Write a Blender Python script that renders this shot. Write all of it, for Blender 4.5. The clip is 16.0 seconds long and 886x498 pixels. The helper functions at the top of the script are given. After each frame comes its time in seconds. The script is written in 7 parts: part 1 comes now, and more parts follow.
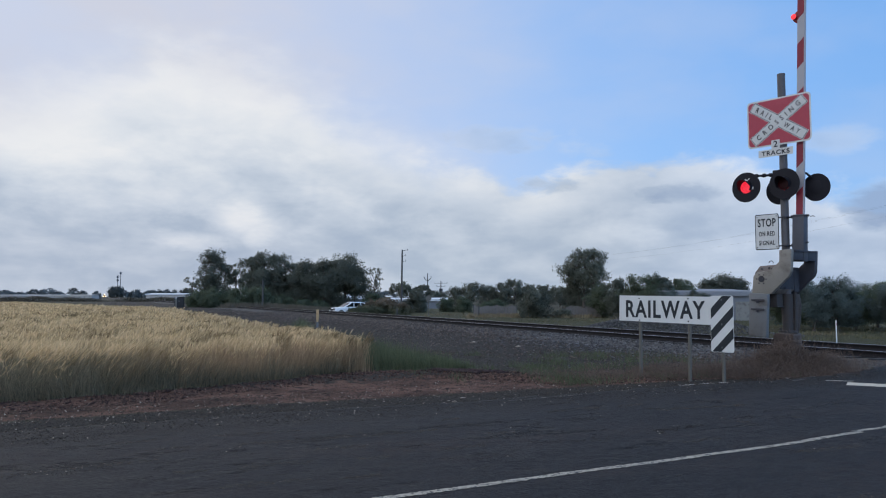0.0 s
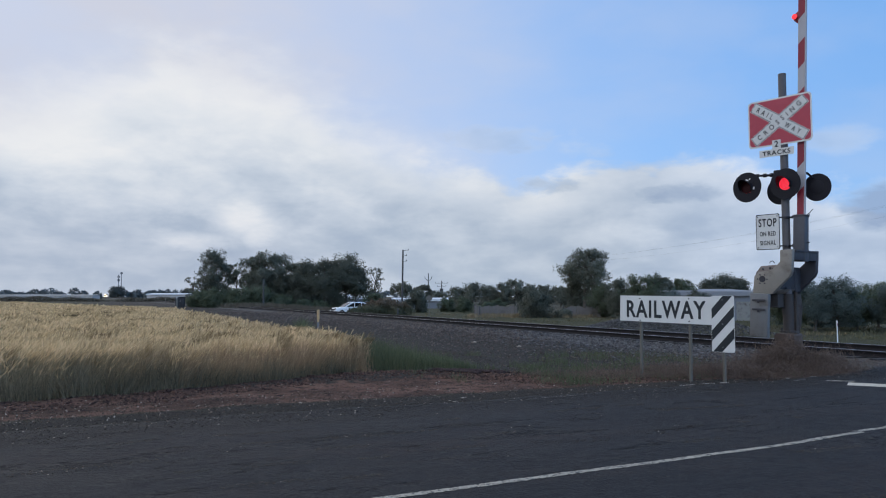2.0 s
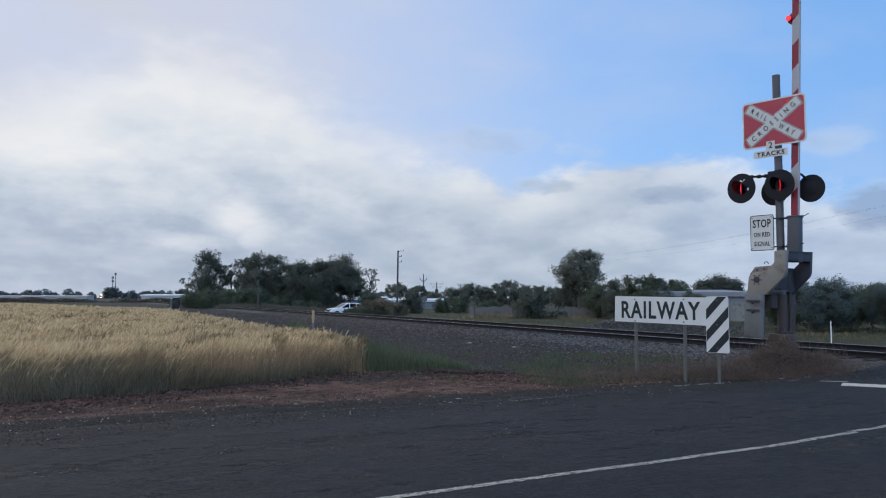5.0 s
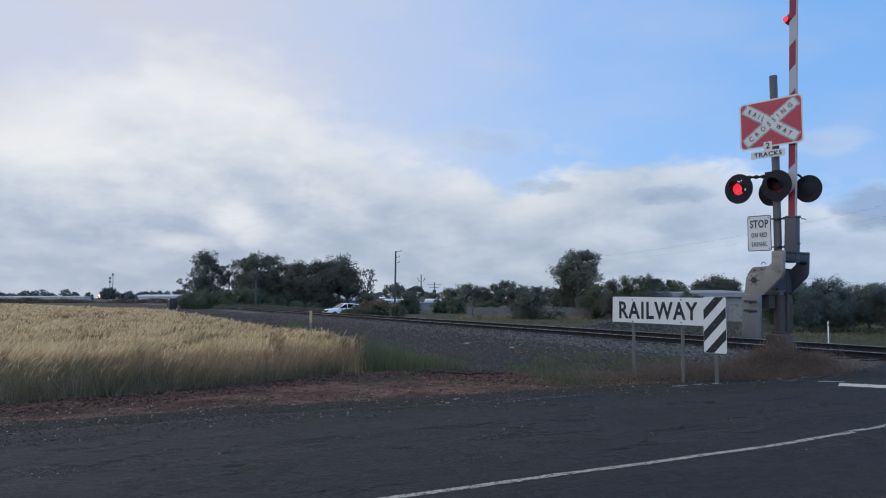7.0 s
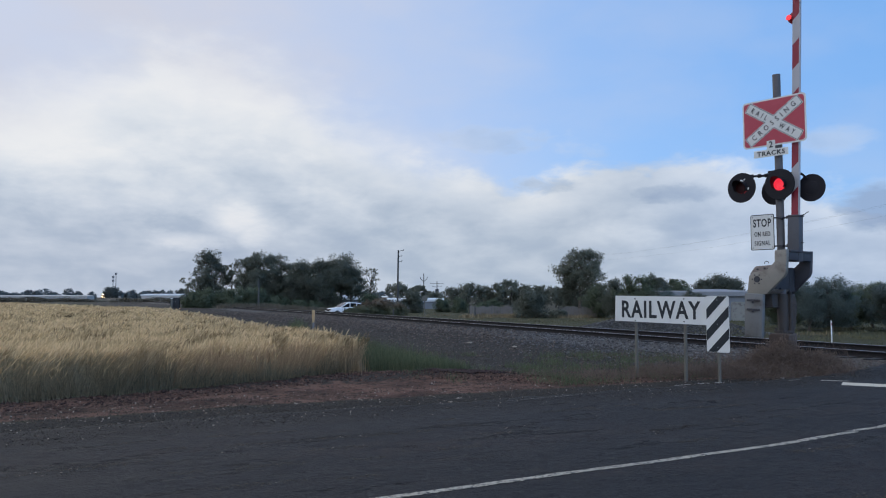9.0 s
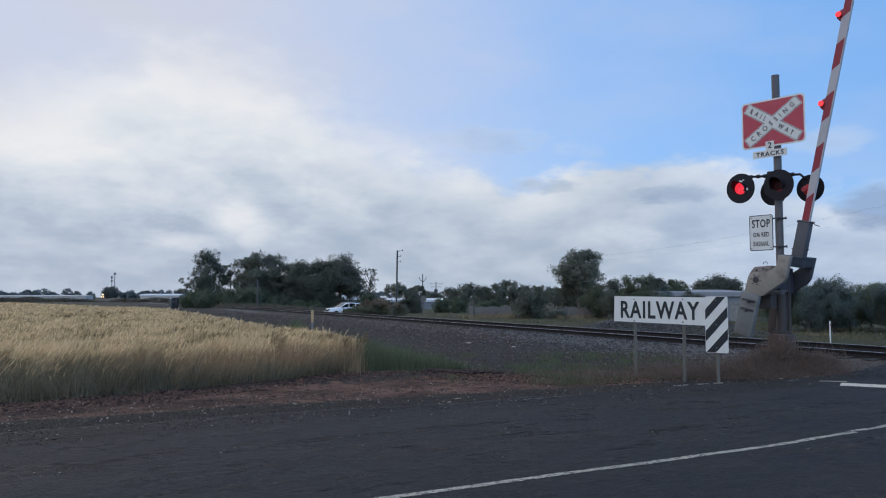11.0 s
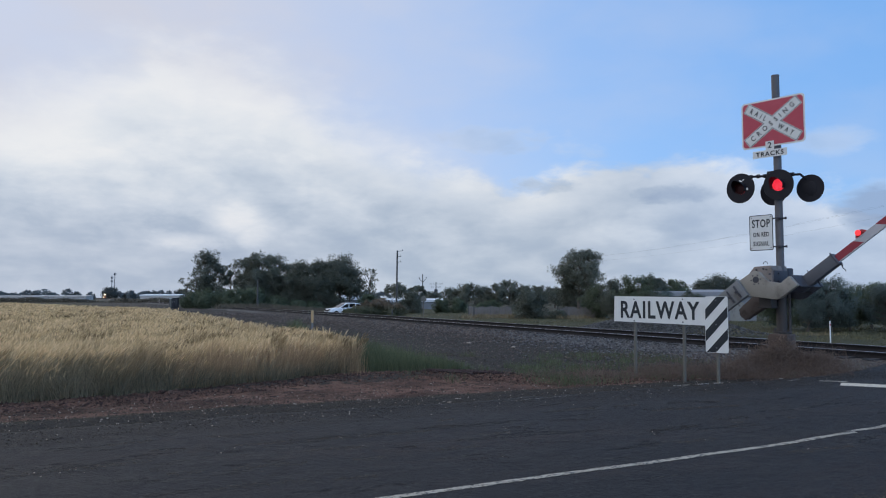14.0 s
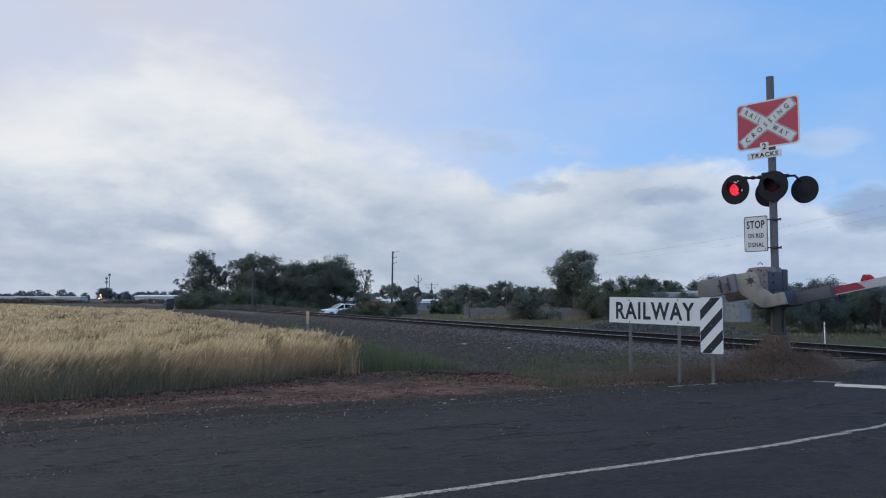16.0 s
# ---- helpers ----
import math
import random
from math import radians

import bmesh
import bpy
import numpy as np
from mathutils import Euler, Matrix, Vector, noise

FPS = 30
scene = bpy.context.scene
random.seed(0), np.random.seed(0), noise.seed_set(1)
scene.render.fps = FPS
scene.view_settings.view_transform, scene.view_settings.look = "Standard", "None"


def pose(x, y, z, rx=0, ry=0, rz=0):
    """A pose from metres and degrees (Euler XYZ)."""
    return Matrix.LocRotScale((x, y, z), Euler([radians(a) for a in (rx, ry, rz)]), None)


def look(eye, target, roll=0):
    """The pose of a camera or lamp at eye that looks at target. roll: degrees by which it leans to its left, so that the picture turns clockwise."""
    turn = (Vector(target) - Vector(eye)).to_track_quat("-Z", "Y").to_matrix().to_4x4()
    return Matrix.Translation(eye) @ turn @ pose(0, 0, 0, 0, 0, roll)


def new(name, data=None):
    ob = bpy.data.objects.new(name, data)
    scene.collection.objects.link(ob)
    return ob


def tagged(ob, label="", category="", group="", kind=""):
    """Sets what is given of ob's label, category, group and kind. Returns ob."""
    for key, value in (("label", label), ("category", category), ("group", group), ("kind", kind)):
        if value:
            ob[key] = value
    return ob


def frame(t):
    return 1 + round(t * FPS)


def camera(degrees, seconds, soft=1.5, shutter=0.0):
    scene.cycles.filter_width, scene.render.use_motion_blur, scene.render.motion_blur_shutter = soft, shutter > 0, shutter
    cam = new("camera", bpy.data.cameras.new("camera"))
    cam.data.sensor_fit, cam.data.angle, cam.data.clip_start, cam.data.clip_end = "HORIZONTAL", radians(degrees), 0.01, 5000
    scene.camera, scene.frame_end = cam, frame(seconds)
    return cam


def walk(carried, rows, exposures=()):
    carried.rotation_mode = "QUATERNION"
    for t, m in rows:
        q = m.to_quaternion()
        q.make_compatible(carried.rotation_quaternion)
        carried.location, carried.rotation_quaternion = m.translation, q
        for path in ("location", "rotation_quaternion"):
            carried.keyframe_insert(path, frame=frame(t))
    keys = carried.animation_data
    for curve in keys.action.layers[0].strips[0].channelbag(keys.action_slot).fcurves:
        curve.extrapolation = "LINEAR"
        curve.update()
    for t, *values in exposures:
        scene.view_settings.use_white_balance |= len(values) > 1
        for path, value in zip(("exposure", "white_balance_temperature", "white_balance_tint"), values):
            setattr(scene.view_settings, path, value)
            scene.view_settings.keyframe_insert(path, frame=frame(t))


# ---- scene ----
cam = camera(60, 16.0, soft=1.1)
EYE = (0.0, 0.0, 1.6)
# seconds, turn to the left, tilt upwards, lean (degrees)
HELD = [
    (0, -0.000, 3.540, 0.000),
    (0.5, 0.174, 3.480, -0.007),
    (1, 0.188, 3.522, -0.024),
    (1.5, -0.011, 3.602, -0.009),
    (2, 0.054, 3.540, -0.010),
    (2.5, 0.059, 3.541, -0.003),
    (3, -0.006, 3.541, 0.011),
    (3.5, -0.197, 3.601, 0.018),
    (4, -0.269, 3.600, 0.025),
    (6.5, -0.414, 3.608, -0.008),
    (7, -0.485, 3.634, 0.027),
    (7.5, -0.513, 3.654, 0.046),
    (8, -0.496, 3.671, -0.001),
    (8.5, -0.439, 3.616, 0.025),
    (9, -0.292, 3.569, 0.035),
    (11.5, -0.387, 3.608, -0.008),
    (12, -0.414, 3.650, 0.044),
    (12.5, -0.473, 3.672, 0.002),
    (13, -0.437, 3.660, 0.023),
    (13.5, -0.386, 3.612, -0.043),
    (14, -0.368, 3.597, 0.020),
    (14.5, -0.380, 3.597, 0.021),
    (15, -0.473, 3.632, -0.007),
    (15.5, -0.619, 3.670, 0.020),
    (16, -0.708, 3.667, 0.010),
]
walk(cam, [(t, Matrix.Translation(EYE) @ pose(0, 0, 0, 0, 0, turn) @ pose(0, 0, 0, 90 + tilt) @ pose(0, 0, 0, 0, 0, -lean))
           for t, turn, tilt, lean in HELD], exposures=[(0, 0.0), (16, 0.0)])


# ---- node helpers ----
class Graph:
    """Short spelling for shader nodes."""

    def __init__(self, tree):
        self.tree = tree
        tree.nodes.clear()

    def node(self, kind, operation=None, clamp=None, smooth=None, feature=None, data=None, blend=None, attribute=None):
        n = self.tree.nodes.new("ShaderNode" + kind)
        if operation:
            n.operation = operation
        if clamp:
            n.use_clamp = True
        if smooth:
            n.interpolation_type = "SMOOTHSTEP"
        if feature:
            n.feature = feature
        if data:
            n.data_type = data
        if blend:
            n.blend_type = blend
        if attribute:
            n.attribute_name = attribute
        return n

    def plug(self, socket, value):
        if hasattr(value, "links"):
            self.tree.links.new(value, socket)
        elif isinstance(value, tuple) and len(value) == 3 and socket.type == "RGBA":
            socket.default_value = (*value, 1)
        else:
            socket.default_value = value

    def math(self, op, a, b=0.0, c=0.0, clamp=False):
        n = self.node("Math", operation=op, clamp=clamp)
        for socket, value in zip(n.inputs, (a, b, c)):
            self.plug(socket, value)
        return n.outputs[0]

    def ramp01(self, x, lo, hi):
        """0 below lo, 1 above hi, smooth between."""
        n = self.node("MapRange", smooth=True)
        for socket, value in zip(n.inputs[:5], (x, lo, hi, 0.0, 1.0)):
            self.plug(socket, value)
        return n.outputs[0]

    def noise(self, vector, scale, detail=4.0, rough=0.55, distort=0.0):
        n = self.node("TexNoise")
        self.plug(n.inputs["Vector"], vector)
        for key, value in (("Scale", scale), ("Detail", detail), ("Roughness", rough), ("Distortion", distort)):
            self.plug(n.inputs[key], value)
        return n.outputs["Fac"]

    def voronoi(self, vector, scale, feature="F1"):
        n = self.node("TexVoronoi", feature=feature)
        self.plug(n.inputs["Vector"], vector)
        self.plug(n.inputs["Scale"], scale)
        return n

    def mix(self, f, a, b, blend="MIX"):
        n = self.node("Mix", data="RGBA", blend=blend)
        self.plug(n.inputs[0], f)
        self.plug(n.inputs[6], a)
        self.plug(n.inputs[7], b)
        return n.outputs[2]

    def ramp(self, x, stops):
        n = self.node("ValToRGB")
        e = n.color_ramp.elements
        while len(e) < len(stops):
            e.new(0.5)
        for el, (p, c) in zip(e, stops):
            el.position, el.color = p, (*c, 1)
        self.plug(n.inputs[0], x)
        return n.outputs[0]

    def coords(self, which="Object"):
        return self.node("TexCoord").outputs[which]

    def scaled(self, vector, s):
        n = self.node("Mapping")
        self.plug(n.inputs["Vector"], vector)
        n.inputs["Scale"].default_value = s
        return n.outputs[0]

    def bump(self, height, strength, distance):
        n = self.node("Bump")
        self.plug(n.inputs["Height"], height)
        n.inputs["Strength"].default_value, n.inputs["Distance"].default_value = strength, distance
        return n.outputs[0]


# ---- sky and sun ----
SUN_UP, SUN_WAY = 32.0, -38.0          # degrees above the horizon; from straight ahead, to the left negative
world = bpy.data.worlds.new("world")
scene.world = world
world.use_nodes = True
g = Graph(world.node_tree)
way = g.coords("Generated")
xyz = g.node("SeparateXYZ")
g.plug(xyz.inputs[0], way)
dx, dy, dz = xyz.outputs
az = g.math("ARCTAN2", dx, dy)
flat = g.math("SQRT", g.math("ADD", g.math("MULTIPLY", dx, dx), g.math("MULTIPLY", dy, dy)))
el = g.math("ARCTAN2", dz, flat)
blob = g.node("CombineXYZ")            # azimuth and elevation, with clouds that flatten towards the horizon
g.plug(blob.inputs[0], az)
g.plug(blob.inputs[1], g.math("MULTIPLY", el, 2.1))
plane_xy = blob.outputs[0]
big = g.noise(plane_xy, 4.5, 6, 0.5, 0.1)
mid = g.noise(plane_xy, 9.5, 6, 0.52, 0.15)
fine = g.noise(plane_xy, 30.0, 5, 0.6, 0.3)
lumps = g.noise(plane_xy, 17.0, 6, 0.55, 0.35)

sky = g.node("TexSky")
sky.sky_type, sky.sun_disc = "NISHITA", False
sky.sun_elevation, sky.sun_rotation = radians(SUN_UP), radians(SUN_WAY)
sky.air_density, sky.dust_density, sky.ozone_density = 1.0, 0.6, 1.6
clear = g.mix(1.0, sky.outputs[0], (0.085, 0.098, 0.112), "MULTIPLY")
clear = g.mix(0.6, clear, (0.25, 0.55, 1.10))
# thin high veil, thicker to the left
veil = g.math("MULTIPLY", g.ramp01(big, 0.35, 0.75), 0.22)
veil = g.math("ADD", veil, g.math("MULTIPLY", g.ramp01(az, 0.44, -0.36), 0.85), clamp=True)
clear = g.mix(veil, clear, (0.615, 0.645, 0.755))

# upper edge of the cloud bank by azimuth (0 to 1 across the middle of the view) as a height
across = g.math("DIVIDE", g.math("ADD", az, 0.6), 1.2, clamp=True)
edge = g.ramp(across, [(p, (h, h, h)) for p, h in ((0.0, 0.40), (0.07, 0.42), (0.20, 0.58), (0.33, 0.53), (0.40, 0.42), (0.475, 0.355), (0.545, 0.33), (0.60, 0.275), (0.655, 0.335), (0.70, 0.36), (0.79, 0.345), (0.87, 0.27), (0.93, 0.21), (1.0, 0.22))])
edge = g.math("MULTIPLY", edge, 0.5)
wobble = g.math("ADD", g.math("MULTIPLY", g.math("SUBTRACT", mid, 0.5), 0.075), g.math("ADD", g.math("MULTIPLY", g.math("SUBTRACT", fine, 0.5), 0.022), g.math("MULTIPLY", g.math("SUBTRACT", lumps, 0.5), 0.045)))
height_in = g.math("SUBTRACT", g.math("ADD", edge, wobble), el)
cover = g.ramp01(height_in, -0.012, 0.022)
soft_cover = g.ramp01(height_in, -0.07, 0.06)
soften = g.ramp01(az, 0.10, -0.10)
cover_n = g.node("Mix", data="FLOAT")
for socket, value in zip((cover_n.inputs[0], cover_n.inputs[2], cover_n.inputs[3]), (soften, cover, soft_cover)):
    g.plug(socket, value)
cover = cover_n.outputs[0]
# small loose puffs in the blue
puff = g.math("MULTIPLY", g.ramp01(g.noise(plane_xy, 8.0, 6, 0.55, 0.2), 0.585, 0.72), 0.28)
puff = g.math("MULTIPLY", puff, g.ramp01(el, 0.25, 0.18))
cover = g.math("MAXIMUM", cover, puff)


def cloudlet(a0, e0, ra, re, fray=0.9):
    """A soft frayed patch of cloud at an azimuth and height, in radians."""
    p = g.math("POWER", g.math("DIVIDE", g.math("SUBTRACT", az, a0), ra), 2.0)
    q = g.math("POWER", g.math("DIVIDE", g.math("SUBTRACT", el, e0), re), 2.0)
    d = g.math("ADD", g.math("ADD", p, q), g.math("MULTIPLY", g.math("SUBTRACT", g.math("ADD", mid, fine), 1.0), fray * 2.2))
    return g.ramp01(d, 1.1, 0.0)


small = g.math("MAXIMUM", cloudlet(0.480, 0.182, 0.050, 0.020, 0.6), g.math("MULTIPLY", cloudlet(0.070, 0.203, 0.09, 0.020), 0.75))
cover = g.math("MAXIMUM", cover, g.math("MULTIPLY", small, 0.5))
heavy = cloudlet(0.525, 0.104, 0.050, 0.034, 0.5)
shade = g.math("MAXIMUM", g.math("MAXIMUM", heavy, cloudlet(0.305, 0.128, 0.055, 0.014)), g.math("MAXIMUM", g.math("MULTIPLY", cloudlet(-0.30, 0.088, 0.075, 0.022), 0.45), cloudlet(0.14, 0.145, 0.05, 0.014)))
cover = g.math("MAXIMUM", cover, g.math("MULTIPLY", shade, 0.8))

# brightness of the clouds: lit tops, grey bellies, brightest where the sun stands behind them
lit = g.ramp01(height_in, 0.075, 0.005)
streak_v = g.node("CombineXYZ")
g.plug(streak_v.inputs[0], az)
g.plug(streak_v.inputs[1], g.math("MULTIPLY", el, 5.0))
streak = g.noise(streak_v.outputs[0], 5.5, 6, 0.55, 0.25)
low = g.ramp01(el, 0.16, 0.03)
tone = g.math("ADD", g.math("MULTIPLY", g.math("SUBTRACT", mid, 0.5), 1.0), g.math("MULTIPLY", g.math("SUBTRACT", big, 0.5), 0.7))
tone = g.math("ADD", tone, g.math("MULTIPLY", g.math("SUBTRACT", lumps, 0.5), g.math("ADD", 0.30, g.math("MULTIPLY", g.ramp01(el, 0.20, 0.08), 0.40))))
tone = g.math("MULTIPLY", tone, g.math("SUBTRACT", 1.0, g.math("MULTIPLY", low, 0.40)))
tone = g.math("ADD", tone, g.math("MULTIPLY", g.math("SUBTRACT", streak, 0.5), g.math("ADD", 0.16, g.math("MULTIPLY", low, 0.32))))
tone = g.math("ADD", g.math("ADD", tone, 0.40), g.math("MULTIPLY", lit, 0.30))
glow_a = g.ramp01(g.math("ABSOLUTE", g.math("ADD", az, 0.36)), 0.46, 0.0)
glow_e = g.ramp01(g.math("ABSOLUTE", g.math("SUBTRACT", el, 0.21)), 0.17, 0.0)
tone = g.math("ADD", tone, g.math("MULTIPLY", g.math("MULTIPLY", glow_a, glow_e), 0.46))
tone = g.math("SUBTRACT", tone, g.math("MULTIPLY", g.math("MULTIPLY", low, g.ramp01(az, 0.1, -0.3)), 0.10))
heaped = g.math("MAXIMUM", cloudlet(-0.262, 0.100, 0.042, 0.030, 0.7), g.math("MAXIMUM", cloudlet(-0.315, 0.068, 0.06, 0.014, 0.7), cloudlet(-0.235, 0.078, 0.03, 0.018, 0.7)))
tone = g.math("ADD", tone, g.math("MULTIPLY", heaped, 0.26))
tone = g.math("SUBTRACT", tone, g.math("ADD", g.math("ADD", g.math("MULTIPLY", shade, 0.34), g.math("MULTIPLY", heavy, 0.42)), g.math("MULTIPLY", small, 0.28)), clamp=True)
cloud = g.ramp(tone, [(0.0, (0.325, 0.408, 0.55)), (0.30, (0.428, 0.508, 0.625)), (0.55, (0.572, 0.639, 0.735)), (0.8, (0.722, 0.763, 0.820)), (1.0, (0.82, 0.835, 0.86))])
cloud = g.mix(g.math("MULTIPLY", low, g.ramp01(az, 0.0, -0.3)), cloud, g.mix(1.0, cloud, (1.015, 0.995, 1.0), "MULTIPLY"))
cloud = g.mix(g.ramp01(az, 0.15, 0.45), cloud, g.mix(1.0, cloud, (0.955, 1.0, 1.075), "MULTIPLY"))
final = g.mix(cover, clear, cloud)
# the unseen sky behind the camera, boosted to brighten what faces the camera
final = g.mix(g.ramp01(dy, 0.15, -0.65), final, g.mix(1.0, final, (1.92, 1.89, 1.83), "MULTIPLY"))
back = g.node("Background")
g.plug(back.inputs[0], final)
back.inputs[1].default_value = 1.0
g.tree.links.new(back.outputs[0], g.node("OutputWorld").inputs[0])

sun = new("sun", bpy.data.lights.new("sun", "SUN"))
sun.data.energy, sun.data.angle, sun.data.color = 0.7, radians(25), (1.0, 0.95, 0.88)
sw, su = radians(SUN_WAY), radians(SUN_UP)
sun.matrix_world = look((math.sin(sw) * math.cos(su) * 50, math.cos(sw) * math.cos(su) * 50, math.sin(su) * 50), (0, 0, 0))


# ---- materials ----
def material(name):
    m = bpy.data.materials.new(name)
    m.use_nodes = True
    gr = Graph(m.node_tree)
    b = gr.node("BsdfPrincipled")
    gr.tree.links.new(b.outputs[0], gr.node("OutputMaterial").inputs[0])
    return m, gr, b


def paint(name, colour, rough=0.5, metal=0.0, dirt=(0.12, 0.09, 0.06), wear=0.3, scale=3.0, bump=0.15, spec=0.5):
    """Painted or bare surface with stains at two scales."""
    m, gr, b = material(name)
    v = gr.coords()
    stain = gr.math("MULTIPLY", gr.ramp01(gr.noise(v, scale, 6, 0.65), 0.48, 0.78), wear)
    speck = gr.math("MULTIPLY", gr.ramp01(gr.noise(v, scale * 14, 3), 0.6, 0.75), wear * 0.5)
    tint = gr.mix(gr.noise(v, scale * 4, 4), tuple(c * 0.88 for c in colour), tuple(min(1, c * 1.1) for c in colour))
    gr.plug(b.inputs["Base Color"], gr.mix(gr.math("ADD", stain, speck, clamp=True), tint, dirt))
    gr.plug(b.inputs["Roughness"], gr.math("ADD", rough - 0.08, gr.math("MULTIPLY", gr.noise(v, scale * 6), 0.2)))
    b.inputs["Metallic"].default_value = metal
    b.inputs["Specular IOR Level"].default_value = spec
    gr.plug(b.inputs["Normal"], gr.bump(gr.noise(v, scale * 20, 3), bump, 0.004))
    return m


def plant(name, low, high, top=None, z0=0.0, z1=1.0, through_light=0.0, rough=0.7, gloss=0.04):
    """Leaves or stalks: each one its own shade between low and high, another colour towards the top."""
    m, gr, b = material(name)
    geo = gr.node("NewGeometry")
    r = geo.outputs["Random Per Island"]
    c = gr.mix(r, low, high)
    v = gr.coords()
    c = gr.mix(gr.math("MULTIPLY", gr.noise(v, 0.5, 3), 0.6), c, tuple(x * 0.6 for x in low))
    if top:
        sp = gr.node("SeparateXYZ")
        gr.plug(sp.inputs[0], v)
        zz = gr.math("ADD", sp.outputs[2], gr.math("MULTIPLY", gr.math("SUBTRACT", r, 0.5), 0.12))
        c = gr.mix(gr.ramp01(zz, z0, z1), c, gr.mix(r, top[0], top[1]))
    gr.plug(b.inputs["Base Color"], c)
    b.inputs["Roughness"].default_value = rough
    b.inputs["Specular IOR Level"].default_value = gloss
    if through_light:
        t = gr.node("BsdfTranslucent")
        gr.plug(t.inputs[0], c)
        mx = gr.node("MixShader")
        mx.inputs[0].default_value = through_light
        gr.tree.links.new(b.outputs[0], mx.inputs[1])
        gr.tree.links.new(t.outputs[0], mx.inputs[2])
        out = [n for n in gr.tree.nodes if n.type == "OUTPUT_MATERIAL"][0]
        gr.tree.links.new(mx.outputs[0], out.inputs[0])
    return m


def wheat_material():
    """Ripe wheat: grey-brown stems, golden heads, greener and darker patches laid by noise."""
    m, gr, b = material("wheat")
    r = gr.node("NewGeometry").outputs["Random Per Island"]
    v = gr.coords()
    flat_ = gr.scaled(v, (1, 1, 0))
    stripes = gr.scaled(v, (0.45, 1.0, 0))
    p1, p2 = gr.noise(stripes, 0.55, 5, 0.6), gr.noise(flat_, 2.3, 5, 0.65)
    sx = gr.node("SeparateXYZ")
    gr.plug(sx.inputs[0], v)
    ripe = gr.ramp01(gr.math("ADD", sx.outputs[0], gr.math("MULTIPLY", gr.math("SUBTRACT", p1, 0.5), 6.0)), -7.5, -3.0)
    stem = gr.mix(gr.math("POWER", r, 2.0), gr.mix(ripe, (0.225, 0.200, 0.135), (0.42, 0.295, 0.188)), gr.mix(ripe, (0.66, 0.57, 0.40), (0.85, 0.63, 0.40)))
    # darker greenish patches, partly the ears' shade on the stems put into the colour
    stem = gr.mix(gr.math("MULTIPLY", gr.ramp01(p2, 0.50, 0.62), 0.6), stem, (0.20, 0.175, 0.105))
    head = gr.mix(r, (0.54, 0.395, 0.21), (0.90, 0.71, 0.44))
    # darker brown noise patches over the heads
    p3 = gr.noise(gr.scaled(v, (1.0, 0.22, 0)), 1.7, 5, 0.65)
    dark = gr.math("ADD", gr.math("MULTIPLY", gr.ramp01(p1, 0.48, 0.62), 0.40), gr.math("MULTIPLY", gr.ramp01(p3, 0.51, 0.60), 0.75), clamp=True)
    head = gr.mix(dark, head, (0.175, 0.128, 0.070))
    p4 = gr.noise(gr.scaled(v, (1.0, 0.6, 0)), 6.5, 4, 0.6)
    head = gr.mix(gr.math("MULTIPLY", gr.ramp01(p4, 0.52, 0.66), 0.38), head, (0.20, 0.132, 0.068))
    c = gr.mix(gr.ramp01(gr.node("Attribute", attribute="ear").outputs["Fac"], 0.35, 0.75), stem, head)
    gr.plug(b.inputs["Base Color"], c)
    b.inputs["Roughness"].default_value = 0.7
    b.inputs["Specular IOR Level"].default_value = 0.08
    t = gr.node("BsdfTranslucent")
    gr.plug(t.inputs[0], c)
    mx = gr.node("MixShader")
    mx.inputs[0].default_value = 0.5
    gr.tree.links.new(b.outputs[0], mx.inputs[1])
    gr.tree.links.new(t.outputs[0], mx.inputs[2])
    gr.tree.links.new(mx.outputs[0], [n for n in gr.tree.nodes if n.type == "OUTPUT_MATERIAL"][0].inputs[0])
    return m


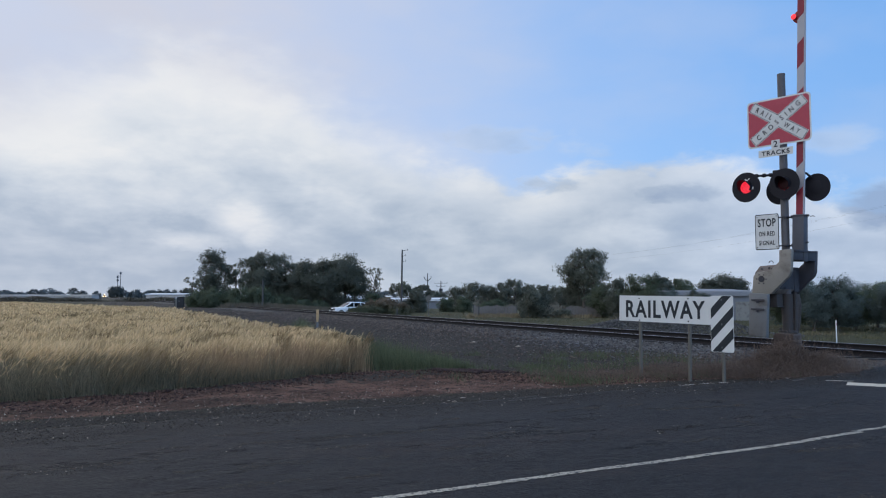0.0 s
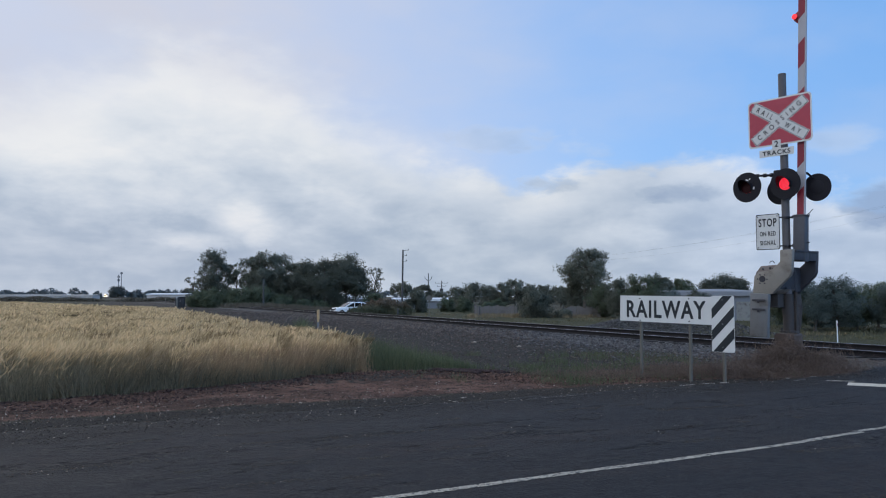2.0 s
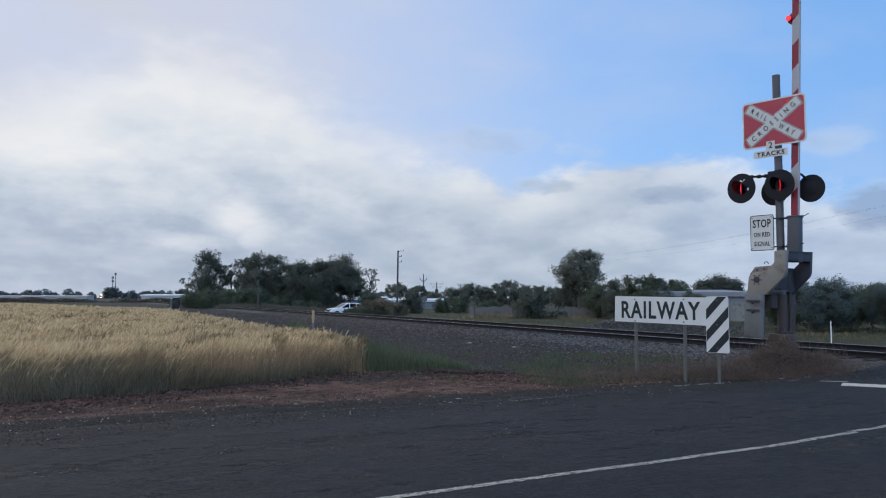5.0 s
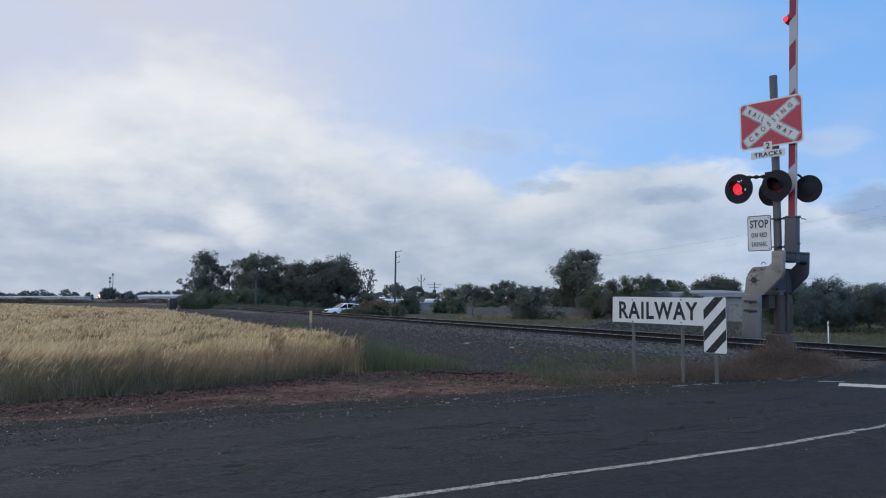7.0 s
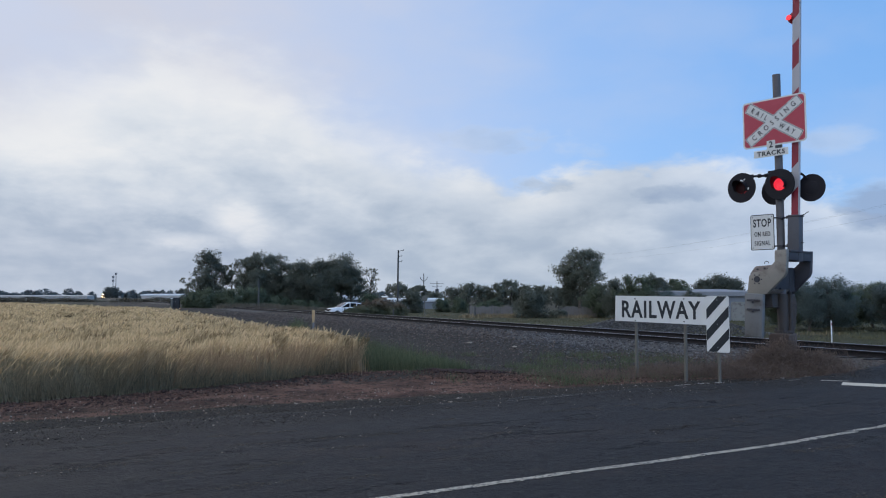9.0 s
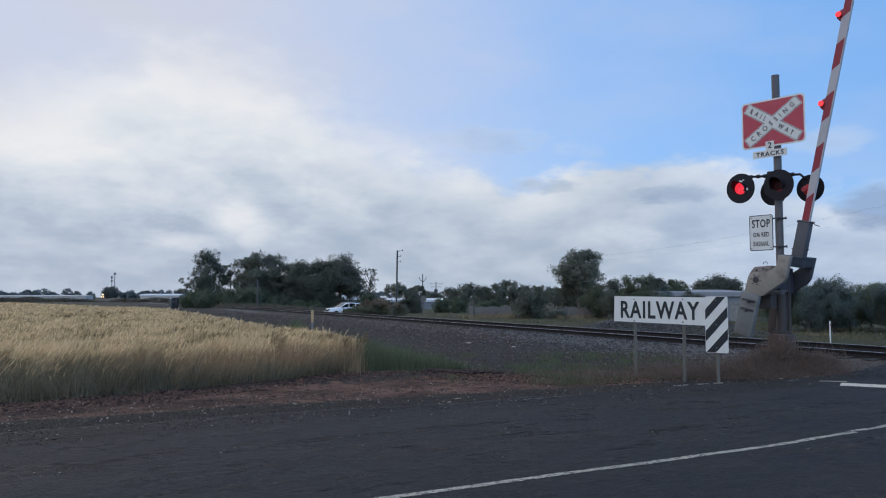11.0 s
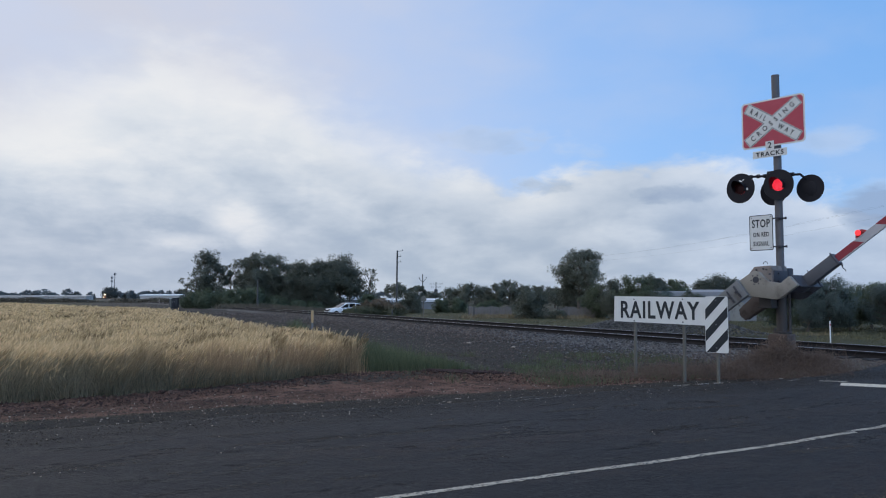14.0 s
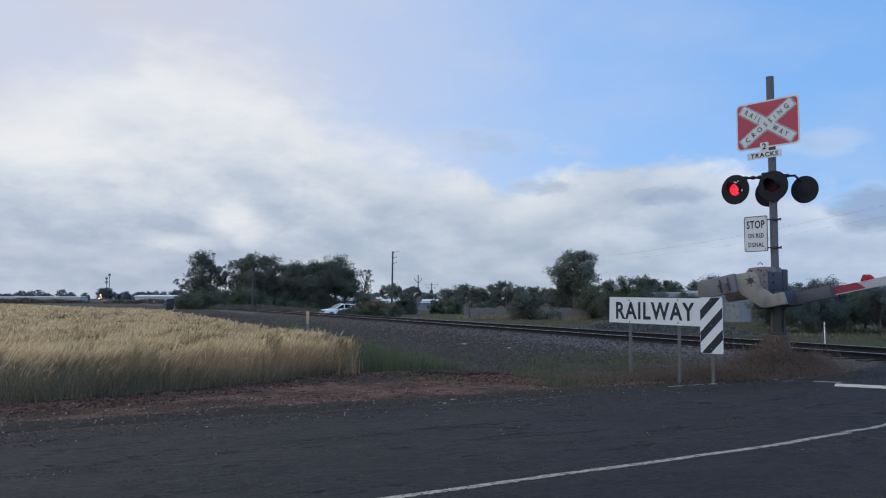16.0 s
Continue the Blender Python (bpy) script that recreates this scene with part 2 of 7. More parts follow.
def ground_material():
    """Red soil, grey gravel shoulder, grass and far fields, told apart by the zones stored on the sheet."""
    m, gr, b = material("ground")
    v = gr.coords()
    zone = gr.node("Attribute", attribute="zone")
    zs = gr.node("SeparateColor")
    gr.plug(zs.inputs[0], zone.outputs["Color"])
    n1, n2, n3 = gr.noise(v, 0.7, 6, 0.6), gr.noise(v, 5, 5, 0.65), gr.noise(v, 40, 4, 0.6)
    brk = gr.math("MULTIPLY", gr.math("SUBTRACT", n2, 0.5), 0.9)
    soil = gr.mix(gr.ramp01(n1, 0.35, 0.65), (0.066, 0.034, 0.024), (0.20, 0.108, 0.075))
    soil = gr.mix(gr.ramp01(n3, 0.5, 0.8), soil, (0.21, 0.125, 0.088))
    soil = gr.mix(gr.ramp01(n2, 0.50, 0.66), soil, (0.032, 0.017, 0.014))
    grit = gr.voronoi(v, 55)
    gravel = gr.mix(grit.outputs["Color"], (0.014, 0.0122, 0.0106), (0.078, 0.067, 0.056))
    gravel = gr.mix(gr.math("MULTIPLY", gr.ramp01(n1, 0.4, 0.7), 0.6), gravel, (0.042, 0.035, 0.028))
    grass = gr.mix(n2, (0.035, 0.045, 0.018), (0.10, 0.085, 0.045))
    field = gr.mix(n1, (0.045, 0.042, 0.028), (0.085, 0.074, 0.045))
    c = gr.mix(gr.ramp01(gr.math("ADD", zs.outputs[0], brk), 0.35, 0.65), field, soil)
    c = gr.mix(gr.ramp01(gr.math("ADD", zs.outputs[1], brk), 0.35, 0.65), c, grass)
    c = gr.mix(gr.ramp01(gr.math("ADD", zs.outputs[2], brk), 0.40, 0.62), c, gravel)
    gr.plug(b.inputs["Base Color"], c)
    b.inputs["Roughness"].default_value = 0.92
    b.inputs["Specular IOR Level"].default_value = 0.2
    hgt = gr.math("ADD", gr.math("MULTIPLY", n2, 0.6), gr.math("ADD", gr.math("MULTIPLY", n3, 0.25), gr.math("MULTIPLY", grit.outputs["Distance"], -0.3)))
    gr.plug(b.inputs["Normal"], gr.bump(hgt, 1.0, 0.10))
    return m


def asphalt_material():
    m, gr, b = material("asphalt")
    v = gr.coords()
    edge = gr.node("Attribute", attribute="inward").outputs["Fac"]     # metres in from the far edge
    rot = gr.node("Mapping")
    gr.plug(rot.inputs["Vector"], v)
    rot.inputs["Rotation"].default_value = (0, 0, radians(-26))
    along = gr.scaled(rot.outputs[0], (0.26, 1.0, 1.0))
    wear = gr.noise(along, 1.1, 6, 0.65)
    patch = gr.noise(v, 0.36, 7, 0.68)
    blotch = gr.noise(v, 2.6, 8, 0.75)
    grain = gr.noise(v, 60, 4, 0.75)
    stones = gr.voronoi(v, 34)
    c = gr.mix(gr.ramp01(wear, 0.30, 0.70), (0.0100, 0.0098, 0.0108), (0.0192, 0.0188, 0.0204))
    c = gr.mix(gr.math("MULTIPLY", gr.ramp01(patch, 0.46, 0.64), 0.55), c, (0.0275, 0.0242, 0.0222))
    c = gr.mix(gr.math("MULTIPLY", gr.ramp01(blotch, 0.50, 0.63), 0.75), c, (0.0085, 0.0085, 0.0098))
    c = gr.mix(gr.math("MULTIPLY", gr.ramp01(stones.outputs["Color"], 0.62, 0.95), 0.5), c, (0.050, 0.048, 0.046))
    c = gr.mix(gr.math("MULTIPLY", gr.ramp01(grain, 0.50, 0.72), 0.4), c, (0.042, 0.041, 0.041))
    med = gr.noise(gr.scaled(rot.outputs[0], (0.5, 1.0, 1.0)), 8.0, 7, 0.78)
    c = gr.mix(gr.math("MULTIPLY", gr.ramp01(med, 0.51, 0.61), 0.75), c, (0.0052, 0.0052, 0.0060))
    c = gr.mix(gr.math("MULTIPLY", gr.ramp01(med, 0.46, 0.35), 0.45), c, (0.036, 0.0310, 0.0270))
    dust = gr.math("MULTIPLY", gr.ramp01(gr.noise(along, 0.75, 6, 0.7), 0.47, 0.62), gr.ramp01(gr.noise(v, 5, 5, 0.7), 0.38, 0.58))
    c = gr.mix(gr.math("MULTIPLY", dust, 0.55), c, (0.036, 0.0245, 0.0205))
    # outer metre: the seal has gone to dark crumbs and grit
    wob = gr.math("ADD", edge, gr.math("MULTIPLY", gr.math("SUBTRACT", gr.noise(along, 1.6, 7, 0.7), 0.5), 0.55))
    crumbs = gr.mix(gr.voronoi(v, 26).outputs["Color"], (0.0045, 0.0042, 0.0042), (0.024, 0.0205, 0.018))
    crumbs = gr.mix(gr.ramp01(gr.noise(v, 6, 6, 0.7), 0.52, 0.68), crumbs, (0.034, 0.028, 0.0225))
    c = gr.mix(gr.math("MULTIPLY", gr.ramp01(wob, 1.27, 1.10), 0.85), c, crumbs)
    # short cracks that run with the road, crumbled to brown along their rims
    warped = gr.node("VectorMath", operation="ADD")
    gr.plug(warped.inputs[0], gr.scaled(rot.outputs[0], (0.20, 1.0, 1.0)))
    warp = gr.node("CombineXYZ")
    gr.plug(warp.inputs[1], gr.math("MULTIPLY", gr.noise(v, 2.4, 7, 0.8), 0.6))
    gr.plug(warped.inputs[1], warp.outputs[0])
    band = gr.math("ABSOLUTE", gr.math("SUBTRACT", gr.noise(warped.outputs[0], 1.5, 5, 0.6), 0.5))
    lane = gr.math("MULTIPLY", gr.ramp01(edge, 0.9, 1.6), gr.ramp01(edge, 3.9, 2.9))
    here = gr.ramp01(gr.math("ADD", gr.noise(along, 1.9, 5, 0.6), gr.math("MULTIPLY", lane, 0.04)), 0.55, 0.63)
    crack = gr.math("MULTIPLY", gr.math("MULTIPLY", gr.ramp01(band, 0.022, 0.004), here), gr.ramp01(gr.noise(v, 9, 5, 0.7), 0.38, 0.52))
    rim = gr.math("MULTIPLY", gr.math("MULTIPLY", gr.ramp01(band, 0.06, 0.012), here), gr.ramp01(gr.noise(v, 13, 5, 0.7), 0.48, 0.60))
    c = gr.mix(gr.math("MULTIPLY", rim, 0.8), c, (0.085, 0.072, 0.060))
    c = gr.mix(crack, c, (0.003, 0.003, 0.0035))
    gr.plug(b.inputs["Base Color"], c)
    gr.plug(b.inputs["Roughness"], gr.math("ADD", 0.70, gr.math("MULTIPLY", wear, 0.25)))
    b.inputs["Specular IOR Level"].default_value = 0.28
    hgt = gr.math("SUBTRACT", gr.math("ADD", gr.math("MULTIPLY", stones.outputs["Distance"], 0.5), gr.math("ADD", gr.math("MULTIPLY", grain, 0.5), gr.math("ADD", gr.math("MULTIPLY", blotch, 1.2), gr.math("MULTIPLY", med, -0.9)))), gr.math("MULTIPLY", crack, 3.0))
    gr.plug(b.inputs["Normal"], gr.bump(hgt, 1.0, 0.03))
    return m


def line_material(name="road_paint", worn=0.485, bright=1.0):
    """White road paint, chipped so that the asphalt shows through."""
    m, gr, b = material(name)
    v = gr.coords()
    chip = gr.ramp01(gr.noise(v, 16, 6, 0.8), worn, worn + 0.1)
    c = gr.mix(gr.noise(v, 6, 4), (0.27 * bright, 0.236 * bright, 0.183 * bright), (0.48 * bright, 0.425 * bright, 0.325 * bright))
    gr.plug(b.inputs["Base Color"], gr.mix(chip, c, (0.018, 0.018, 0.019)))
    b.inputs["Roughness"].default_value = 0.7
    gr.plug(b.inputs["Normal"], gr.bump(gr.noise(v, 80, 3), 0.5, 0.006))
    return m


def stone_material(name, dark, pale, white=0.0):
    m, gr, b = material(name)
    geo = gr.node("NewGeometry")
    r = geo.outputs["Random Per Island"]
    v = gr.coords()
    c = gr.mix(gr.math("POWER", r, 1.6), dark, pale)
    if white:
        c = gr.mix(gr.ramp01(r, 1.0 - white, 1.0 - white * 0.8), c, (0.50, 0.43, 0.35))
    c = gr.mix(gr.math("MULTIPLY", gr.noise(v, 14, 4), 0.4), c, tuple(x * 0.7 for x in dark))
    gr.plug(b.inputs["Base Color"], c)
    b.inputs["Roughness"].default_value = 0.85
    b.inputs["Specular IOR Level"].default_value = 0.3
    return m


def glowing(name, colour, strength):
    m, gr, b = material(name)
    b.inputs["Base Color"].default_value = (*colour, 1)
    b.inputs["Emission Color"].default_value = (*colour, 1)
    b.inputs["Emission Strength"].default_value = strength
    return m


def lit_lens_material():
    """Lit red lens: bright in the middle with the prisms of the moulded glass."""
    m, gr, b = material("lit_red_lens")
    v = gr.coords()
    cell = gr.voronoi(v, 55).outputs["Distance"]
    c = gr.mix(gr.ramp01(cell, 0.1, 0.6), (1.0, 0.12, 0.16), (0.95, 0.014, 0.045))
    gr.plug(b.inputs["Base Color"], (0.25, 0.01, 0.01))
    gr.plug(b.inputs["Emission Color"], c)
    b.inputs["Emission Strength"].default_value = 0.88
    return m


GROUND, ASPHALT, PAINT = ground_material(), asphalt_material(), line_material()
FLAKED_PAINT = line_material("flaked_road_paint", 0.40)
FRESH_PAINT = line_material("thick_road_paint", 0.56, 1.45)
BALLAST = stone_material("ballast_stone", (0.054, 0.052, 0.052), (0.25, 0.238, 0.236))
OLD_BALLAST = stone_material("dirty_ballast_stone", (0.058, 0.046, 0.039), (0.255, 0.202, 0.168))
HEAP_STONE = stone_material("heap_stone", (0.050, 0.050, 0.050), (0.20, 0.196, 0.19))
PEBBLE = stone_material("pebble", (0.036, 0.029, 0.022), (0.20, 0.146, 0.106), 0.11)
CRACK = paint("open_crack", (0.004, 0.004, 0.0045), 1.0, 0, (0.008, 0.007, 0.006), 0.5, 6.0, 0.1, 0.0)
CRUMB = stone_material("asphalt_crumb", (0.026, 0.022, 0.018), (0.105, 0.086, 0.068), 0.04)
STREAK_CRUMB = stone_material("streak_crumb", (0.050, 0.040, 0.031), (0.18, 0.142, 0.108), 0.02)
STRAW = wheat_material()
RIPE_LEAF = plant("ripe_straw_leaves", (0.36, 0.25, 0.152), (0.76, 0.56, 0.345), None, 0, 1, 0.4)
STRAW_LEAF = plant("straw_leaves", (0.16, 0.142, 0.096), (0.56, 0.48, 0.33), None, 0, 1, 0.4)
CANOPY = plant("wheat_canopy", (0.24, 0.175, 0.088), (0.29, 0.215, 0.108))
GREEN_GRASS = plant("green_grass", (0.092, 0.114, 0.064), (0.192, 0.214, 0.126), None, 0, 1, 0.35)
DRY_GRASS = plant("dry_grass", (0.12, 0.088, 0.070), (0.27, 0.200, 0.155), None, 0, 1, 0.35)
DRY_WEED = plant("dry_weed", (0.145, 0.106, 0.086), (0.255, 0.195, 0.158), None, 0, 1, 0.3)
DARK_WEED = plant("dark_weed", (0.085, 0.066, 0.040), (0.15, 0.115, 0.068), None, 0, 1, 0.3)
LEAF_DARK = plant("dark_leaves", (0.117, 0.132, 0.107), (0.155, 0.172, 0.140), None, 0, 1, 0.45, 0.62, 0.18)
LEAF_GUM = plant("gum_leaves", (0.153, 0.170, 0.137), (0.209, 0.224, 0.179), None, 0, 1, 0.45, 0.62, 0.18)
LEAF_BUSH = plant("bush_leaves", (0.111, 0.141, 0.095), (0.160, 0.191, 0.126), None, 0, 1, 0.45, 0.62, 0.18)
LEAF_DRY = plant("dry_brush_leaves", (0.105, 0.115, 0.075), (0.155, 0.158, 0.100), ((0.135, 0.105, 0.076), (0.19, 0.148, 0.108)), 0.7, 1.7, 0.2)
LEAF_NEAR = plant("olive_leaves", (0.112, 0.145, 0.136), (0.160, 0.202, 0.186), None, 0, 1, 0.45, 0.62, 0.18)
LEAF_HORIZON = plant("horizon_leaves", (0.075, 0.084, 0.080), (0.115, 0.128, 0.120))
# distance haze is put into this leaf colour: paler, greyer and bluer
LEAF_FAR_HAZED = plant("hazed_far_leaves", (0.125, 0.145, 0.15), (0.185, 0.205, 0.205))
BARK = paint("bark", (0.10, 0.085, 0.07), 0.9, 0, (0.04, 0.035, 0.03), 0.6, 2.0, 0.6)
GALV = paint("galvanised_steel", (0.16, 0.165, 0.18), 0.6, 0.2, (0.09, 0.07, 0.06), 0.4, 3.0)
WEIGHT_PAINT = paint("dull_weight_paint", (0.160, 0.168, 0.170), 0.7, 0.0, (0.085, 0.070, 0.060), 0.8, 3.0)
GREY_PAINT = paint("weathered_cream_paint", (0.258, 0.242, 0.210), 0.65, 0.0, (0.088, 0.068, 0.055), 1.0, 2.2)
CASE_PAINT = paint("stained_case_paint", (0.19, 0.165, 0.15), 0.75, 0.0, (0.06, 0.040, 0.032), 1.0, 4.5, 0.4)
BASE_STEEL = paint("grimy_base_steel", (0.055, 0.050, 0.049), 0.8, 0.0, (0.075, 0.050, 0.040), 0.6, 3.0)
POLE_STEEL = paint("dull_pole_steel", (0.115, 0.115, 0.125), 0.65, 0.1, (0.06, 0.048, 0.042), 0.6, 2.0)
DARK_STEEL = paint("dark_weathered_steel", (0.047, 0.049, 0.061), 0.65, 0.1, (0.05, 0.032, 0.026), 0.5, 3.0)
RUST = paint("rusty_steel", (0.098, 0.082, 0.075), 0.85, 0.0, (0.035, 0.026, 0.023), 0.7, 5.0, 0.3, 0.2)
BLACK = paint("black_enamel", (0.017, 0.0172, 0.023), 0.55, 0.0, (0.018, 0.017, 0.018), 0.3, 4.0, 0.1, 0.2)
WHITE_SHEET = paint("white_retroreflective_sheet", (0.68, 0.70, 0.685), 0.45, 0.0, (0.45, 0.42, 0.38), 0.18, 2.0, 0.05)
RED_SHEET = paint("faded_red_sheet", (0.44, 0.055, 0.085), 0.5, 0.0, (0.48, 0.12, 0.15), 0.3, 2.0, 0.05)
BLACK_INK = paint("black_sign_ink", (0.009, 0.015, 0.021), 0.5, 0.0, (0.04, 0.045, 0.05), 0.15, 3.0, 0.05)
DARK_LENS = paint("dark_red_lens", (0.035, 0.005, 0.007), 0.5, 0.0, (0.015, 0.005, 0.005), 0.3, 20.0, 0.3, 0.25)
LIT_LENS = lit_lens_material()
BOOM_LIT = glowing("boom_lamp_glow", (1.0, 0.04, 0.05), 0.9)
BOOM_OFF = paint("boom_lamp_red_plastic", (0.32, 0.012, 0.018), 0.3, 0.0, (0.1, 0.01, 0.01), 0.2, 10)
RAIL_HEAD = paint("polished_rail_head", (0.50, 0.51, 0.55), 0.36, 1.0, (0.3, 0.3, 0.31), 0.25, 2.0, 0.01)
SLEEVE = paint("dark_galvanised_sleeve", (0.085, 0.09, 0.105), 0.6, 0.2, (0.05, 0.045, 0.042), 0.4, 3.0)
BOOM_RED = paint("boom_red_paint", (0.26, 0.022, 0.040), 0.45, 0.0, (0.14, 0.02, 0.03), 0.3, 2.0, 0.05)
BOOM_WHITE = paint("boom_white_paint", (0.43, 0.43, 0.455), 0.5, 0.0, (0.26, 0.245, 0.24), 0.3, 2.0, 0.05)
POST_STEEL = paint("sign_post_steel", (0.128, 0.122, 0.104), 0.7, 0.0, (0.10, 0.075, 0.055), 0.6, 4.0)
RAIL_SIDE = paint("worn_rail_shoulder", (0.12, 0.12, 0.132), 0.6, 0.8, (0.06, 0.055, 0.052), 0.6, 1.2, 0.02)
RAIL_RUST = paint("rusty_rail_web", (0.017, 0.016, 0.018), 0.9, 0.0, (0.014, 0.012, 0.012), 0.4, 3.0, 0.15, 0.2)
SLEEPER = paint("weathered_sleeper", (0.024, 0.023, 0.024), 0.9, 0, (0.03, 0.025, 0.023), 0.6, 3.0, 0.6)
CABINET_GREY = paint("cabinet_grey_paint", (0.030, 0.031, 0.033), 0.8, 0, (0.03, 0.027, 0.024), 0.5, 2.0)
CONCRETE = paint("old_concrete", (0.095, 0.070, 0.059), 0.95, 0, (0.062, 0.044, 0.035), 0.9, 3.0, 0.8)
TIMBER = paint("grey_pole_timber", (0.075, 0.075, 0.075), 0.9, 0, (0.045, 0.042, 0.04), 0.5, 1.5, 0.5)
YELLOW = paint("faded_yellow_paint", (0.46, 0.31, 0.155), 0.6, 0, (0.3, 0.25, 0.18), 0.5, 5.0)
WHITE_PAINT = paint("white_paint", (0.75, 0.75, 0.74), 0.6, 0, (0.35, 0.32, 0.28), 0.3, 2.0)
SHEET_ROOF = paint("white_sheet_roof", (0.62, 0.64, 0.66), 0.6, 0, (0.4, 0.4, 0.4), 0.25, 0.5)
CREAM_SHEET = paint("cream_shed_cladding", (0.52, 0.485, 0.45), 0.7, 0, (0.36, 0.33, 0.30), 0.35, 0.4, 0.1, 0.2)
HAZY_SHEET = paint("dusty_greenhouse_sheet", (0.46, 0.44, 0.42), 0.7, 0, (0.28, 0.28, 0.28), 0.4, 0.3, 0.1, 0.2)
DULL_ROOF = paint("dull_sheet_roof", (0.25, 0.255, 0.265), 0.75, 0, (0.16, 0.16, 0.16), 0.4, 0.5, 0.15, 0.2)
SHED_WALL = paint("pale_grey_cladding", (0.21, 0.22, 0.235), 0.7, 0, (0.14, 0.14, 0.14), 0.35, 0.6, 0.15, 0.2)
FENCE = paint("grey_fence_timber", (0.165, 0.152, 0.140), 0.9, 0, (0.08, 0.066, 0.056), 0.6, 1.0, 0.5)
CAR_WHITE = paint("white_car_paint", (0.78, 0.79, 0.80), 0.25, 0.0, (0.5, 0.48, 0.45), 0.1, 1.0, 0.02)
GLASS_DARK = paint("dark_window_glass", (0.012, 0.014, 0.016), 0.08, 0.0, (0.03, 0.03, 0.03), 0.1, 1.0, 0.0)
RUBBER = paint("tyre_rubber", (0.018, 0.018, 0.018), 0.85, 0.0, (0.05, 0.045, 0.04), 0.4, 4.0)
TRAIN_PAINT = paint("rust_red_locomotive_paint", (0.15, 0.075, 0.05), 0.5, 0.0, (0.08, 0.06, 0.05), 0.4, 1.0)
HEADLIGHT = glowing("headlight_glow", (1.0, 0.62, 0.30), 26.0)


# ---- mesh helpers ----
def box(bm, x0, x1, y0, y1, z0, z1, bevel=0.0):
    m = Matrix.LocRotScale(((x0 + x1) / 2, (y0 + y1) / 2, (z0 + z1) / 2), None, (x1 - x0, y1 - y0, z1 - z0))
    vs = bmesh.ops.create_cube(bm, size=1, matrix=m)["verts"]
    if bevel:
        es = list({e for v in vs for e in v.link_edges})
        bmesh.ops.bevel(bm, geom=es, offset=bevel, segments=2, affect="EDGES", profile=0.5)


def tube(bm, p, q, r0, r1=None, n=12, caps=True):
    """A tapered round bar from p to q."""
    p, q = Vector(p), Vector(q)
    r1 = r0 if r1 is None else r1
    m = Matrix.Translation((p + q) / 2) @ (q - p).to_track_quat("Z", "Y").to_matrix().to_4x4()
    bmesh.ops.create_cone(bm, cap_ends=caps, segments=n, radius1=r0, radius2=r1, depth=(q - p).length, matrix=m)


def slab(bm, outline, y0, y1, bevel=0.0):
    """An outline in x and z given depth from y0 to y1."""
    f = bm.faces.new([bm.verts.new((x, y0, z)) for x, z in outline])
    ex = bmesh.ops.extrude_face_region(bm, geom=[f])["geom"]
    vs = [v for v in ex if isinstance(v, bmesh.types.BMVert)]
    bmesh.ops.translate(bm, verts=vs, vec=(0, y1 - y0, 0))
    allv = vs + list(f.verts)
    bmesh.ops.recalc_face_normals(bm, faces=list({x for v in allv for x in v.link_faces}))
    if bevel:
        es = [e for e in {e for v in allv for e in v.link_edges} if len(e.link_faces) == 2]
        bmesh.ops.bevel(bm, geom=es, offset=bevel, segments=2, affect="EDGES", profile=0.5)


def rounded(w, h, r, n=4, x=0.0, z=0.0):
    """Outline of a rectangle with rounded corners, centred on x, z."""
    pts = []
    for cx, cz, a0 in ((w / 2 - r, -h / 2 + r, -90), (w / 2 - r, h / 2 - r, 0), (-w / 2 + r, h / 2 - r, 90), (-w / 2 + r, -h / 2 + r, 180)):
        for i in range(n + 1):
            a = radians(a0 + 90 * i / n)
            pts.append((x + cx + r * math.cos(a), z + cz + r * math.sin(a)))
    return pts


def finish(bm, name, mats, smooth=False):
    me = bpy.data.meshes.new(name)
    bm.to_mesh(me)
    bm.free()
    for mt in mats if isinstance(mats, (list, tuple)) else [mats]:
        me.materials.append(mt)
    if smooth:
        me.shade_smooth()
        me.set_sharp_from_angle(angle=radians(40))
    return me


def part(name, bm, mat, parent, label="", m=None, smooth=True):
    """One mesh object under a thing or a part."""
    ob = new(name, finish(bm, name, mat, smooth))
    ob.parent = parent
    if m:
        ob.matrix_basis = m
    if label:
        ob["label"] = label
    return ob


def thing(name, m, label, category, group="", kind=""):
    ob = new(name)
    ob.empty_display_size = 0.2
    ob.matrix_basis = m
    return tagged(ob, label, category, group, kind)


def raw(name, verts, faces, mats, slots=None):
    """A mesh from arrays: verts (n, 3), faces (m, 3 or 4)."""
    me = bpy.data.meshes.new(name)
    verts, faces = np.asarray(verts, np.float32), np.asarray(faces, np.int32)
    k = faces.shape[1]
    me.vertices.add(len(verts))
    me.vertices.foreach_set("co", verts.ravel())
    me.loops.add(faces.size)
    me.loops.foreach_set("vertex_index", faces.ravel())
    me.polygons.add(len(faces))
    me.polygons.foreach_set("loop_start", np.arange(0, faces.size, k, dtype=np.int32))
    me.polygons.foreach_set("loop_total", np.full(len(faces), k, np.int32))
    for mt in mats if isinstance(mats, (list, tuple)) else [mats]:
        me.materials.append(mt)
    if slots is not None:
        me.polygons.foreach_set("material_index", np.asarray(slots, np.int32))
    me.update(calc_edges=True)
    return me


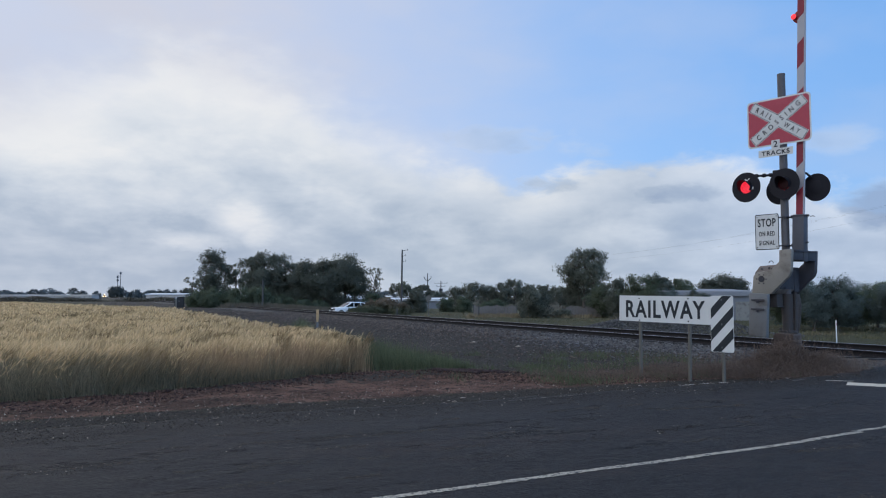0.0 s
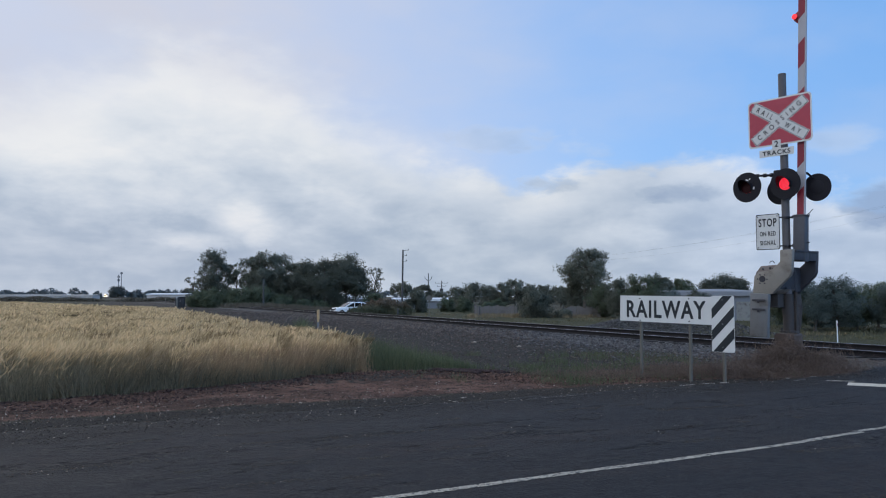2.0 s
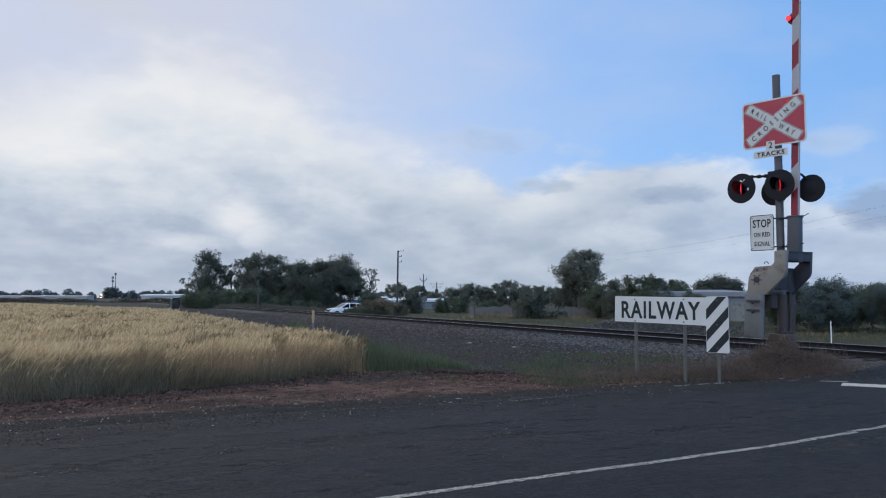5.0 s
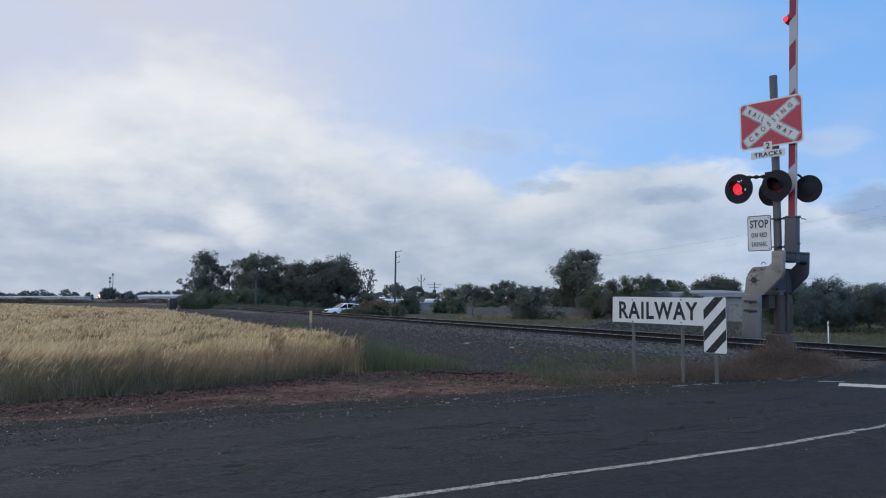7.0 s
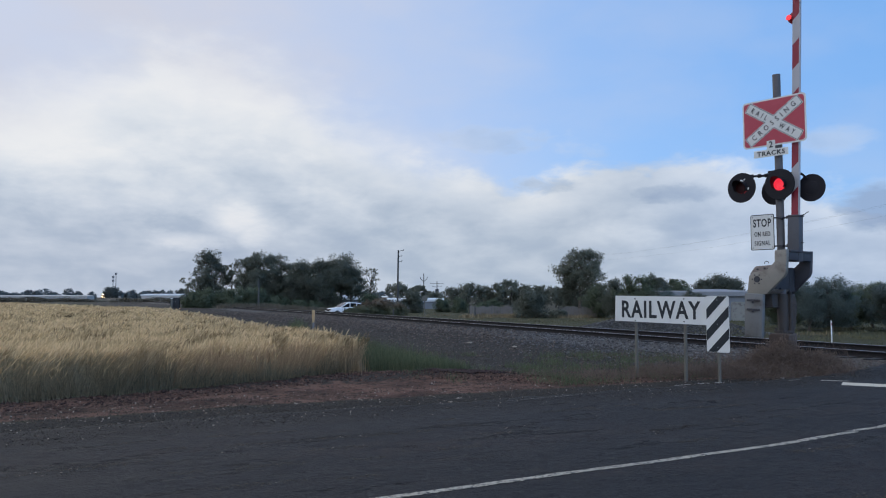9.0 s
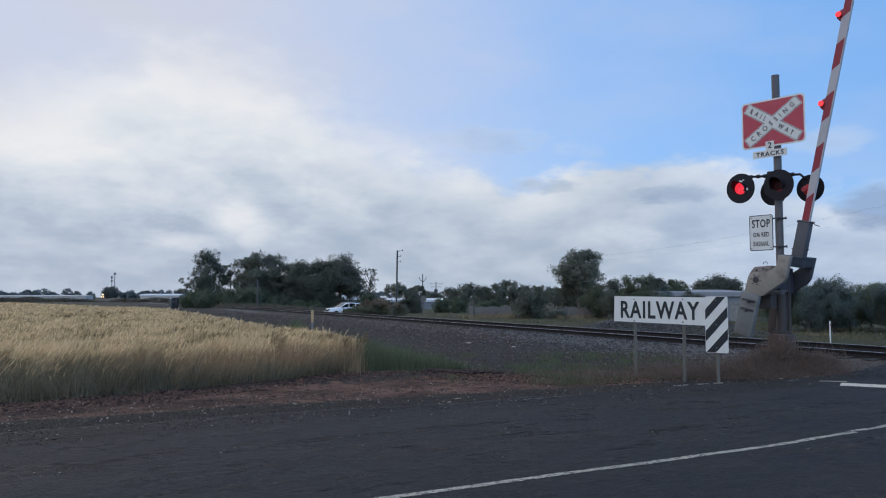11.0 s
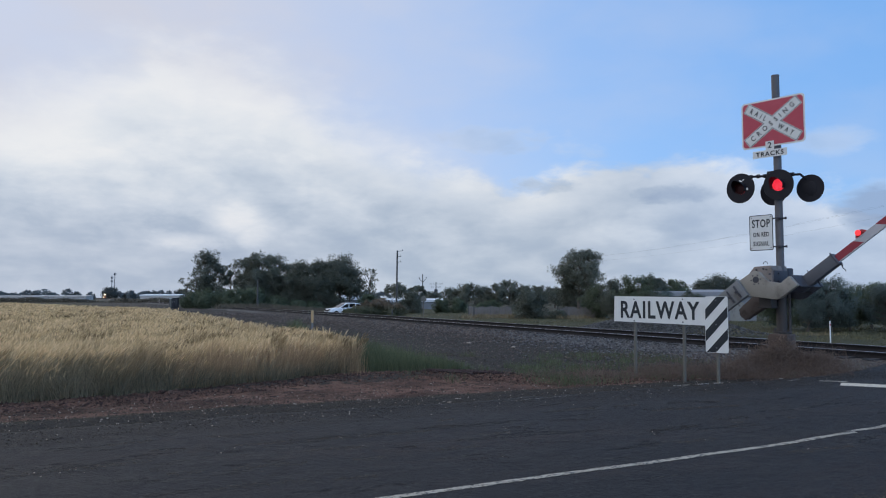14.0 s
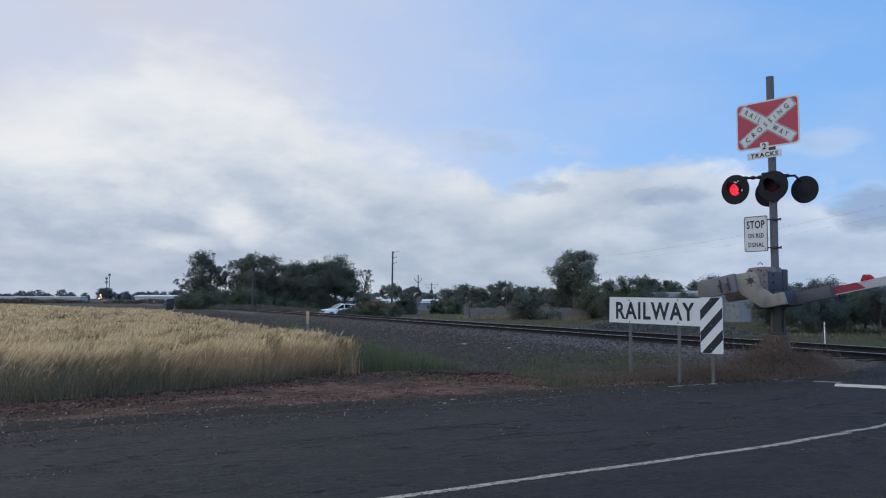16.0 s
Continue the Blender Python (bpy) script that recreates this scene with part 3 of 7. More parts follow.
def words(text, width, height, material_, parent, x, y, z, slant=0.0, name="lettering", bold=0.0, space=1.0):
    """Lettering of the given size in the x-z plane, facing -y, centred on x, z, turned by slant degrees."""
    cu = bpy.data.curves.new(name, "FONT")
    cu.body, cu.extrude, cu.resolution_u, cu.offset = text, 0.002, 3, bold
    cu.fill_mode, cu.space_character = "BOTH", space
    tmp = new("tmp", cu)
    bpy.context.view_layer.update()
    me = bpy.data.meshes.new_from_object(tmp.evaluated_get(bpy.context.evaluated_depsgraph_get()))
    bpy.data.objects.remove(tmp)
    bpy.data.curves.remove(cu)
    co = np.empty(len(me.vertices) * 3, np.float32)
    me.vertices.foreach_get("co", co)
    co = co.reshape(-1, 3)
    lo, hi = co.min(0), co.max(0)
    u = ((co[:, 0] - lo[0]) / (hi[0] - lo[0]) - 0.5) * width
    w = ((co[:, 1] - lo[1]) / (hi[1] - lo[1]) - 0.5) * height
    a = radians(slant)
    out = np.stack([x + u * math.cos(a) - w * math.sin(a), y - co[:, 2], z + u * math.sin(a) + w * math.cos(a)], 1)
    me.vertices.foreach_set("co", out.ravel())
    me.update()
    me.materials.clear()
    me.materials.append(material_)
    ob = new(name, me)
    ob.parent = parent
    return ob


# ---- lie of the land ----
SLOPE = 0.447          # the track runs away to the left: metres of x for a metre of y
TCOS = 1 / math.sqrt(1 + SLOPE ** 2)


def rail_x(y):
    """The near rail's x at y; the line bends a little to the left further out."""
    y = np.asarray(y, float)
    return 19.96 - SLOPE * y - 0.0135 * np.clip(y - 60, 0, None)


def track_side(x, y):
    """Metres from the near rail, square to the line; negative on the road's side."""
    return (np.asarray(x, float) - rail_x(y)) * TCOS


ROAD_FAR = [(-60.0, -20.9), (-20.0, 1.1), (-5.24, 9.19), (-2.93, 10.48), (0.0, 11.76), (3.07, 13.2), (5.4, 14.1), (7.0, 14.75), (8.6, 15.9), (11.0, 18.0), (16.0, 22.2), (40.0, 42.4)]
ROAD_NEAR = [(-60.0, -31.0), (-20.0, -9.1), (-5.0, -0.9), (0.0, 1.85), (5.0, 4.7), (10.0, 8.2), (14.0, 12.0), (18.0, 16.0), (23.0, 20.4), (40.0, 34.9)]


def along(poly, x):
    return np.interp(x, [p[0] for p in poly], [p[1] for p in poly])


def wave(x, y, s, seed=0.0):
    """Cheap smooth unevenness between -1 and 1."""
    return (np.sin(x * 1.7 * s + seed + 1.3 * np.sin(y * 1.1 * s + seed)) + np.sin(y * 1.9 * s - seed * 2 + 1.7 * np.sin(x * 0.8 * s)) + np.sin((x + y) * 3.1 * s + 2 * seed)) / 3


def road_gap(x, y):
    """Metres outside the road; negative on it."""
    far, near = along(ROAD_FAR, x), along(ROAD_NEAR, x)
    return np.maximum(y - far, near - y) * 0.9


def land(x, y):
    """Height of the ground."""
    x, y = np.asarray(x, float), np.asarray(y, float)
    s, gap = track_side(x, y), road_gap(x, y)
    z = np.interp(s, [-12, -6, -3.6, -2.6, 4.5, 6.5, 13, 40], [0, 0, -0.02, -0.06, -0.06, -0.25, -0.70, -0.75])
    z = np.where(s > 60, z - np.clip(s - 60, 0, 200) * 0.001, z)
    rough = np.clip(gap / 1.2, 0, 1)
    z = z + rough * (0.022 * wave(x, y, 1.0) + 0.014 * wave(x, y, 3.3, 2.0))
    mound = 0.10 * np.exp(-(((x + 0.2) / 1.1) ** 2 + ((y - 15.6) / 0.9) ** 2)) + 0.05 * np.exp(-(((x - 1.4) / 1.3) ** 2 + ((y - 15.0) / 0.6) ** 2))
    z = z + mound * rough
    # the road's bed lies a little lower, so that the asphalt has an edge
    z = np.where(gap < 0.35, np.minimum(z, -0.035 + 0.09 * np.clip(gap, 0, 1)), z)
    return z


def spread(lo, hi, fine_lo, fine_hi, step, grow=1.22):
    a = list(np.arange(fine_lo, fine_hi + step / 2, step))
    d = step
    while a[-1] < hi:
        d *= grow
        a.append(a[-1] + d)
    d = step
    while a[0] > lo:
        d *= grow
        a.insert(0, a[0] - d)
    return np.array(a)


def wheat_front(x):
    """y of the crop's front edge."""
    return np.interp(x, [-40, -14, -6.72, -4.7, -3.1, -2.2, -1.4], [-7.0, 7.4, 11.76, 13.32, 14.94, 16.1, 17.0])


def wheat_back(x):
    """y of the crop's far edge."""
    return 61 + np.clip(-21 - np.asarray(x, float), 0, None) * 1.36


def wheat_right(y):
    """x of the crop's edge beside the track."""
    return np.interp(y, [14, 16.4, 18.93, 28.59, 58.5, 400], [-1.42, -1.47, -2.82, -7.2, -20.3, -20.3 - 0.46 * 341.5]) + 0.12 * np.sin(y * 1.7)


def build_ground():
    xs, ys = spread(-2600, 2600, -13, 14, 0.22), spread(-2600, 3600, 2, 30, 0.22)
    X, Y = np.meshgrid(xs, ys)
    Z = land(X, Y)
    v = np.stack([X.ravel(), Y.ravel(), Z.ravel()], 1)
    nx, ny = len(xs), len(ys)
    i = (np.arange(ny - 1)[:, None] * nx + np.arange(nx - 1)[None]).ravel()
    me = raw("ground", v, np.stack([i, i + 1, i + nx + 1, i + nx], 1), GROUND)
    x, y = v[:, 0], v[:, 1]
    gap, s = road_gap(x, y), track_side(x, y)
    zone = np.zeros((len(v), 4), np.float32)
    near_side = (s < -2) & (gap < 9) & (gap > -6)
    beyond = np.interp(gap, [-9, 0.45, 1.1, 4.2, 5.5], [0, 0, 1, 1, 0])
    zone[:, 0] = np.where(near_side, beyond, 0)
    zone[:, 2] = np.interp(gap, [-9, -0.2, 0.7, 1.2], [1, 1, 0.55, 0.0])
    bed = np.interp(s, [-16, -11.0, -5.0, 4.5, 7], [0.55, 0.72, 0.95, 0.9, 0]) * np.interp(gap, [1.8, 3.4], [0, 1]) * (s > -22)
    zone[:, 2] = np.maximum(zone[:, 2], bed)
    zone[:, 1] = np.clip(np.interp(s, [3, 6, 30, 60], [0, 0.9, 0.8, 0.3]), 0, 1)
    zone[:, 3] = 1
    at = me.color_attributes.new("zone", "FLOAT_COLOR", "POINT")
    at.data.foreach_set("color", zone.ravel())
    me.shade_smooth()
    tagged(new("ground", me), "red-brown soil and gravel verge running out to flat fields", "ground", "", "structure")


def build_road():
    xs = np.concatenate([np.arange(-60, -12, 2.0), np.arange(-12, 14, 0.15), np.arange(14, 40.1, 1.0)])
    far, near = along(ROAD_FAR, xs), along(ROAD_NEAR, xs)
    ragged = 0.10 * wave(xs, xs * 0.3, 2.2, 1.0) + 0.05 * wave(xs, xs * 0.7, 9.0, 4.0) + np.array([random.uniform(-0.03, 0.03) for _ in xs])
    far = far + ragged
    n = 40
    verts, faces = [], []
    for i, x in enumerate(xs):
        for j in range(n + 1):
            y = near[i] + (far[i] - near[i]) * j / n
            sag = 0.006 * wave(x, y, 0.8, 3.0) - (0.012 if j in (0, n) else 0.0)
            s = float(track_side(x, y))
            lift = float(np.interp(s, [-12, -3, -0.3, 2, 6, 20], [0, 0.10, 0.20, 0.24, 0.05, -0.6]))
            verts.append((x, y, 0.004 + sag + lift))
        verts.append((x, far[i] + 0.03, -0.06 + lift))
    k = n + 2
    for i in range(len(xs) - 1):
        for j in range(n + 1):
            a = i * k + j
            faces.append((a, a + k, a + k + 1, a + 1))
    me = raw("road", verts, faces, ASPHALT)
    vx = np.array(verts)
    me.attributes.new("inward", "FLOAT", "POINT").data.foreach_set("value", ((along(ROAD_FAR, vx[:, 0]) - vx[:, 1]) * 0.9).astype(np.float32))
    me.shade_smooth()
    tagged(new("road", me), "worn dark asphalt road with cracks and a ragged edge", "road", "", "structure")


def build_line(name, pts, width, label, mat=None):
    """A painted line along pts with rough sides."""
    pts = [Vector((*p, 0)) for p in pts]
    total = sum((b - a).length for a, b in zip(pts, pts[1:]))
    lengths = [(b - a).length for a, b in zip(pts, pts[1:])]
    n = int(total / 0.022)
    verts, faces = [], []
    for i in range(n + 1):
        d, k = total * i / n, 0
        while k < len(lengths) - 1 and d > lengths[k]:
            d -= lengths[k]
            k += 1
        t = (pts[k + 1] - pts[k]).normalized()
        c = pts[k] + t * d
        side = Vector((-t.y, t.x, 0))
        for e in (-1, 1):
            p = c + side * e * (width / 2 + random.uniform(-0.013, 0.005) + 0.006 * float(wave(c.x + e, c.y, 3.0, 2.0)))
            s = float(track_side(p.x, p.y))
            lift = float(np.interp(s, [-12, -3, -0.3, 2, 6, 20], [0, 0.10, 0.20, 0.24, 0.05, -0.6]))
            verts.append((p.x, p.y, 0.0075 + 0.006 * float(wave(p.x, p.y, 0.8, 3.0)) + lift))
        if i:
            a = 2 * i
            faces.append((a - 2, a - 1, a + 1, a))
    tagged(new(name, raw(name, verts, faces, mat or PAINT)), label, "road marking", "", "structure")


build_ground()
build_road()
build_line("centre_line", [(-12.0, 0.15), (-0.40, 6.22), (0.54, 6.75), (1.65, 7.32), (2.98, 8.01), (3.73, 8.40), (4.60, 8.89), (4.86, 9.035)], 0.095, "worn white painted centre line along the asphalt")
build_line("centre_line", [(4.79, 9.055), (5.26, 9.30), (9.0, 11.98), (13.0, 15.5)], 0.085, "worn white painted centre line along the asphalt")
build_line("stop_line", [(7.08, 13.57), (7.35, 13.41), (7.55, 13.27), (9.2, 12.3)], 0.44, "thick worn white stop line before the crossing", FRESH_PAINT)
build_line("edge_line", [(1.0, 11.88), (1.37, 12.06), (1.97, 12.40), (2.3, 12.55)], 0.036, "faded remains of a white edge line on crumbling asphalt", FLAKED_PAINT)
build_line("edge_line", [(6.95, 14.06), (7.15, 14.0), (7.38, 13.91)], 0.11, "short faded white edge line by the verge")
build_line("edge_line", [(6.38, 14.12), (6.72, 14.32)], 0.06, "faded remains of a white edge line on crumbling asphalt", FLAKED_PAINT)


def road_z(x, y):
    lift = np.interp(track_side(x, y), [-12, -3, -0.3, 2, 6, 20], [0, 0.10, 0.20, 0.24, 0.05, -0.6])
    return 0.004 + 0.006 * wave(x, y, 0.8, 3.0) + lift


def road_crack(x0, y0, x1, y1, wide, seed):
    """A jagged broken crack with crumbs of stone along its lips."""
    r = np.random.default_rng(seed)
    n = max(8, int(math.hypot(x1 - x0, y1 - y0) / 0.035))
    t = np.linspace(0, 1, n)
    nx, ny = -(y1 - y0), x1 - x0
    ln = math.hypot(nx, ny)
    wander = np.cumsum(r.normal(0, 0.028, n))
    wander -= wander[0] + (wander[-1] - wander[0]) * t
    half = 0.42 * wide * np.abs(np.sin(t * 3.14)) ** 0.5 * r.uniform(0.0, 1.0, n) * (np.sin(t * n * 0.35 + seed) > -0.45)
    verts = []
    for e in (-1, 1):
        x = x0 + (x1 - x0) * t + nx / ln * (wander + e * half)
        y = y0 + (y1 - y0) * t + ny / ln * (wander + e * half)
        verts.append(np.stack([x, y, road_z(x, y) + 0.004], 1))
    faces = [(i, i + 1, n + i + 1, n + i) for i in range(n - 1)]
    root = tagged(new("road_crack", raw("road_crack", np.concatenate(verts), faces, CRACK)), "dark jagged crack with crumbled lips in the asphalt", "road crack", "cracks in the road", "structure")
    m = int(n * 7)
    k = r.integers(0, n, m)
    off = wander[k] + r.normal(0, wide * 2.0 + 0.015, m)
    x = x0 + (x1 - x0) * t[k] + nx / ln * off
    y = y0 + (y1 - y0) * t[k] + ny / ln * off
    rocks("crumbs", np.stack([x, y, road_z(x, y) + 0.003], 1), 0.003 + 0.010 * r.uniform(0, 1, m) ** 2, CRUMB, "brown and pale crumbs of broken asphalt", 0.5, "crumbs")


# ---- railway ----
def build_track():
    ys = np.concatenate([np.arange(2, 60, 1.0), np.arange(60, 200, 5.0), np.arange(200, 1500, 40.0)])

    def ribbon(name, section, mats, slots, parent=None, label=""):
        """Sweep a section of (metres from the near rail, height) along the line."""
        verts, faces, sl = [], [], []
        k = len(section)
        for i, y in enumerate(ys):
            for s, z in section:
                verts.append((float(rail_x(y)) + s / TCOS, y, z))
            if i:
                for j in range(k - 1):
                    a = (i - 1) * k + j
                    faces.append((a, a + k, a + k + 1, a + 1))
                    sl.append(slots[j])
        ob = new(name, raw(name, verts, faces, mats, sl))
        if parent:
            ob.parent = parent
        if label:
            ob["label"] = label
        return ob

    track = thing("railway_track", Matrix(), "two steel rails on sleepers in grey ballast", "railway track", "", "structure")
    for s, z in ((0.0, 0.20), (1.6, 0.25)):
        sec = [(s - 0.07, z - 0.17), (s - 0.07, z - 0.155), (s - 0.012, z - 0.13), (s - 0.012, z - 0.045), (s - 0.036, z - 0.03), (s - 0.036, z - 0.009), (s - 0.026, z), (s + 0.026, z), (s + 0.036, z - 0.009), (s + 0.036, z - 0.03), (s + 0.012, z - 0.045), (s + 0.012, z - 0.13), (s + 0.07, z - 0.155), (s + 0.07, z - 0.17)]
        ribbon("rail", sec, [RAIL_RUST, RAIL_HEAD, RAIL_SIDE], [0, 0, 0, 0, 0, 2, 1, 2, 0, 0, 0, 0, 0], track, "rusty rail with a polished head")
    bed = ribbon("ballast_bed", [(-3.4, -0.08), (-2.4, -0.02), (-0.95, 0.0), (-0.12, 0.01), (0.8, 0.02), (1.75, 0.04), (2.6, 0.05), (3.6, -0.05), (5.6, -0.35)], [BALLAST_BED, DARK_BED], [0, 0, 0, 1, 1, 0, 0, 0])
    tagged(bed, "bed of grey crushed ballast under the rails", "ballast", "", "structure")
    bm = bmesh.new()
    box(bm, -1.3, 1.3, -0.125, 0.125, -0.06, 0.06, 0.012)
    me = finish(bm, "sleeper", SLEEPER)
    y, turn = 10.0, math.atan(SLOPE)
    for i in range(150):
        ob = new("sleeper", me)
        ob.parent = track
        x = float(rail_x(y)) + 0.8 / TCOS
        ob.matrix_basis = pose(x, y + 0.8 * SLOPE * TCOS * 0, 0.0 + 0.01, 0, -1.5, math.degrees(turn) + random.uniform(-1, 1))
        y += 0.66


def rocks(name, pts, size, mat, label, squash=0.7, category="stones", parent=None, fine=False):
    """Many loose stones in one mesh. pts (n, 3); size (n,)."""
    n = len(pts)
    if fine:
        base = np.array([(-1, -1, -1), (1, -1, -1), (1, 1, -1), (-1, 1, -1), (-1, -1, 1), (1, -1, 1), (1, 1, 1), (-1, 1, 1)]) * 0.68
        tri = np.array([(0, 2, 1), (0, 3, 2), (4, 5, 6), (4, 6, 7), (0, 1, 5), (0, 5, 4), (1, 2, 6), (1, 6, 5), (2, 3, 7), (2, 7, 6), (3, 0, 4), (3, 4, 7)])
    else:
        base = np.array([(1, 0, 0), (-1, 0, 0), (0, 1, 0), (0, -1, 0), (0.2, 0.2, 1), (0, 0, -1)]) * 1.0
        tri = np.array([(0, 2, 4), (2, 1, 4), (1, 3, 4), (3, 0, 4), (2, 0, 5), (1, 2, 5), (3, 1, 5), (0, 3, 5)])
    k = len(base)
    rng = np.random.default_rng(len(pts))
    shape = base[None] * (1 + rng.uniform(-0.38, 0.25, (n, k, 1)))
    shape = shape * rng.uniform(0.65, 1.25, (n, 1, 3)) * np.array([1, 1, squash])
    a = rng.uniform(0, 2 * np.pi, n)
    c, s = np.cos(a)[:, None], np.sin(a)[:, None]
    x = shape[:, :, 0] * c - shape[:, :, 1] * s
    y = shape[:, :, 0] * s + shape[:, :, 1] * c
    v = np.stack([x, y, shape[:, :, 2]], 2) * np.asarray(size)[:, None, None] + np.asarray(pts)[:, None, :]
    f = (np.arange(n) * k)[:, None, None] + tri[None]
    ob = new(name, raw(name, v.reshape(-1, 3), f.reshape(-1, 3), mat))
    if parent:
        ob.parent = parent
    return tagged(ob, label, category, "", "stuff")


def bed_material(name, low, high):
    m, gr, b = material(name)
    v = gr.coords()
    cell = gr.voronoi(v, 16)
    c = gr.mix(cell.outputs["Color"], low, high)
    c = gr.mix(gr.math("MULTIPLY", gr.noise(v, 1.2, 4), 0.6), c, (0.024, 0.021, 0.018))
    gr.plug(b.inputs["Base Color"], c)
    b.inputs["Roughness"].default_value = 0.9
    gr.plug(b.inputs["Normal"], gr.bump(cell.outputs["Distance"], 1.0, 0.06))
    return m


BALLAST_BED = bed_material("ballast_bed", (0.030, 0.026, 0.023), (0.135, 0.116, 0.098))
# much darker bed for the strip between the rails
DARK_BED = bed_material("dark_ballast_bed", (0.006, 0.006, 0.0065), (0.022, 0.022, 0.023))
build_track()
rng = np.random.default_rng(7)


def along_track(n, y0, y1, s0, s1, zs, power=1.6):
    """Random places beside the near rail, thinning with distance."""
    y = y0 + (y1 - y0) * rng.uniform(0, 1, n) ** power
    s = rng.uniform(s0, s1, n)
    x = rail_x(y) + s / TCOS
    return x, y, s


x, y, s = along_track(52000, 12, 80, -11.0, 3.0, None, 1.35)
keep = (rng.uniform(0, 1, len(x)) < np.interp(s, [-11, -7, -4.5, -3.0, 3.2], [0.2, 0.40, 0.75, 1, 1])) & (road_gap(x, y) > 2.2) & (x > wheat_right(y)) & ((s < -0.12) | (s > 1.75))
x, y, s = x[keep], y[keep], s[keep]
bedz = np.interp(s, [-3.4, -2.4, -0.95, 0.8, 2.6, 3.6], [-0.06, -0.02, 0.0, 0.02, 0.05, -0.05])
z = np.maximum(bedz, land(x, y)) + rng.uniform(-0.01, 0.03, len(x))
size_ = rng.uniform(0.020, 0.046, len(x)) * np.interp(y, [12, 30, 80], [0.9, 1.05, 1.7]) * np.interp(s, [-11, -5, -3], [0.6, 0.85, 1])
fresh = rng.uniform(0, 1, len(x)) < np.interp(x + 0.5 * wave(x, y, 0.7, 2.0), [1.2, 4.6], [0.04, 1]) * np.interp(s, [-7.5, -5.0], [0.1, 1])
for pick, mt, lb in ((fresh, BALLAST, "clean grey crushed stone of the railway ballast"), (~fresh, OLD_BALLAST, "dirty brown crushed stone of the railway ballast")):
    rocks("ballast", np.stack([x, y, z], 1)[pick], size_[pick], mt, lb, fine=True)

# stockpile of ballast beyond the line
hx, hy = 12.2, 46.0
px_, py_ = rng.normal(0, 2.9, 12500), rng.normal(0, 1.7, 12500)
pz = 1.12 * np.exp(-(px_ / 4.0) ** 2 - (py_ / 2.0) ** 2) - 0.68
pz = np.where(px_ > 0, np.maximum(pz, 1.15 * np.exp(-((px_ - 3.0) / 3.0) ** 2 - (py_ / 2.0) ** 2) - 0.68), pz)
rocks("ballast_heap", np.stack([hx + px_, hy + py_, pz + rng.uniform(-0.02, 0.03, 12500)], 1), rng.uniform(0.028, 0.062, 12500), HEAP_STONE, "low heap of grey ballast stone beyond the rails", 0.7, "stone heap", fine=True)

for i, (x0, y0, x1, y1, wd) in enumerate(((0.95, 8.52, 1.9, 8.79, 0.030), (1.40, 10.15, 2.12, 10.39, 0.028), (2.38, 9.08, 3.2, 9.62, 0.018), (2.45, 9.25, 3.1, 9.66, 0.014), (2.9, 10.94, 3.4, 11.1, 0.025), (-1.7, 8.64, -1.1, 8.96, 0.025), (-0.95, 9.05, -0.48, 9.22, 0.03), (-2.3, 7.96, -2.05, 8.14, 0.03), (-0.55, 8.25, -0.15, 8.38, 0.03), (0.82, 9.45, 1.08, 9.57, 0.02), (0.25, 7.62, 0.68, 7.80, 0.02), (-0.3, 9.4, 0.5, 9.75, 0.02), (-3.6, 7.0, -3.1, 7.3, 0.02), (3.6, 10.0, 4.1, 10.25, 0.02))):
    road_crack(x0, y0, x1, y1, wd, 300 + i)
# broken seal and crumbs gathered in streaks that run with the road
x = rng.uniform(-7.5, 7.5, 30000)
lane_ = rng.choice(np.array([1.55, 2.15, 2.7, 3.3, 4.0, 4.9]), 30000)
y = along(ROAD_FAR, x) - (lane_ + 0.10 * wave(x, x * 0.4, 0.9, 2.0)) / 0.9 + rng.normal(0, 0.055, 30000)
keep = wave(x + lane_ * 7.3, y * 0.4 + lane_ * 3.1, 0.8, 1.0) + 0.6 * wave(x, lane_ * 5, 2.3, 4.0) > 0.34
x, y = x[keep], y[keep]
nx_ = rng.uniform(2.7, 5.0, 2600)
ny_ = 5.75 + 0.40 * (nx_ - 2.7) + rng.normal(0, 0.16, 2600)
keep = wave(nx_, ny_, 2.2, 3.0) > -0.1
x, y = np.concatenate([x, nx_[keep]]), np.concatenate([y, ny_[keep]])
rocks("road_crumbs", np.stack([x, y, road_z(x, y) + 0.002], 1), 0.003 + 0.008 * rng.uniform(0, 1, len(x)) ** 2, STREAK_CRUMB, "brown crumbs of broken seal lying in streaks along the road", 0.5, "crumbs")
# pebbles and clods on the verge
x = rng.uniform(-9, 11, 46000)
gap_ = rng.uniform(0, 1, 46000) ** 1.5 * 4.5
y = along(ROAD_FAR, x) + gap_ / 0.9
keep = (y < wheat_front(x) + 0.4) | (x > -1.7)
keep &= (track_side(x, y) < -3) & (rng.uniform(0, 1, len(x)) < np.interp(x, [-2.5, -0.5], [1, 0.5])) & (rng.uniform(0, 1, len(x)) < np.interp(gap_, [0, 0.4, 0.9, 1.6, 2.4, 4.5], [0.12, 0.35, 0.75, 0.85, 0.30, 0.10]))
x, y = x[keep], y[keep]
sz = 0.005 + 0.013 * rng.uniform(0, 1, len(x)) ** 2.6
rocks("pebbles", np.stack([x, y, land(x, y) + sz * 0.3], 1), sz, PEBBLE, "scattered pale and dark pebbles on the road verge", 0.85, "pebbles")
x = rng.uniform(-9, 9, 15000)
gap_ = -1.25 + 2.1 * rng.uniform(0, 1, 15000) ** 0.75
y = along(ROAD_FAR, x) + gap_ / 0.9
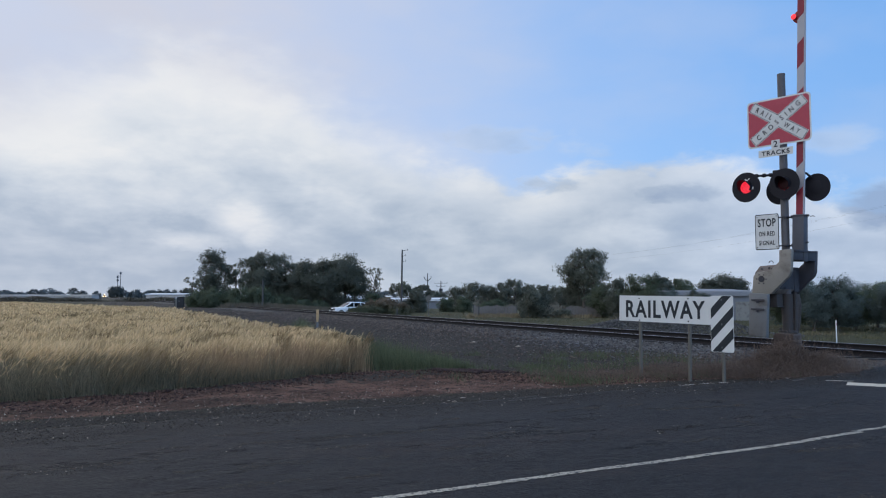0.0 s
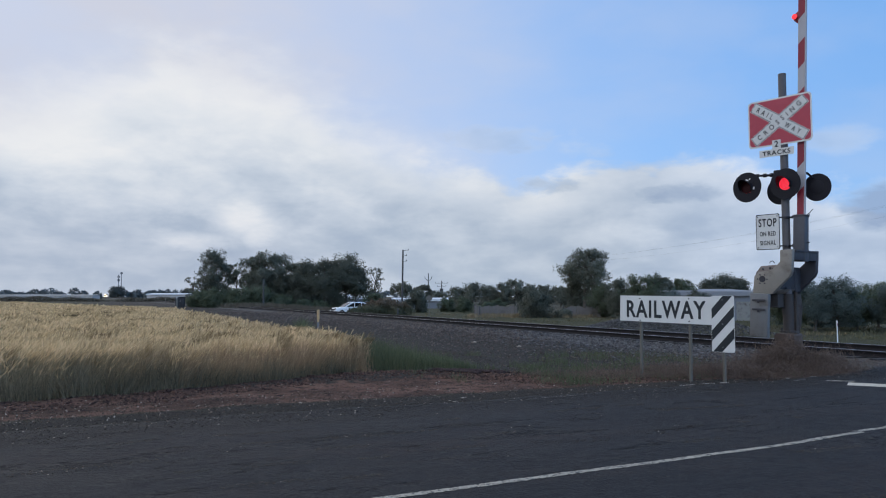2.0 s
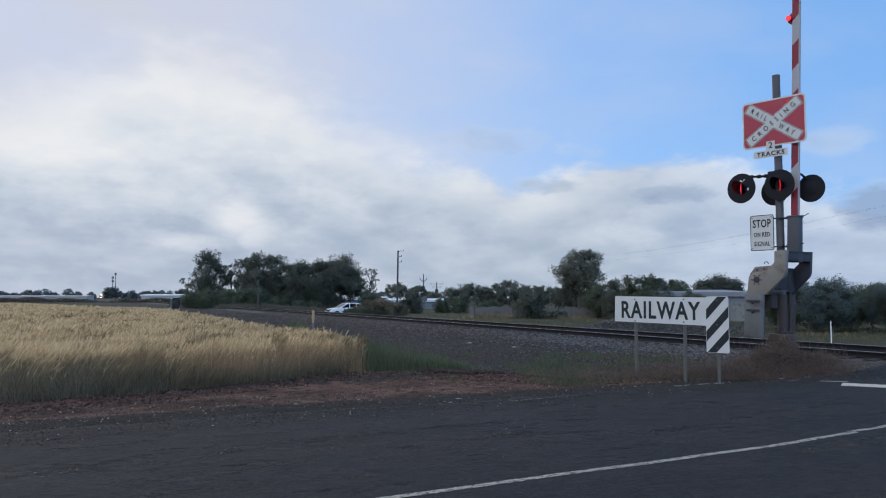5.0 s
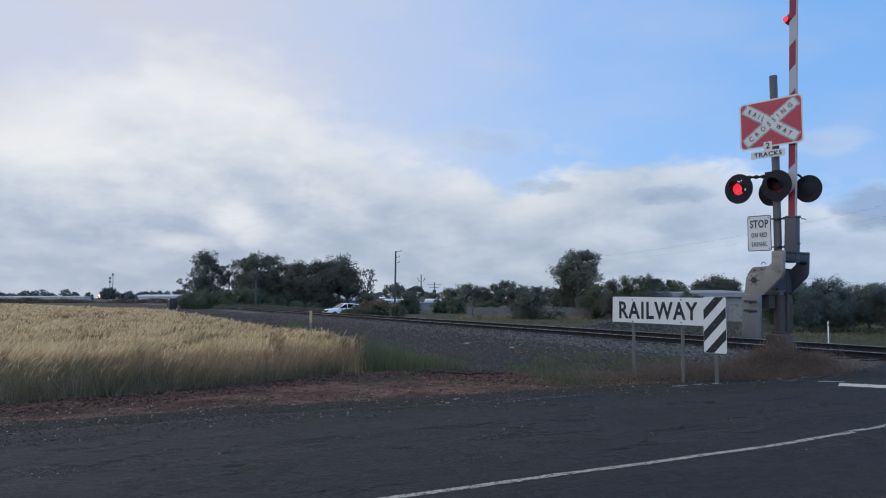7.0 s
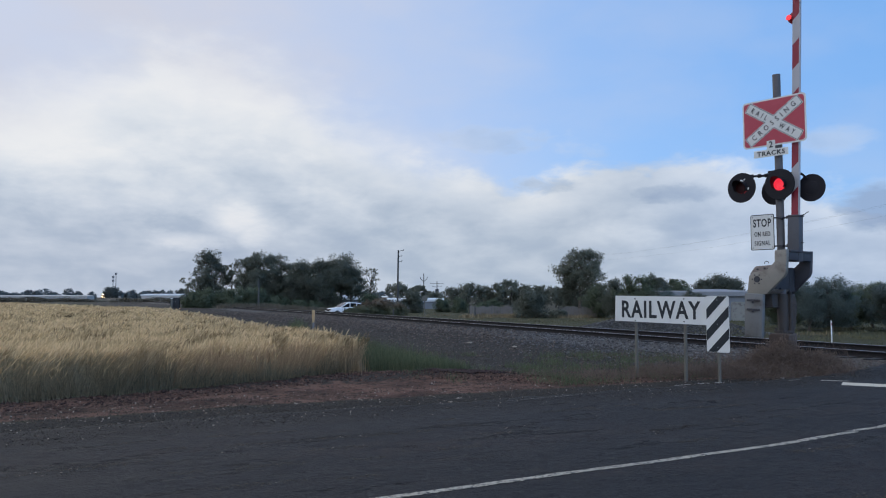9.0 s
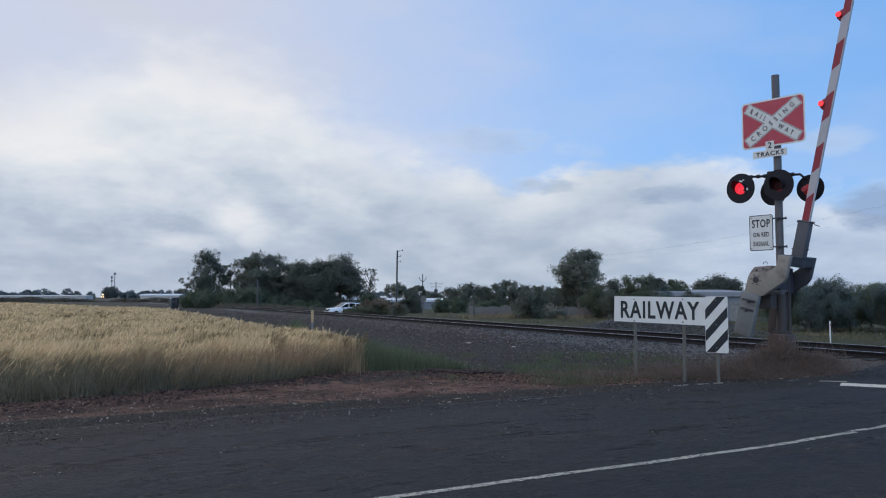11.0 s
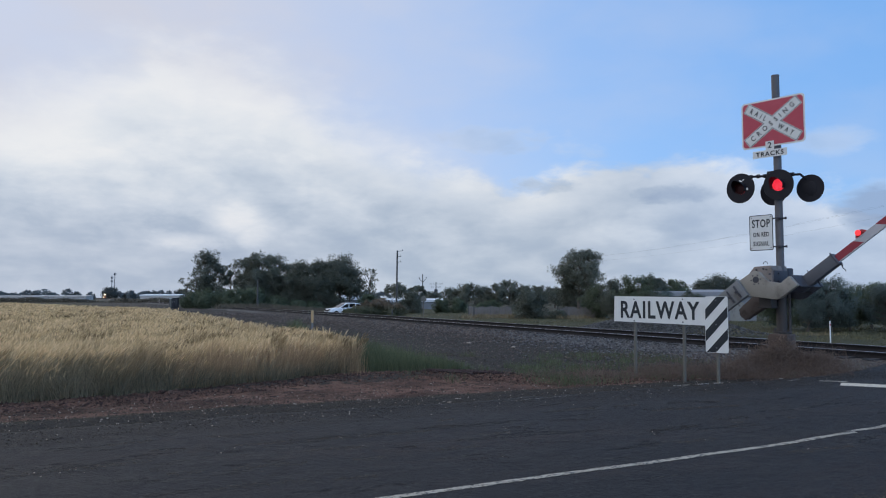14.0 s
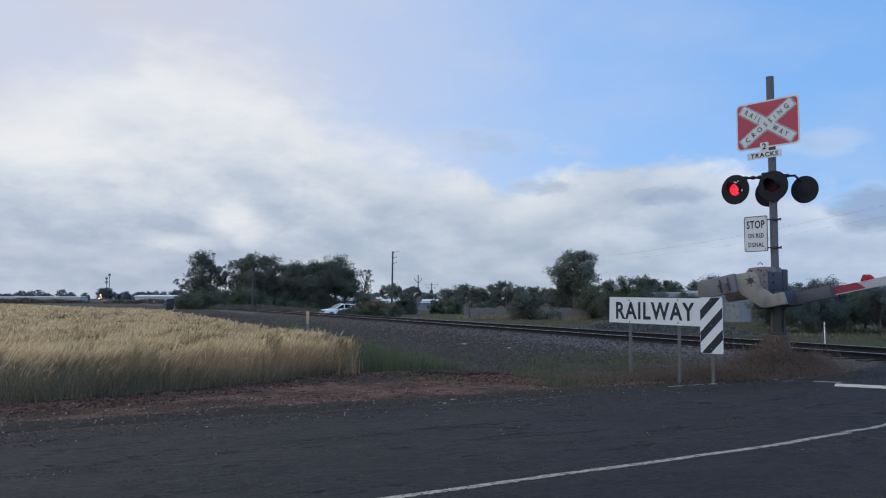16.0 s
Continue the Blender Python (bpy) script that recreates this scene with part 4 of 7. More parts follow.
keep = (rng.uniform(0, 1, len(x)) < np.interp(gap_ + 0.35 * wave(x, y, 1.1, 3.0), [-1.25, -0.6], [0.04, 1])) & (track_side(x, y) < -3)
x, y, gap_ = x[keep], y[keep], gap_[keep]
GRIT = stone_material("road_grit", (0.032, 0.0275, 0.0240), (0.095, 0.077, 0.061), 0.04)
sz = 0.005 + 0.010 * rng.uniform(0, 1, len(x)) ** 2
rocks("road_grit", np.stack([x, y, np.where(gap_ < 0.02, np.maximum(road_z(x, y), land(x, y)), land(x, y)) + sz * 0.35], 1), sz, GRIT, "dark loose grit along the road's crumbling edge", 0.6, "grit")
x = rng.uniform(-9, 4.5, 19000)
y = np.minimum(wheat_front(x), 16.4 - 0.25 * np.clip(x, 0, 9)) - 2.0 * rng.uniform(0, 1, 19000) ** 1.2 + 0.2
keep = (rng.uniform(0, 1, len(x)) < np.interp(wave(x, y, 1.3, 6.0), [-0.3, 0.5], [0.25, 1])) & (road_gap(x, y) > 0.9)
x, y = x[keep], y[keep]
CLOD = stone_material("soil_clod", (0.036, 0.018, 0.014), (0.22, 0.125, 0.088))
sz = 0.009 + 0.028 * rng.uniform(0, 1, len(x)) ** 2.4
cx_, cy_ = rng.normal(0.55, 0.34, 900), rng.normal(15.75, 0.16, 900)
rocks("clod_heap", np.stack([cx_, cy_, land(cx_, cy_) + 0.03], 1), 0.02 + 0.035 * rng.uniform(0, 1, 900) ** 2, stone_material("dark_clod", (0.030, 0.017, 0.016), (0.070, 0.042, 0.036)), "small heap of dark turned earth", 0.7, "soil heap")
rocks("soil_clods", np.stack([x, y, land(x, y) + sz * 0.2], 1), sz, CLOD, "red-brown clods of tilled earth", 0.8, "soil clods")


t_ = rng.uniform(0, 1, 260)
cx_ = np.where(t_ < 0.7, 4.15 + 1.25 * t_ / 0.7, 6.4 + 0.7 * (t_ - 0.7) / 0.3)
keep = wave(cx_, cx_ * 0, 5.0, 2.0) > -0.1
cx_ = cx_[keep]
cy_ = along(ROAD_FAR, cx_) - 0.02 + rng.normal(0, 0.03, len(cx_))
rocks("paint_chips", np.stack([cx_, cy_, np.maximum(road_z(cx_, cy_), land(cx_, cy_)) + 0.004], 1), rng.uniform(0.006, 0.016, len(cx_)), stone_material("white_chip", (0.30, 0.28, 0.25), (0.55, 0.52, 0.47)), "pale chips of old line paint along the road's edge", 0.4, "paint chips")
for sx, sy, r_ in ((1.05, 26.4, 0.09), (0.18, 11.95, 0.035), (0.30, 12.25, 0.03), (2.4, 24.6, 0.08)):
    st = rocks("pale_stone", np.array([[sx, sy, float(land(sx, sy)) + r_ * 0.3]]), np.array([r_]), stone_material("pale_stone", (0.40, 0.34, 0.28), (0.48, 0.41, 0.33)), "single pale stone lying on dark gravel", 0.5, "stone")
    st["kind"] = "thing"


# ---- crops and grass ----
def blades(name, x, y, z, height, width, mat, label, category, lean=0.25, bend=0.3, ears=0.0, seed=1, wind=(0.0, 0.0), sway=0.0):
    """Thin upright leaves in one mesh, each of three joints; ears: share of the height that swells to an ear."""
    r = np.random.default_rng(seed)
    n = len(x)
    a = r.uniform(0, 2 * np.pi, n)
    l = r.normal(0, lean, n)
    d = np.stack([np.cos(a), np.sin(a)], 1)
    turn = r.uniform(0, np.pi, n)
    side = np.stack([np.cos(turn), np.sin(turn)], 1)
    h, w = np.asarray(height), np.asarray(width)
    # neighbours lean together
    sway_x = sway * (wave(x, y, 0.8, 1.0) + 0.7 * wave(x, y, 2.1, 4.0))
    sway_y = sway * (wave(x, y, 0.9, 7.0) + 0.7 * wave(x, y, 2.3, 2.0))
    nod = r.uniform(0, 1.6, n)
    if ears:
        steps = [(0.0, 0.45, 0), (1 - ears * 1.3, 0.45, 0.5), (1 - ears * 0.6, 1.6, 0.76), (1.0, 0.25, 1.0)]
    else:
        steps = [(0.0, 1.0, 0), (0.45, 0.8, 0.2), (0.8, 0.45, 0.62), (1.0, 0.05, 1.0)]
    rows = []
    for frac, wid, off in steps:
        cx = x + h * (d[:, 0] * l * off + bend * wind[0] * off + sway_x * off)
        cy = y + h * (d[:, 1] * l * off + bend * wind[1] * off + sway_y * off)
        cz = z + h * (frac * (1 - 0.25 * np.abs(l) * off) - nod * (0.10 if frac == 1.0 and ears else 0.0))
        for e in (-0.5, 0.5):
            rows.append(np.stack([cx + side[:, 0] * w * wid * e, cy + side[:, 1] * w * wid * e, cz], 1))
    v = np.stack(rows, 1)
    k = len(steps)
    quad = np.array([(2 * j, 2 * j + 1, 2 * j + 3, 2 * j + 2) for j in range(k - 1)])
    f = (np.arange(n) * 2 * k)[:, None, None] + quad[None]
    return tagged(new(name, raw(name, v.reshape(-1, 3), f.reshape(-1, 4), mat)), label, category, "", "stuff")


def wheat_stand(x, y, z, h, w, lean_x, lean_y, seed):
    """Straight stalks with ears that nod over, in one mesh."""
    r = np.random.default_rng(seed)
    n = len(x)
    turn = r.uniform(0, np.pi, n)
    side = np.stack([np.cos(turn), np.sin(turn), np.zeros(n)], 1)
    lx, ly = lean_x + r.normal(0, 0.10, n), lean_y + r.normal(0, 0.10, n)
    nod = r.normal(-0.2, 0.95, n)
    reach = np.maximum(0.075 * r.uniform(0.3, 1.3, n), 0.55 * w)
    tip = r.uniform(-0.02, 0.075, n)
    rows = []
    for frac, wid, out, rise in ((0.0, 0.40, 0.0, 0.0), (0.86, 0.42, 0.0, 0.0), (0.95, 1.75, 0.40, 0.3), (0.97, 0.5, 1.15, 1.0)):
        cx = x + h * lx * frac ** 1.5 + np.cos(nod) * reach * out
        cy = y + h * ly * frac ** 1.5 + np.sin(nod) * reach * out
        cz = z + h * frac + tip * rise
        c = np.stack([cx, cy, cz], 1)
        for e in (-0.5, 0.5):
            rows.append(c + side * (w * wid * e)[:, None])
    v = np.stack(rows, 1)
    quad = np.array([(2 * j, 2 * j + 1, 2 * j + 3, 2 * j + 2) for j in range(3)])
    f = (np.arange(n) * 8)[:, None, None] + quad[None]
    me = raw("wheat_stalks", v.reshape(-1, 3), f.reshape(-1, 4), STRAW)
    ear = np.tile(np.array([0, 0, 0.35, 0.35, 1, 1, 1, 1], np.float32), n)
    me.attributes.new("ear", "FLOAT", "POINT").data.foreach_set("value", ear)
    return tagged(new("wheat_stalks", me), "ripe golden wheat with pale nodding ears", "wheat", "", "stuff")


def build_wheat():
    r = np.random.default_rng(3)
    X, Y = [], []
    # denser near the front edge, thinning with distance
    for y0, y1, per in ((9, 11, 60), (11, 12, 560), (12, 14, 740), (14, 16, 640), (16, 19, 460), (19, 24, 220), (24, 32, 92), (32, 45, 48), (45, 70, 20), (70, 130, 5)):
        x0 = -0.66 * y1 - 1.5
        n = int((0 - x0) * (y1 - y0) * per)
        X.append(r.uniform(x0, 0, n))
        Y.append(r.uniform(y0, y1, n))
    # thick stand at the corner of the field
    Y.append(r.uniform(15.2, 21.0, 5200))
    X.append(wheat_right(Y[-1]) - 1.0 * r.uniform(0, 1, 5200) ** 1.4)
    x, y = np.concatenate(X), np.concatenate(Y)
    # the front rows stand in tufts, some further out than others
    tuft = np.modf(np.abs(np.sin(np.floor((x + 0.35 * y) / 0.24) * 91.17) * 43758.5453))[0]
    ragged = 0.10 * wave(x, y, 2.0, 1.0) + 0.04 * r.normal(0, 1, len(x)) + 0.34 * (tuft - 0.4) ** 2 * np.sign(tuft - 0.4) * 2.2
    keep = (y > wheat_front(x) + ragged) & (x < wheat_right(y) + ragged) & (y < wheat_back(x))
    x, y = x[keep], y[keep]
    # stalks stand in bundles
    q = (x * 0.86 + y * 0.5) / 0.21 + 0.8 * wave(x, y, 1.4, 2.0)
    x = x + 0.034 * np.sin(2 * np.pi * q) * 0.86
    y = y + 0.034 * np.sin(2 * np.pi * q) * 0.5
    clump = wave(x, y, 0.9, 5.0) * 0.4 + wave(x, y, 2.7, 1.5) * 0.6
    edge = np.clip((y - wheat_front(x)) / 0.5, 0, 1)
    h = (0.70 + 0.085 * clump + np.interp(y, [16, 30], [0.05, 0.035]) * r.normal(0, 1, len(x))) * (0.93 + 0.07 * edge)
    h = h * np.where((edge < 1) & (r.uniform(0, 1, len(x)) < 0.55 * (1 - edge) + 0.15), r.uniform(0.55, 1.0, len(x)), 1.0)
    w = np.interp(y, [10, 16, 24, 45, 120], [0.009, 0.011, 0.018, 0.038, 0.14])
    inside = y - wheat_front(x)
    sway = 0.42 * np.clip((-4.0 - x) / 3.0, 0.10, 1) * np.interp(inside, [0.5, 1.6], [1, 0.22])
    lean_x = 0.05 + sway * (0.8 * wave(x, y, 1.1, 1.0) + 0.9 * wave(x, y, 2.6, 4.0) + 0.75)
    lean_y = sway * (0.6 * wave(x, y, 1.2, 7.0) + 0.5 * wave(x, y, 2.9, 2.0))
    # every bundle leans and stands a little by itself
    cell = np.floor(x / 0.15) * 12.9898 + np.floor(y / 0.20) * 78.233
    ra, rb, rc = (np.modf(np.abs(np.sin(cell + k) * 43758.5453))[0] - 0.5 for k in (0.0, 1.7, 3.1))
    loose = np.interp(inside, [0.4, 1.6, 8], [1.0, 0.55, 0.35])
    # wider sheaves that the wind has pushed together
    cell = np.floor((x + 0.25 * np.sin(2.3 * y)) / 0.42) * 37.719 + np.floor((y + 0.3 * np.sin(1.9 * x)) / 0.55) * 9.151
    rd, re_ = (np.modf(np.abs(np.sin(cell + k) * 24634.6345))[0] - 0.5 for k in (0.0, 2.3))
    green = np.clip((-4.2 - x) / 2.0, 0.15, 1)
    lean_x, h = lean_x + 0.75 * rd * loose * green, h * (1 + 0.15 * re_ * loose)
    lean_x, lean_y, h = lean_x + 0.55 * ra * loose, lean_y + 0.45 * rb * loose, h * (1 + 0.16 * rc * loose)
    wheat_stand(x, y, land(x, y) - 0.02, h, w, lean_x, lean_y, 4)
    # leaves and bent straw along the front
    x = r.uniform(-9.5, -1.7, 9000)
    y = wheat_front(x) + r.uniform(-0.10, 0.7, len(x))
    keep = (x < wheat_right(y) - 0.15) & ((x > -5.2) | (r.uniform(0, 1, len(x)) < 0.6))
    x, y = x[keep], y[keep]
    ripe = x + 1.5 * wave(x, y, 1.0, 2.0) > -5.2
    for pick, mt, sd, lean in ((ripe, RIPE_LEAF, 6, 0.22), (~ripe, STRAW_LEAF, 7, 0.6)):
        px_, py_, k = x[pick], y[pick], int(pick.sum())
        blades("wheat_leaves", px_, py_, land(px_, py_) - 0.02, r.uniform(0.25, 0.66, k), r.uniform(0.006, 0.013, k), mt, "loose straw and leaves along the edge of the wheat", "wheat", lean, 0.25, 0, sd, (0.8, 0.1), 0.8 * lean)
    # broken straw and drooping leaves at the foot of the front rows
    x = r.uniform(-9.5, -1.9, 9000)
    y = wheat_front(x) + r.uniform(-0.22, 0.35, len(x))
    blades("fallen_straw", x, y, land(x, y), r.uniform(0.10, 0.42, len(x)) * np.interp(wave(x, y, 2.0, 3.0), [-0.5, 0.5], [0.6, 1.4]), r.uniform(0.005, 0.012, len(x)), STRAW_LEAF, "bent and broken straw at the foot of the wheat", "straw", 0.95, 0.3, 0, 9, (0.8, -0.3), 0.4)
    x = wheat_right(np.linspace(16, 60, 7000)) + r.uniform(-0.7, -0.05, 7000)
    y = np.linspace(16, 60, 7000) + r.normal(0, 0.1, 7000)
    blades("wheat_leaves", x, y, land(x, y) - 0.02, r.uniform(0.25, 0.66, len(x)), np.interp(y, [16, 60], [0.007, 0.03]), RIPE_LEAF, "loose straw and leaves along the edge of the wheat", "wheat", 0.3, 0.10, 0, 8, (0.8, 0.1), 0.1)
    # added sheet below the tips that fills the gaps, darker than the heads
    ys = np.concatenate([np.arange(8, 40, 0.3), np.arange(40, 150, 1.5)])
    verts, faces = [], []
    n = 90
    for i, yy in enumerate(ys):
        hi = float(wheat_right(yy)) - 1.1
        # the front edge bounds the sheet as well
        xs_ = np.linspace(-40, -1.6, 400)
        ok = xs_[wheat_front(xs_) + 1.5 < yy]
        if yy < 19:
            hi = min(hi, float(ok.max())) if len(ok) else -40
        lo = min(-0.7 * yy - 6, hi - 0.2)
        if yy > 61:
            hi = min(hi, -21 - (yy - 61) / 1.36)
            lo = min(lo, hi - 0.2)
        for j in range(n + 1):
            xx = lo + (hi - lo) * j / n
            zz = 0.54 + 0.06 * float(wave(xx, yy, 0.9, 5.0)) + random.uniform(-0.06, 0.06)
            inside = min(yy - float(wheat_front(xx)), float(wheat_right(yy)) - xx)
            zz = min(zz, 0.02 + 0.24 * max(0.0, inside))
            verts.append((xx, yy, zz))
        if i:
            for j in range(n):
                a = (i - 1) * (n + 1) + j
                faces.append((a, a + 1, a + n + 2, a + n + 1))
    tagged(new("wheat_field", raw("wheat_field", verts, faces, CANOPY)), "brown-gold sheet filling the gaps below the ears of ripe wheat", "wheat field", "", "stuff")


build_wheat()


def tufts(n, x0, x1, y0, y1, per, spread_, test):
    """Places of grass gathered in tufts."""
    cx, cy = rng.uniform(x0, x1, n), rng.uniform(y0, y1, n)
    x = np.repeat(cx, per) + rng.normal(0, spread_, n * per)
    y = np.repeat(cy, per) + rng.normal(0, spread_, n * per)
    keep = test(x, y)
    return x[keep], y[keep]


# fresh grass at the end of the crop, running along the track
x, y = tufts(1000, -5, 2.2, 16.4, 30, 60, 0.17, lambda x, y: (x > wheat_right(y) - 0.1) & (x < wheat_right(y) + 2.7 + 0.5 * wave(x, y, 0.8, 2.0)) & (road_gap(x, y) > 2.6))
blades("green_grass", x, y, land(x, y) - 0.01, rng.uniform(0.34, 0.82, len(x)) * np.interp(x - wheat_right(y), [0, 0.8, 1.7, 2.7], [1.05, 1.0, 0.55, 0.22]), rng.uniform(0.006, 0.012, len(x)), GREEN_GRASS, "rank green grass beside the wheat", "grass", 0.6, 0.1, 0, 11, (0, 0), 0.2)
x, y = tufts(260, -1.0, 6.0, 14.2, 21.0, 30, 0.10, lambda x, y: (road_gap(x, y) > 1.1) & (track_side(x, y) < -4.0) & (wave(x, y, 0.9, 2.2) > np.interp(x, [0.8, 2.6], [0.55, -0.2])))
blades("green_tufts", x, y, land(x, y) - 0.01, rng.uniform(0.06, 0.22, len(x)), rng.uniform(0.005, 0.011, len(x)), GREEN_GRASS, "low green tufts on the verge", "grass", 0.5, 0.1, 0, 12)
x, y = tufts(520, -0.8, 6.6, 15.4, 23.0, 26, 0.22, lambda x, y: (road_gap(x, y) > 1.7) & (track_side(x, y) < -3.6) & (x > wheat_right(y) + 0.2) & (wave(x, y, 0.55, 1.2) + 0.5 * wave(x, y, 1.6, 3.2) > np.interp(x - 0.35 * (y - 16), [0.6, 2.4], [0.75, 0.0])))
half = rng.uniform(0, 1, len(x)) < 0.55
for pick, mt, nm, sd in ((half, GREEN_GRASS, "mixed green grass on the verge before the ballast", 19), (~half, DRY_GRASS, "mixed dry grass on the verge before the ballast", 20)):
    blades("verge_grass", x[pick], y[pick], land(x[pick], y[pick]) - 0.01, 0.03 + 0.12 * rng.uniform(0, 1, int(pick.sum())) ** 1.6, rng.uniform(0.005, 0.011, int(pick.sum())), mt, nm, "grass", 0.6, 0.1, 0, sd)


def tangle(name, mounds, n, mat, label, seed, thick=(0.004, 0.009)):
    """Dry weeds grown through one another: bent twigs and shreds of leaf within low mounds (x, y, rx, ry, height)."""
    r = np.random.default_rng(seed)
    m = np.array(mounds)
    area = m[:, 2] * m[:, 3] * (0.3 + m[:, 4])
    k = r.choice(len(m), n, p=area / area.sum())
    a, q = r.uniform(0, 2 * np.pi, n), np.sqrt(r.uniform(0, 1, n))
    x, y = m[k, 0] + m[k, 2] * q * np.cos(a), m[k, 1] + m[k, 3] * q * np.sin(a)
    top = m[k, 4] * np.sqrt(np.clip(1.03 - q ** 2, 0, 1)) * (0.75 + 0.35 * wave(x, y, 2.3, seed))
    z = land(x, y) + top * r.uniform(0, 1, n) ** 0.8
    p = np.stack([x, y, z], 1)
    d = r.normal(0, 1, (n, 3)) * np.array([1, 1, 0.75]) + np.array([0, 0, 0.35])
    d /= np.linalg.norm(d, axis=1)[:, None]
    bend = 0.45 * r.normal(0, 1, (n, 3))
    ln = r.uniform(0.05, 0.24, n)[:, None]
    u = np.cross(d, r.normal(0, 1, (n, 3)))
    u /= np.linalg.norm(u, axis=1)[:, None] + 1e-6
    w = r.uniform(thick[0], thick[1], n)[:, None]
    knee = p + d * ln * 0.5
    tip = knee + (d + bend) * ln * 0.5
    v = np.stack([p - u * w * 0.5, p + u * w * 0.5, knee - u * w * 0.45, knee + u * w * 0.45, tip - u * w * 0.15, tip + u * w * 0.15], 1)
    f = (np.arange(n) * 6)[:, None, None] + np.array([(0, 1, 3, 2), (2, 3, 5, 4)])[None]
    return tagged(new(name, raw(name, v.reshape(-1, 3), f.reshape(-1, 4), mat)), label, "weeds", "", "stuff")


tangle("dry_brush", [(7.55, 16.52, 0.6, 0.34, 0.90), (7.5, 16.5, 0.45, 0.3, 0.95), (7.15, 16.15, 0.8, 0.55, 0.66), (7.85, 16.3, 0.62, 0.5, 0.60), (6.5, 15.9, 0.7, 0.5, 0.46), (7.3, 15.7, 1.1, 0.5, 0.36), (5.8, 15.6, 0.8, 0.6, 0.30)], 30000, DRY_WEED, "tangled dry reddish-brown weeds round the signal's foot", 13)
tangle("low_weeds", [(5.1, 15.2, 0.8, 0.5, 0.20), (4.3, 15.1, 0.6, 0.5, 0.22), (6.2, 14.95, 0.9, 0.35, 0.16), (3.4, 15.4, 0.7, 0.6, 0.14), (7.4, 15.1, 1.1, 0.35, 0.18), (2.4, 15.3, 0.7, 0.4, 0.09), (4.9, 16.2, 1.0, 0.6, 0.24)], 6500, DRY_WEED, "low dry weeds and litter along the verge", 14)
x, y = tufts(46, 5.8, 9.6, 15.3, 17.6, 12, 0.24, lambda x, y: (road_gap(x, y) > 0.4) & (np.hypot((x - 7.7) / 2.0, (y - 16.4) / 1.1) < 1.0))
blades("dry_sprigs", x, y, land(x, y) - 0.01, rng.uniform(0.3, 0.85, len(x)), rng.uniform(0.005, 0.010, len(x)), DRY_WEED, "tall dry brown weed stems round the signal's foot", "weeds", 0.9, 0.1, 0, 17, (0, 0), 0.35)
x, y = tufts(330, 1.8, 6.6, 13.7, 17.4, 26, 0.16, lambda x, y: (road_gap(x, y) > 0.9) & (wave(x, y, 1.1, 5.2) > -0.25))
blades("green_tufts", x, y, land(x, y) - 0.01, 0.04 + 0.16 * rng.uniform(0, 1, len(x)) ** 1.6, rng.uniform(0.005, 0.010, len(x)), GREEN_GRASS, "low green tufts under the roadside board", "grass", 0.8, 0.1, 0, 48)
# trodden verge between the road and the rails beside the signal
x, y = rng.uniform(6.6, 13.0, 14000), rng.uniform(13.6, 22.5, 14000)
keep = (road_gap(x, y) > 0.05) & (track_side(x, y) < -0.12) & (wave(x, y, 1.3, 3.0) > -0.6)
x, y = x[keep], y[keep]
bed_z = np.interp(track_side(x, y), [-3.4, -2.4, -0.95], [-0.08, -0.02, 0.0])
rocks("verge_stones", np.stack([x, y, np.maximum(land(x, y), bed_z) + 0.006], 1), 0.012 + 0.026 * rng.uniform(0, 1, len(x)) ** 2, OLD_BALLAST, "dark stones and clods on the verge beside the crossing", 0.6, "stones")
x, y = tufts(120, 6.8, 11.5, 14.4, 20.0, 22, 0.17, lambda x, y: (road_gap(x, y) > 0.25) & (track_side(x, y) < -1.4) & (wave(x, y, 1.6, 6.0) > -0.2))
blades("green_tufts", x, y, land(x, y) - 0.01, 0.04 + 0.13 * rng.uniform(0, 1, len(x)) ** 1.6, rng.uniform(0.006, 0.012, len(x)), GREEN_GRASS, "low green tufts on the verge beside the signal", "grass", 0.9, 0.1, 0, 58)
x, y = tufts(60, 6.6, 10.0, 14.4, 18.0, 22, 0.18, lambda x, y: (road_gap(x, y) > 0.3) & (track_side(x, y) < -1.4) & (wave(x, y, 1.1, 2.0) > 0.0))
blades("dry_sprigs", x, y, land(x, y) - 0.01, rng.uniform(0.10, 0.34, len(x)), rng.uniform(0.005, 0.010, len(x)), DRY_WEED, "low dry brown weeds on the verge beside the signal", "weeds", 1.0, 0.1, 0, 59)
x, y = tufts(5, -5.5, -5.1, 28.2, 29.0, 60, 0.10, lambda x, y: x > -99)
blades("weed", x, y, land(x, y) - 0.01, rng.uniform(0.4, 0.95, len(x)), rng.uniform(0.02, 0.04, len(x)), GREEN_GRASS, "dark green weed at the edge of the wheat", "weed", 0.5, 0.1, 0, 18)
for wx, wy, nn in ((-17.4, 36.0, 9), (-17.9, 39.0, 3), (-17.5, 40.5, 3), (-18.4, 42.5, 3), (-6.9, 20.4, 3), (-9.4, 22.8, 3), (-14.4, 27.5, 3)):
    x, y = tufts(nn, wx - 0.3, wx + 0.3, wy - 0.5, wy + 0.5, 50, 0.14, lambda x, y: x > -99)
    blades("weed", x, y, land(x, y) - 0.01, rng.uniform(0.6, 0.95, len(x)), rng.uniform(0.015, 0.035, len(x)), DARK_WEED, "dark brown weed standing in the wheat", "weed", 0.25, 0.1, 0, 40 + nn)
x, y = tufts(230, -31.0, -11.5, 107.0, 111.0, 34, 0.4, lambda x, y: x > -99)
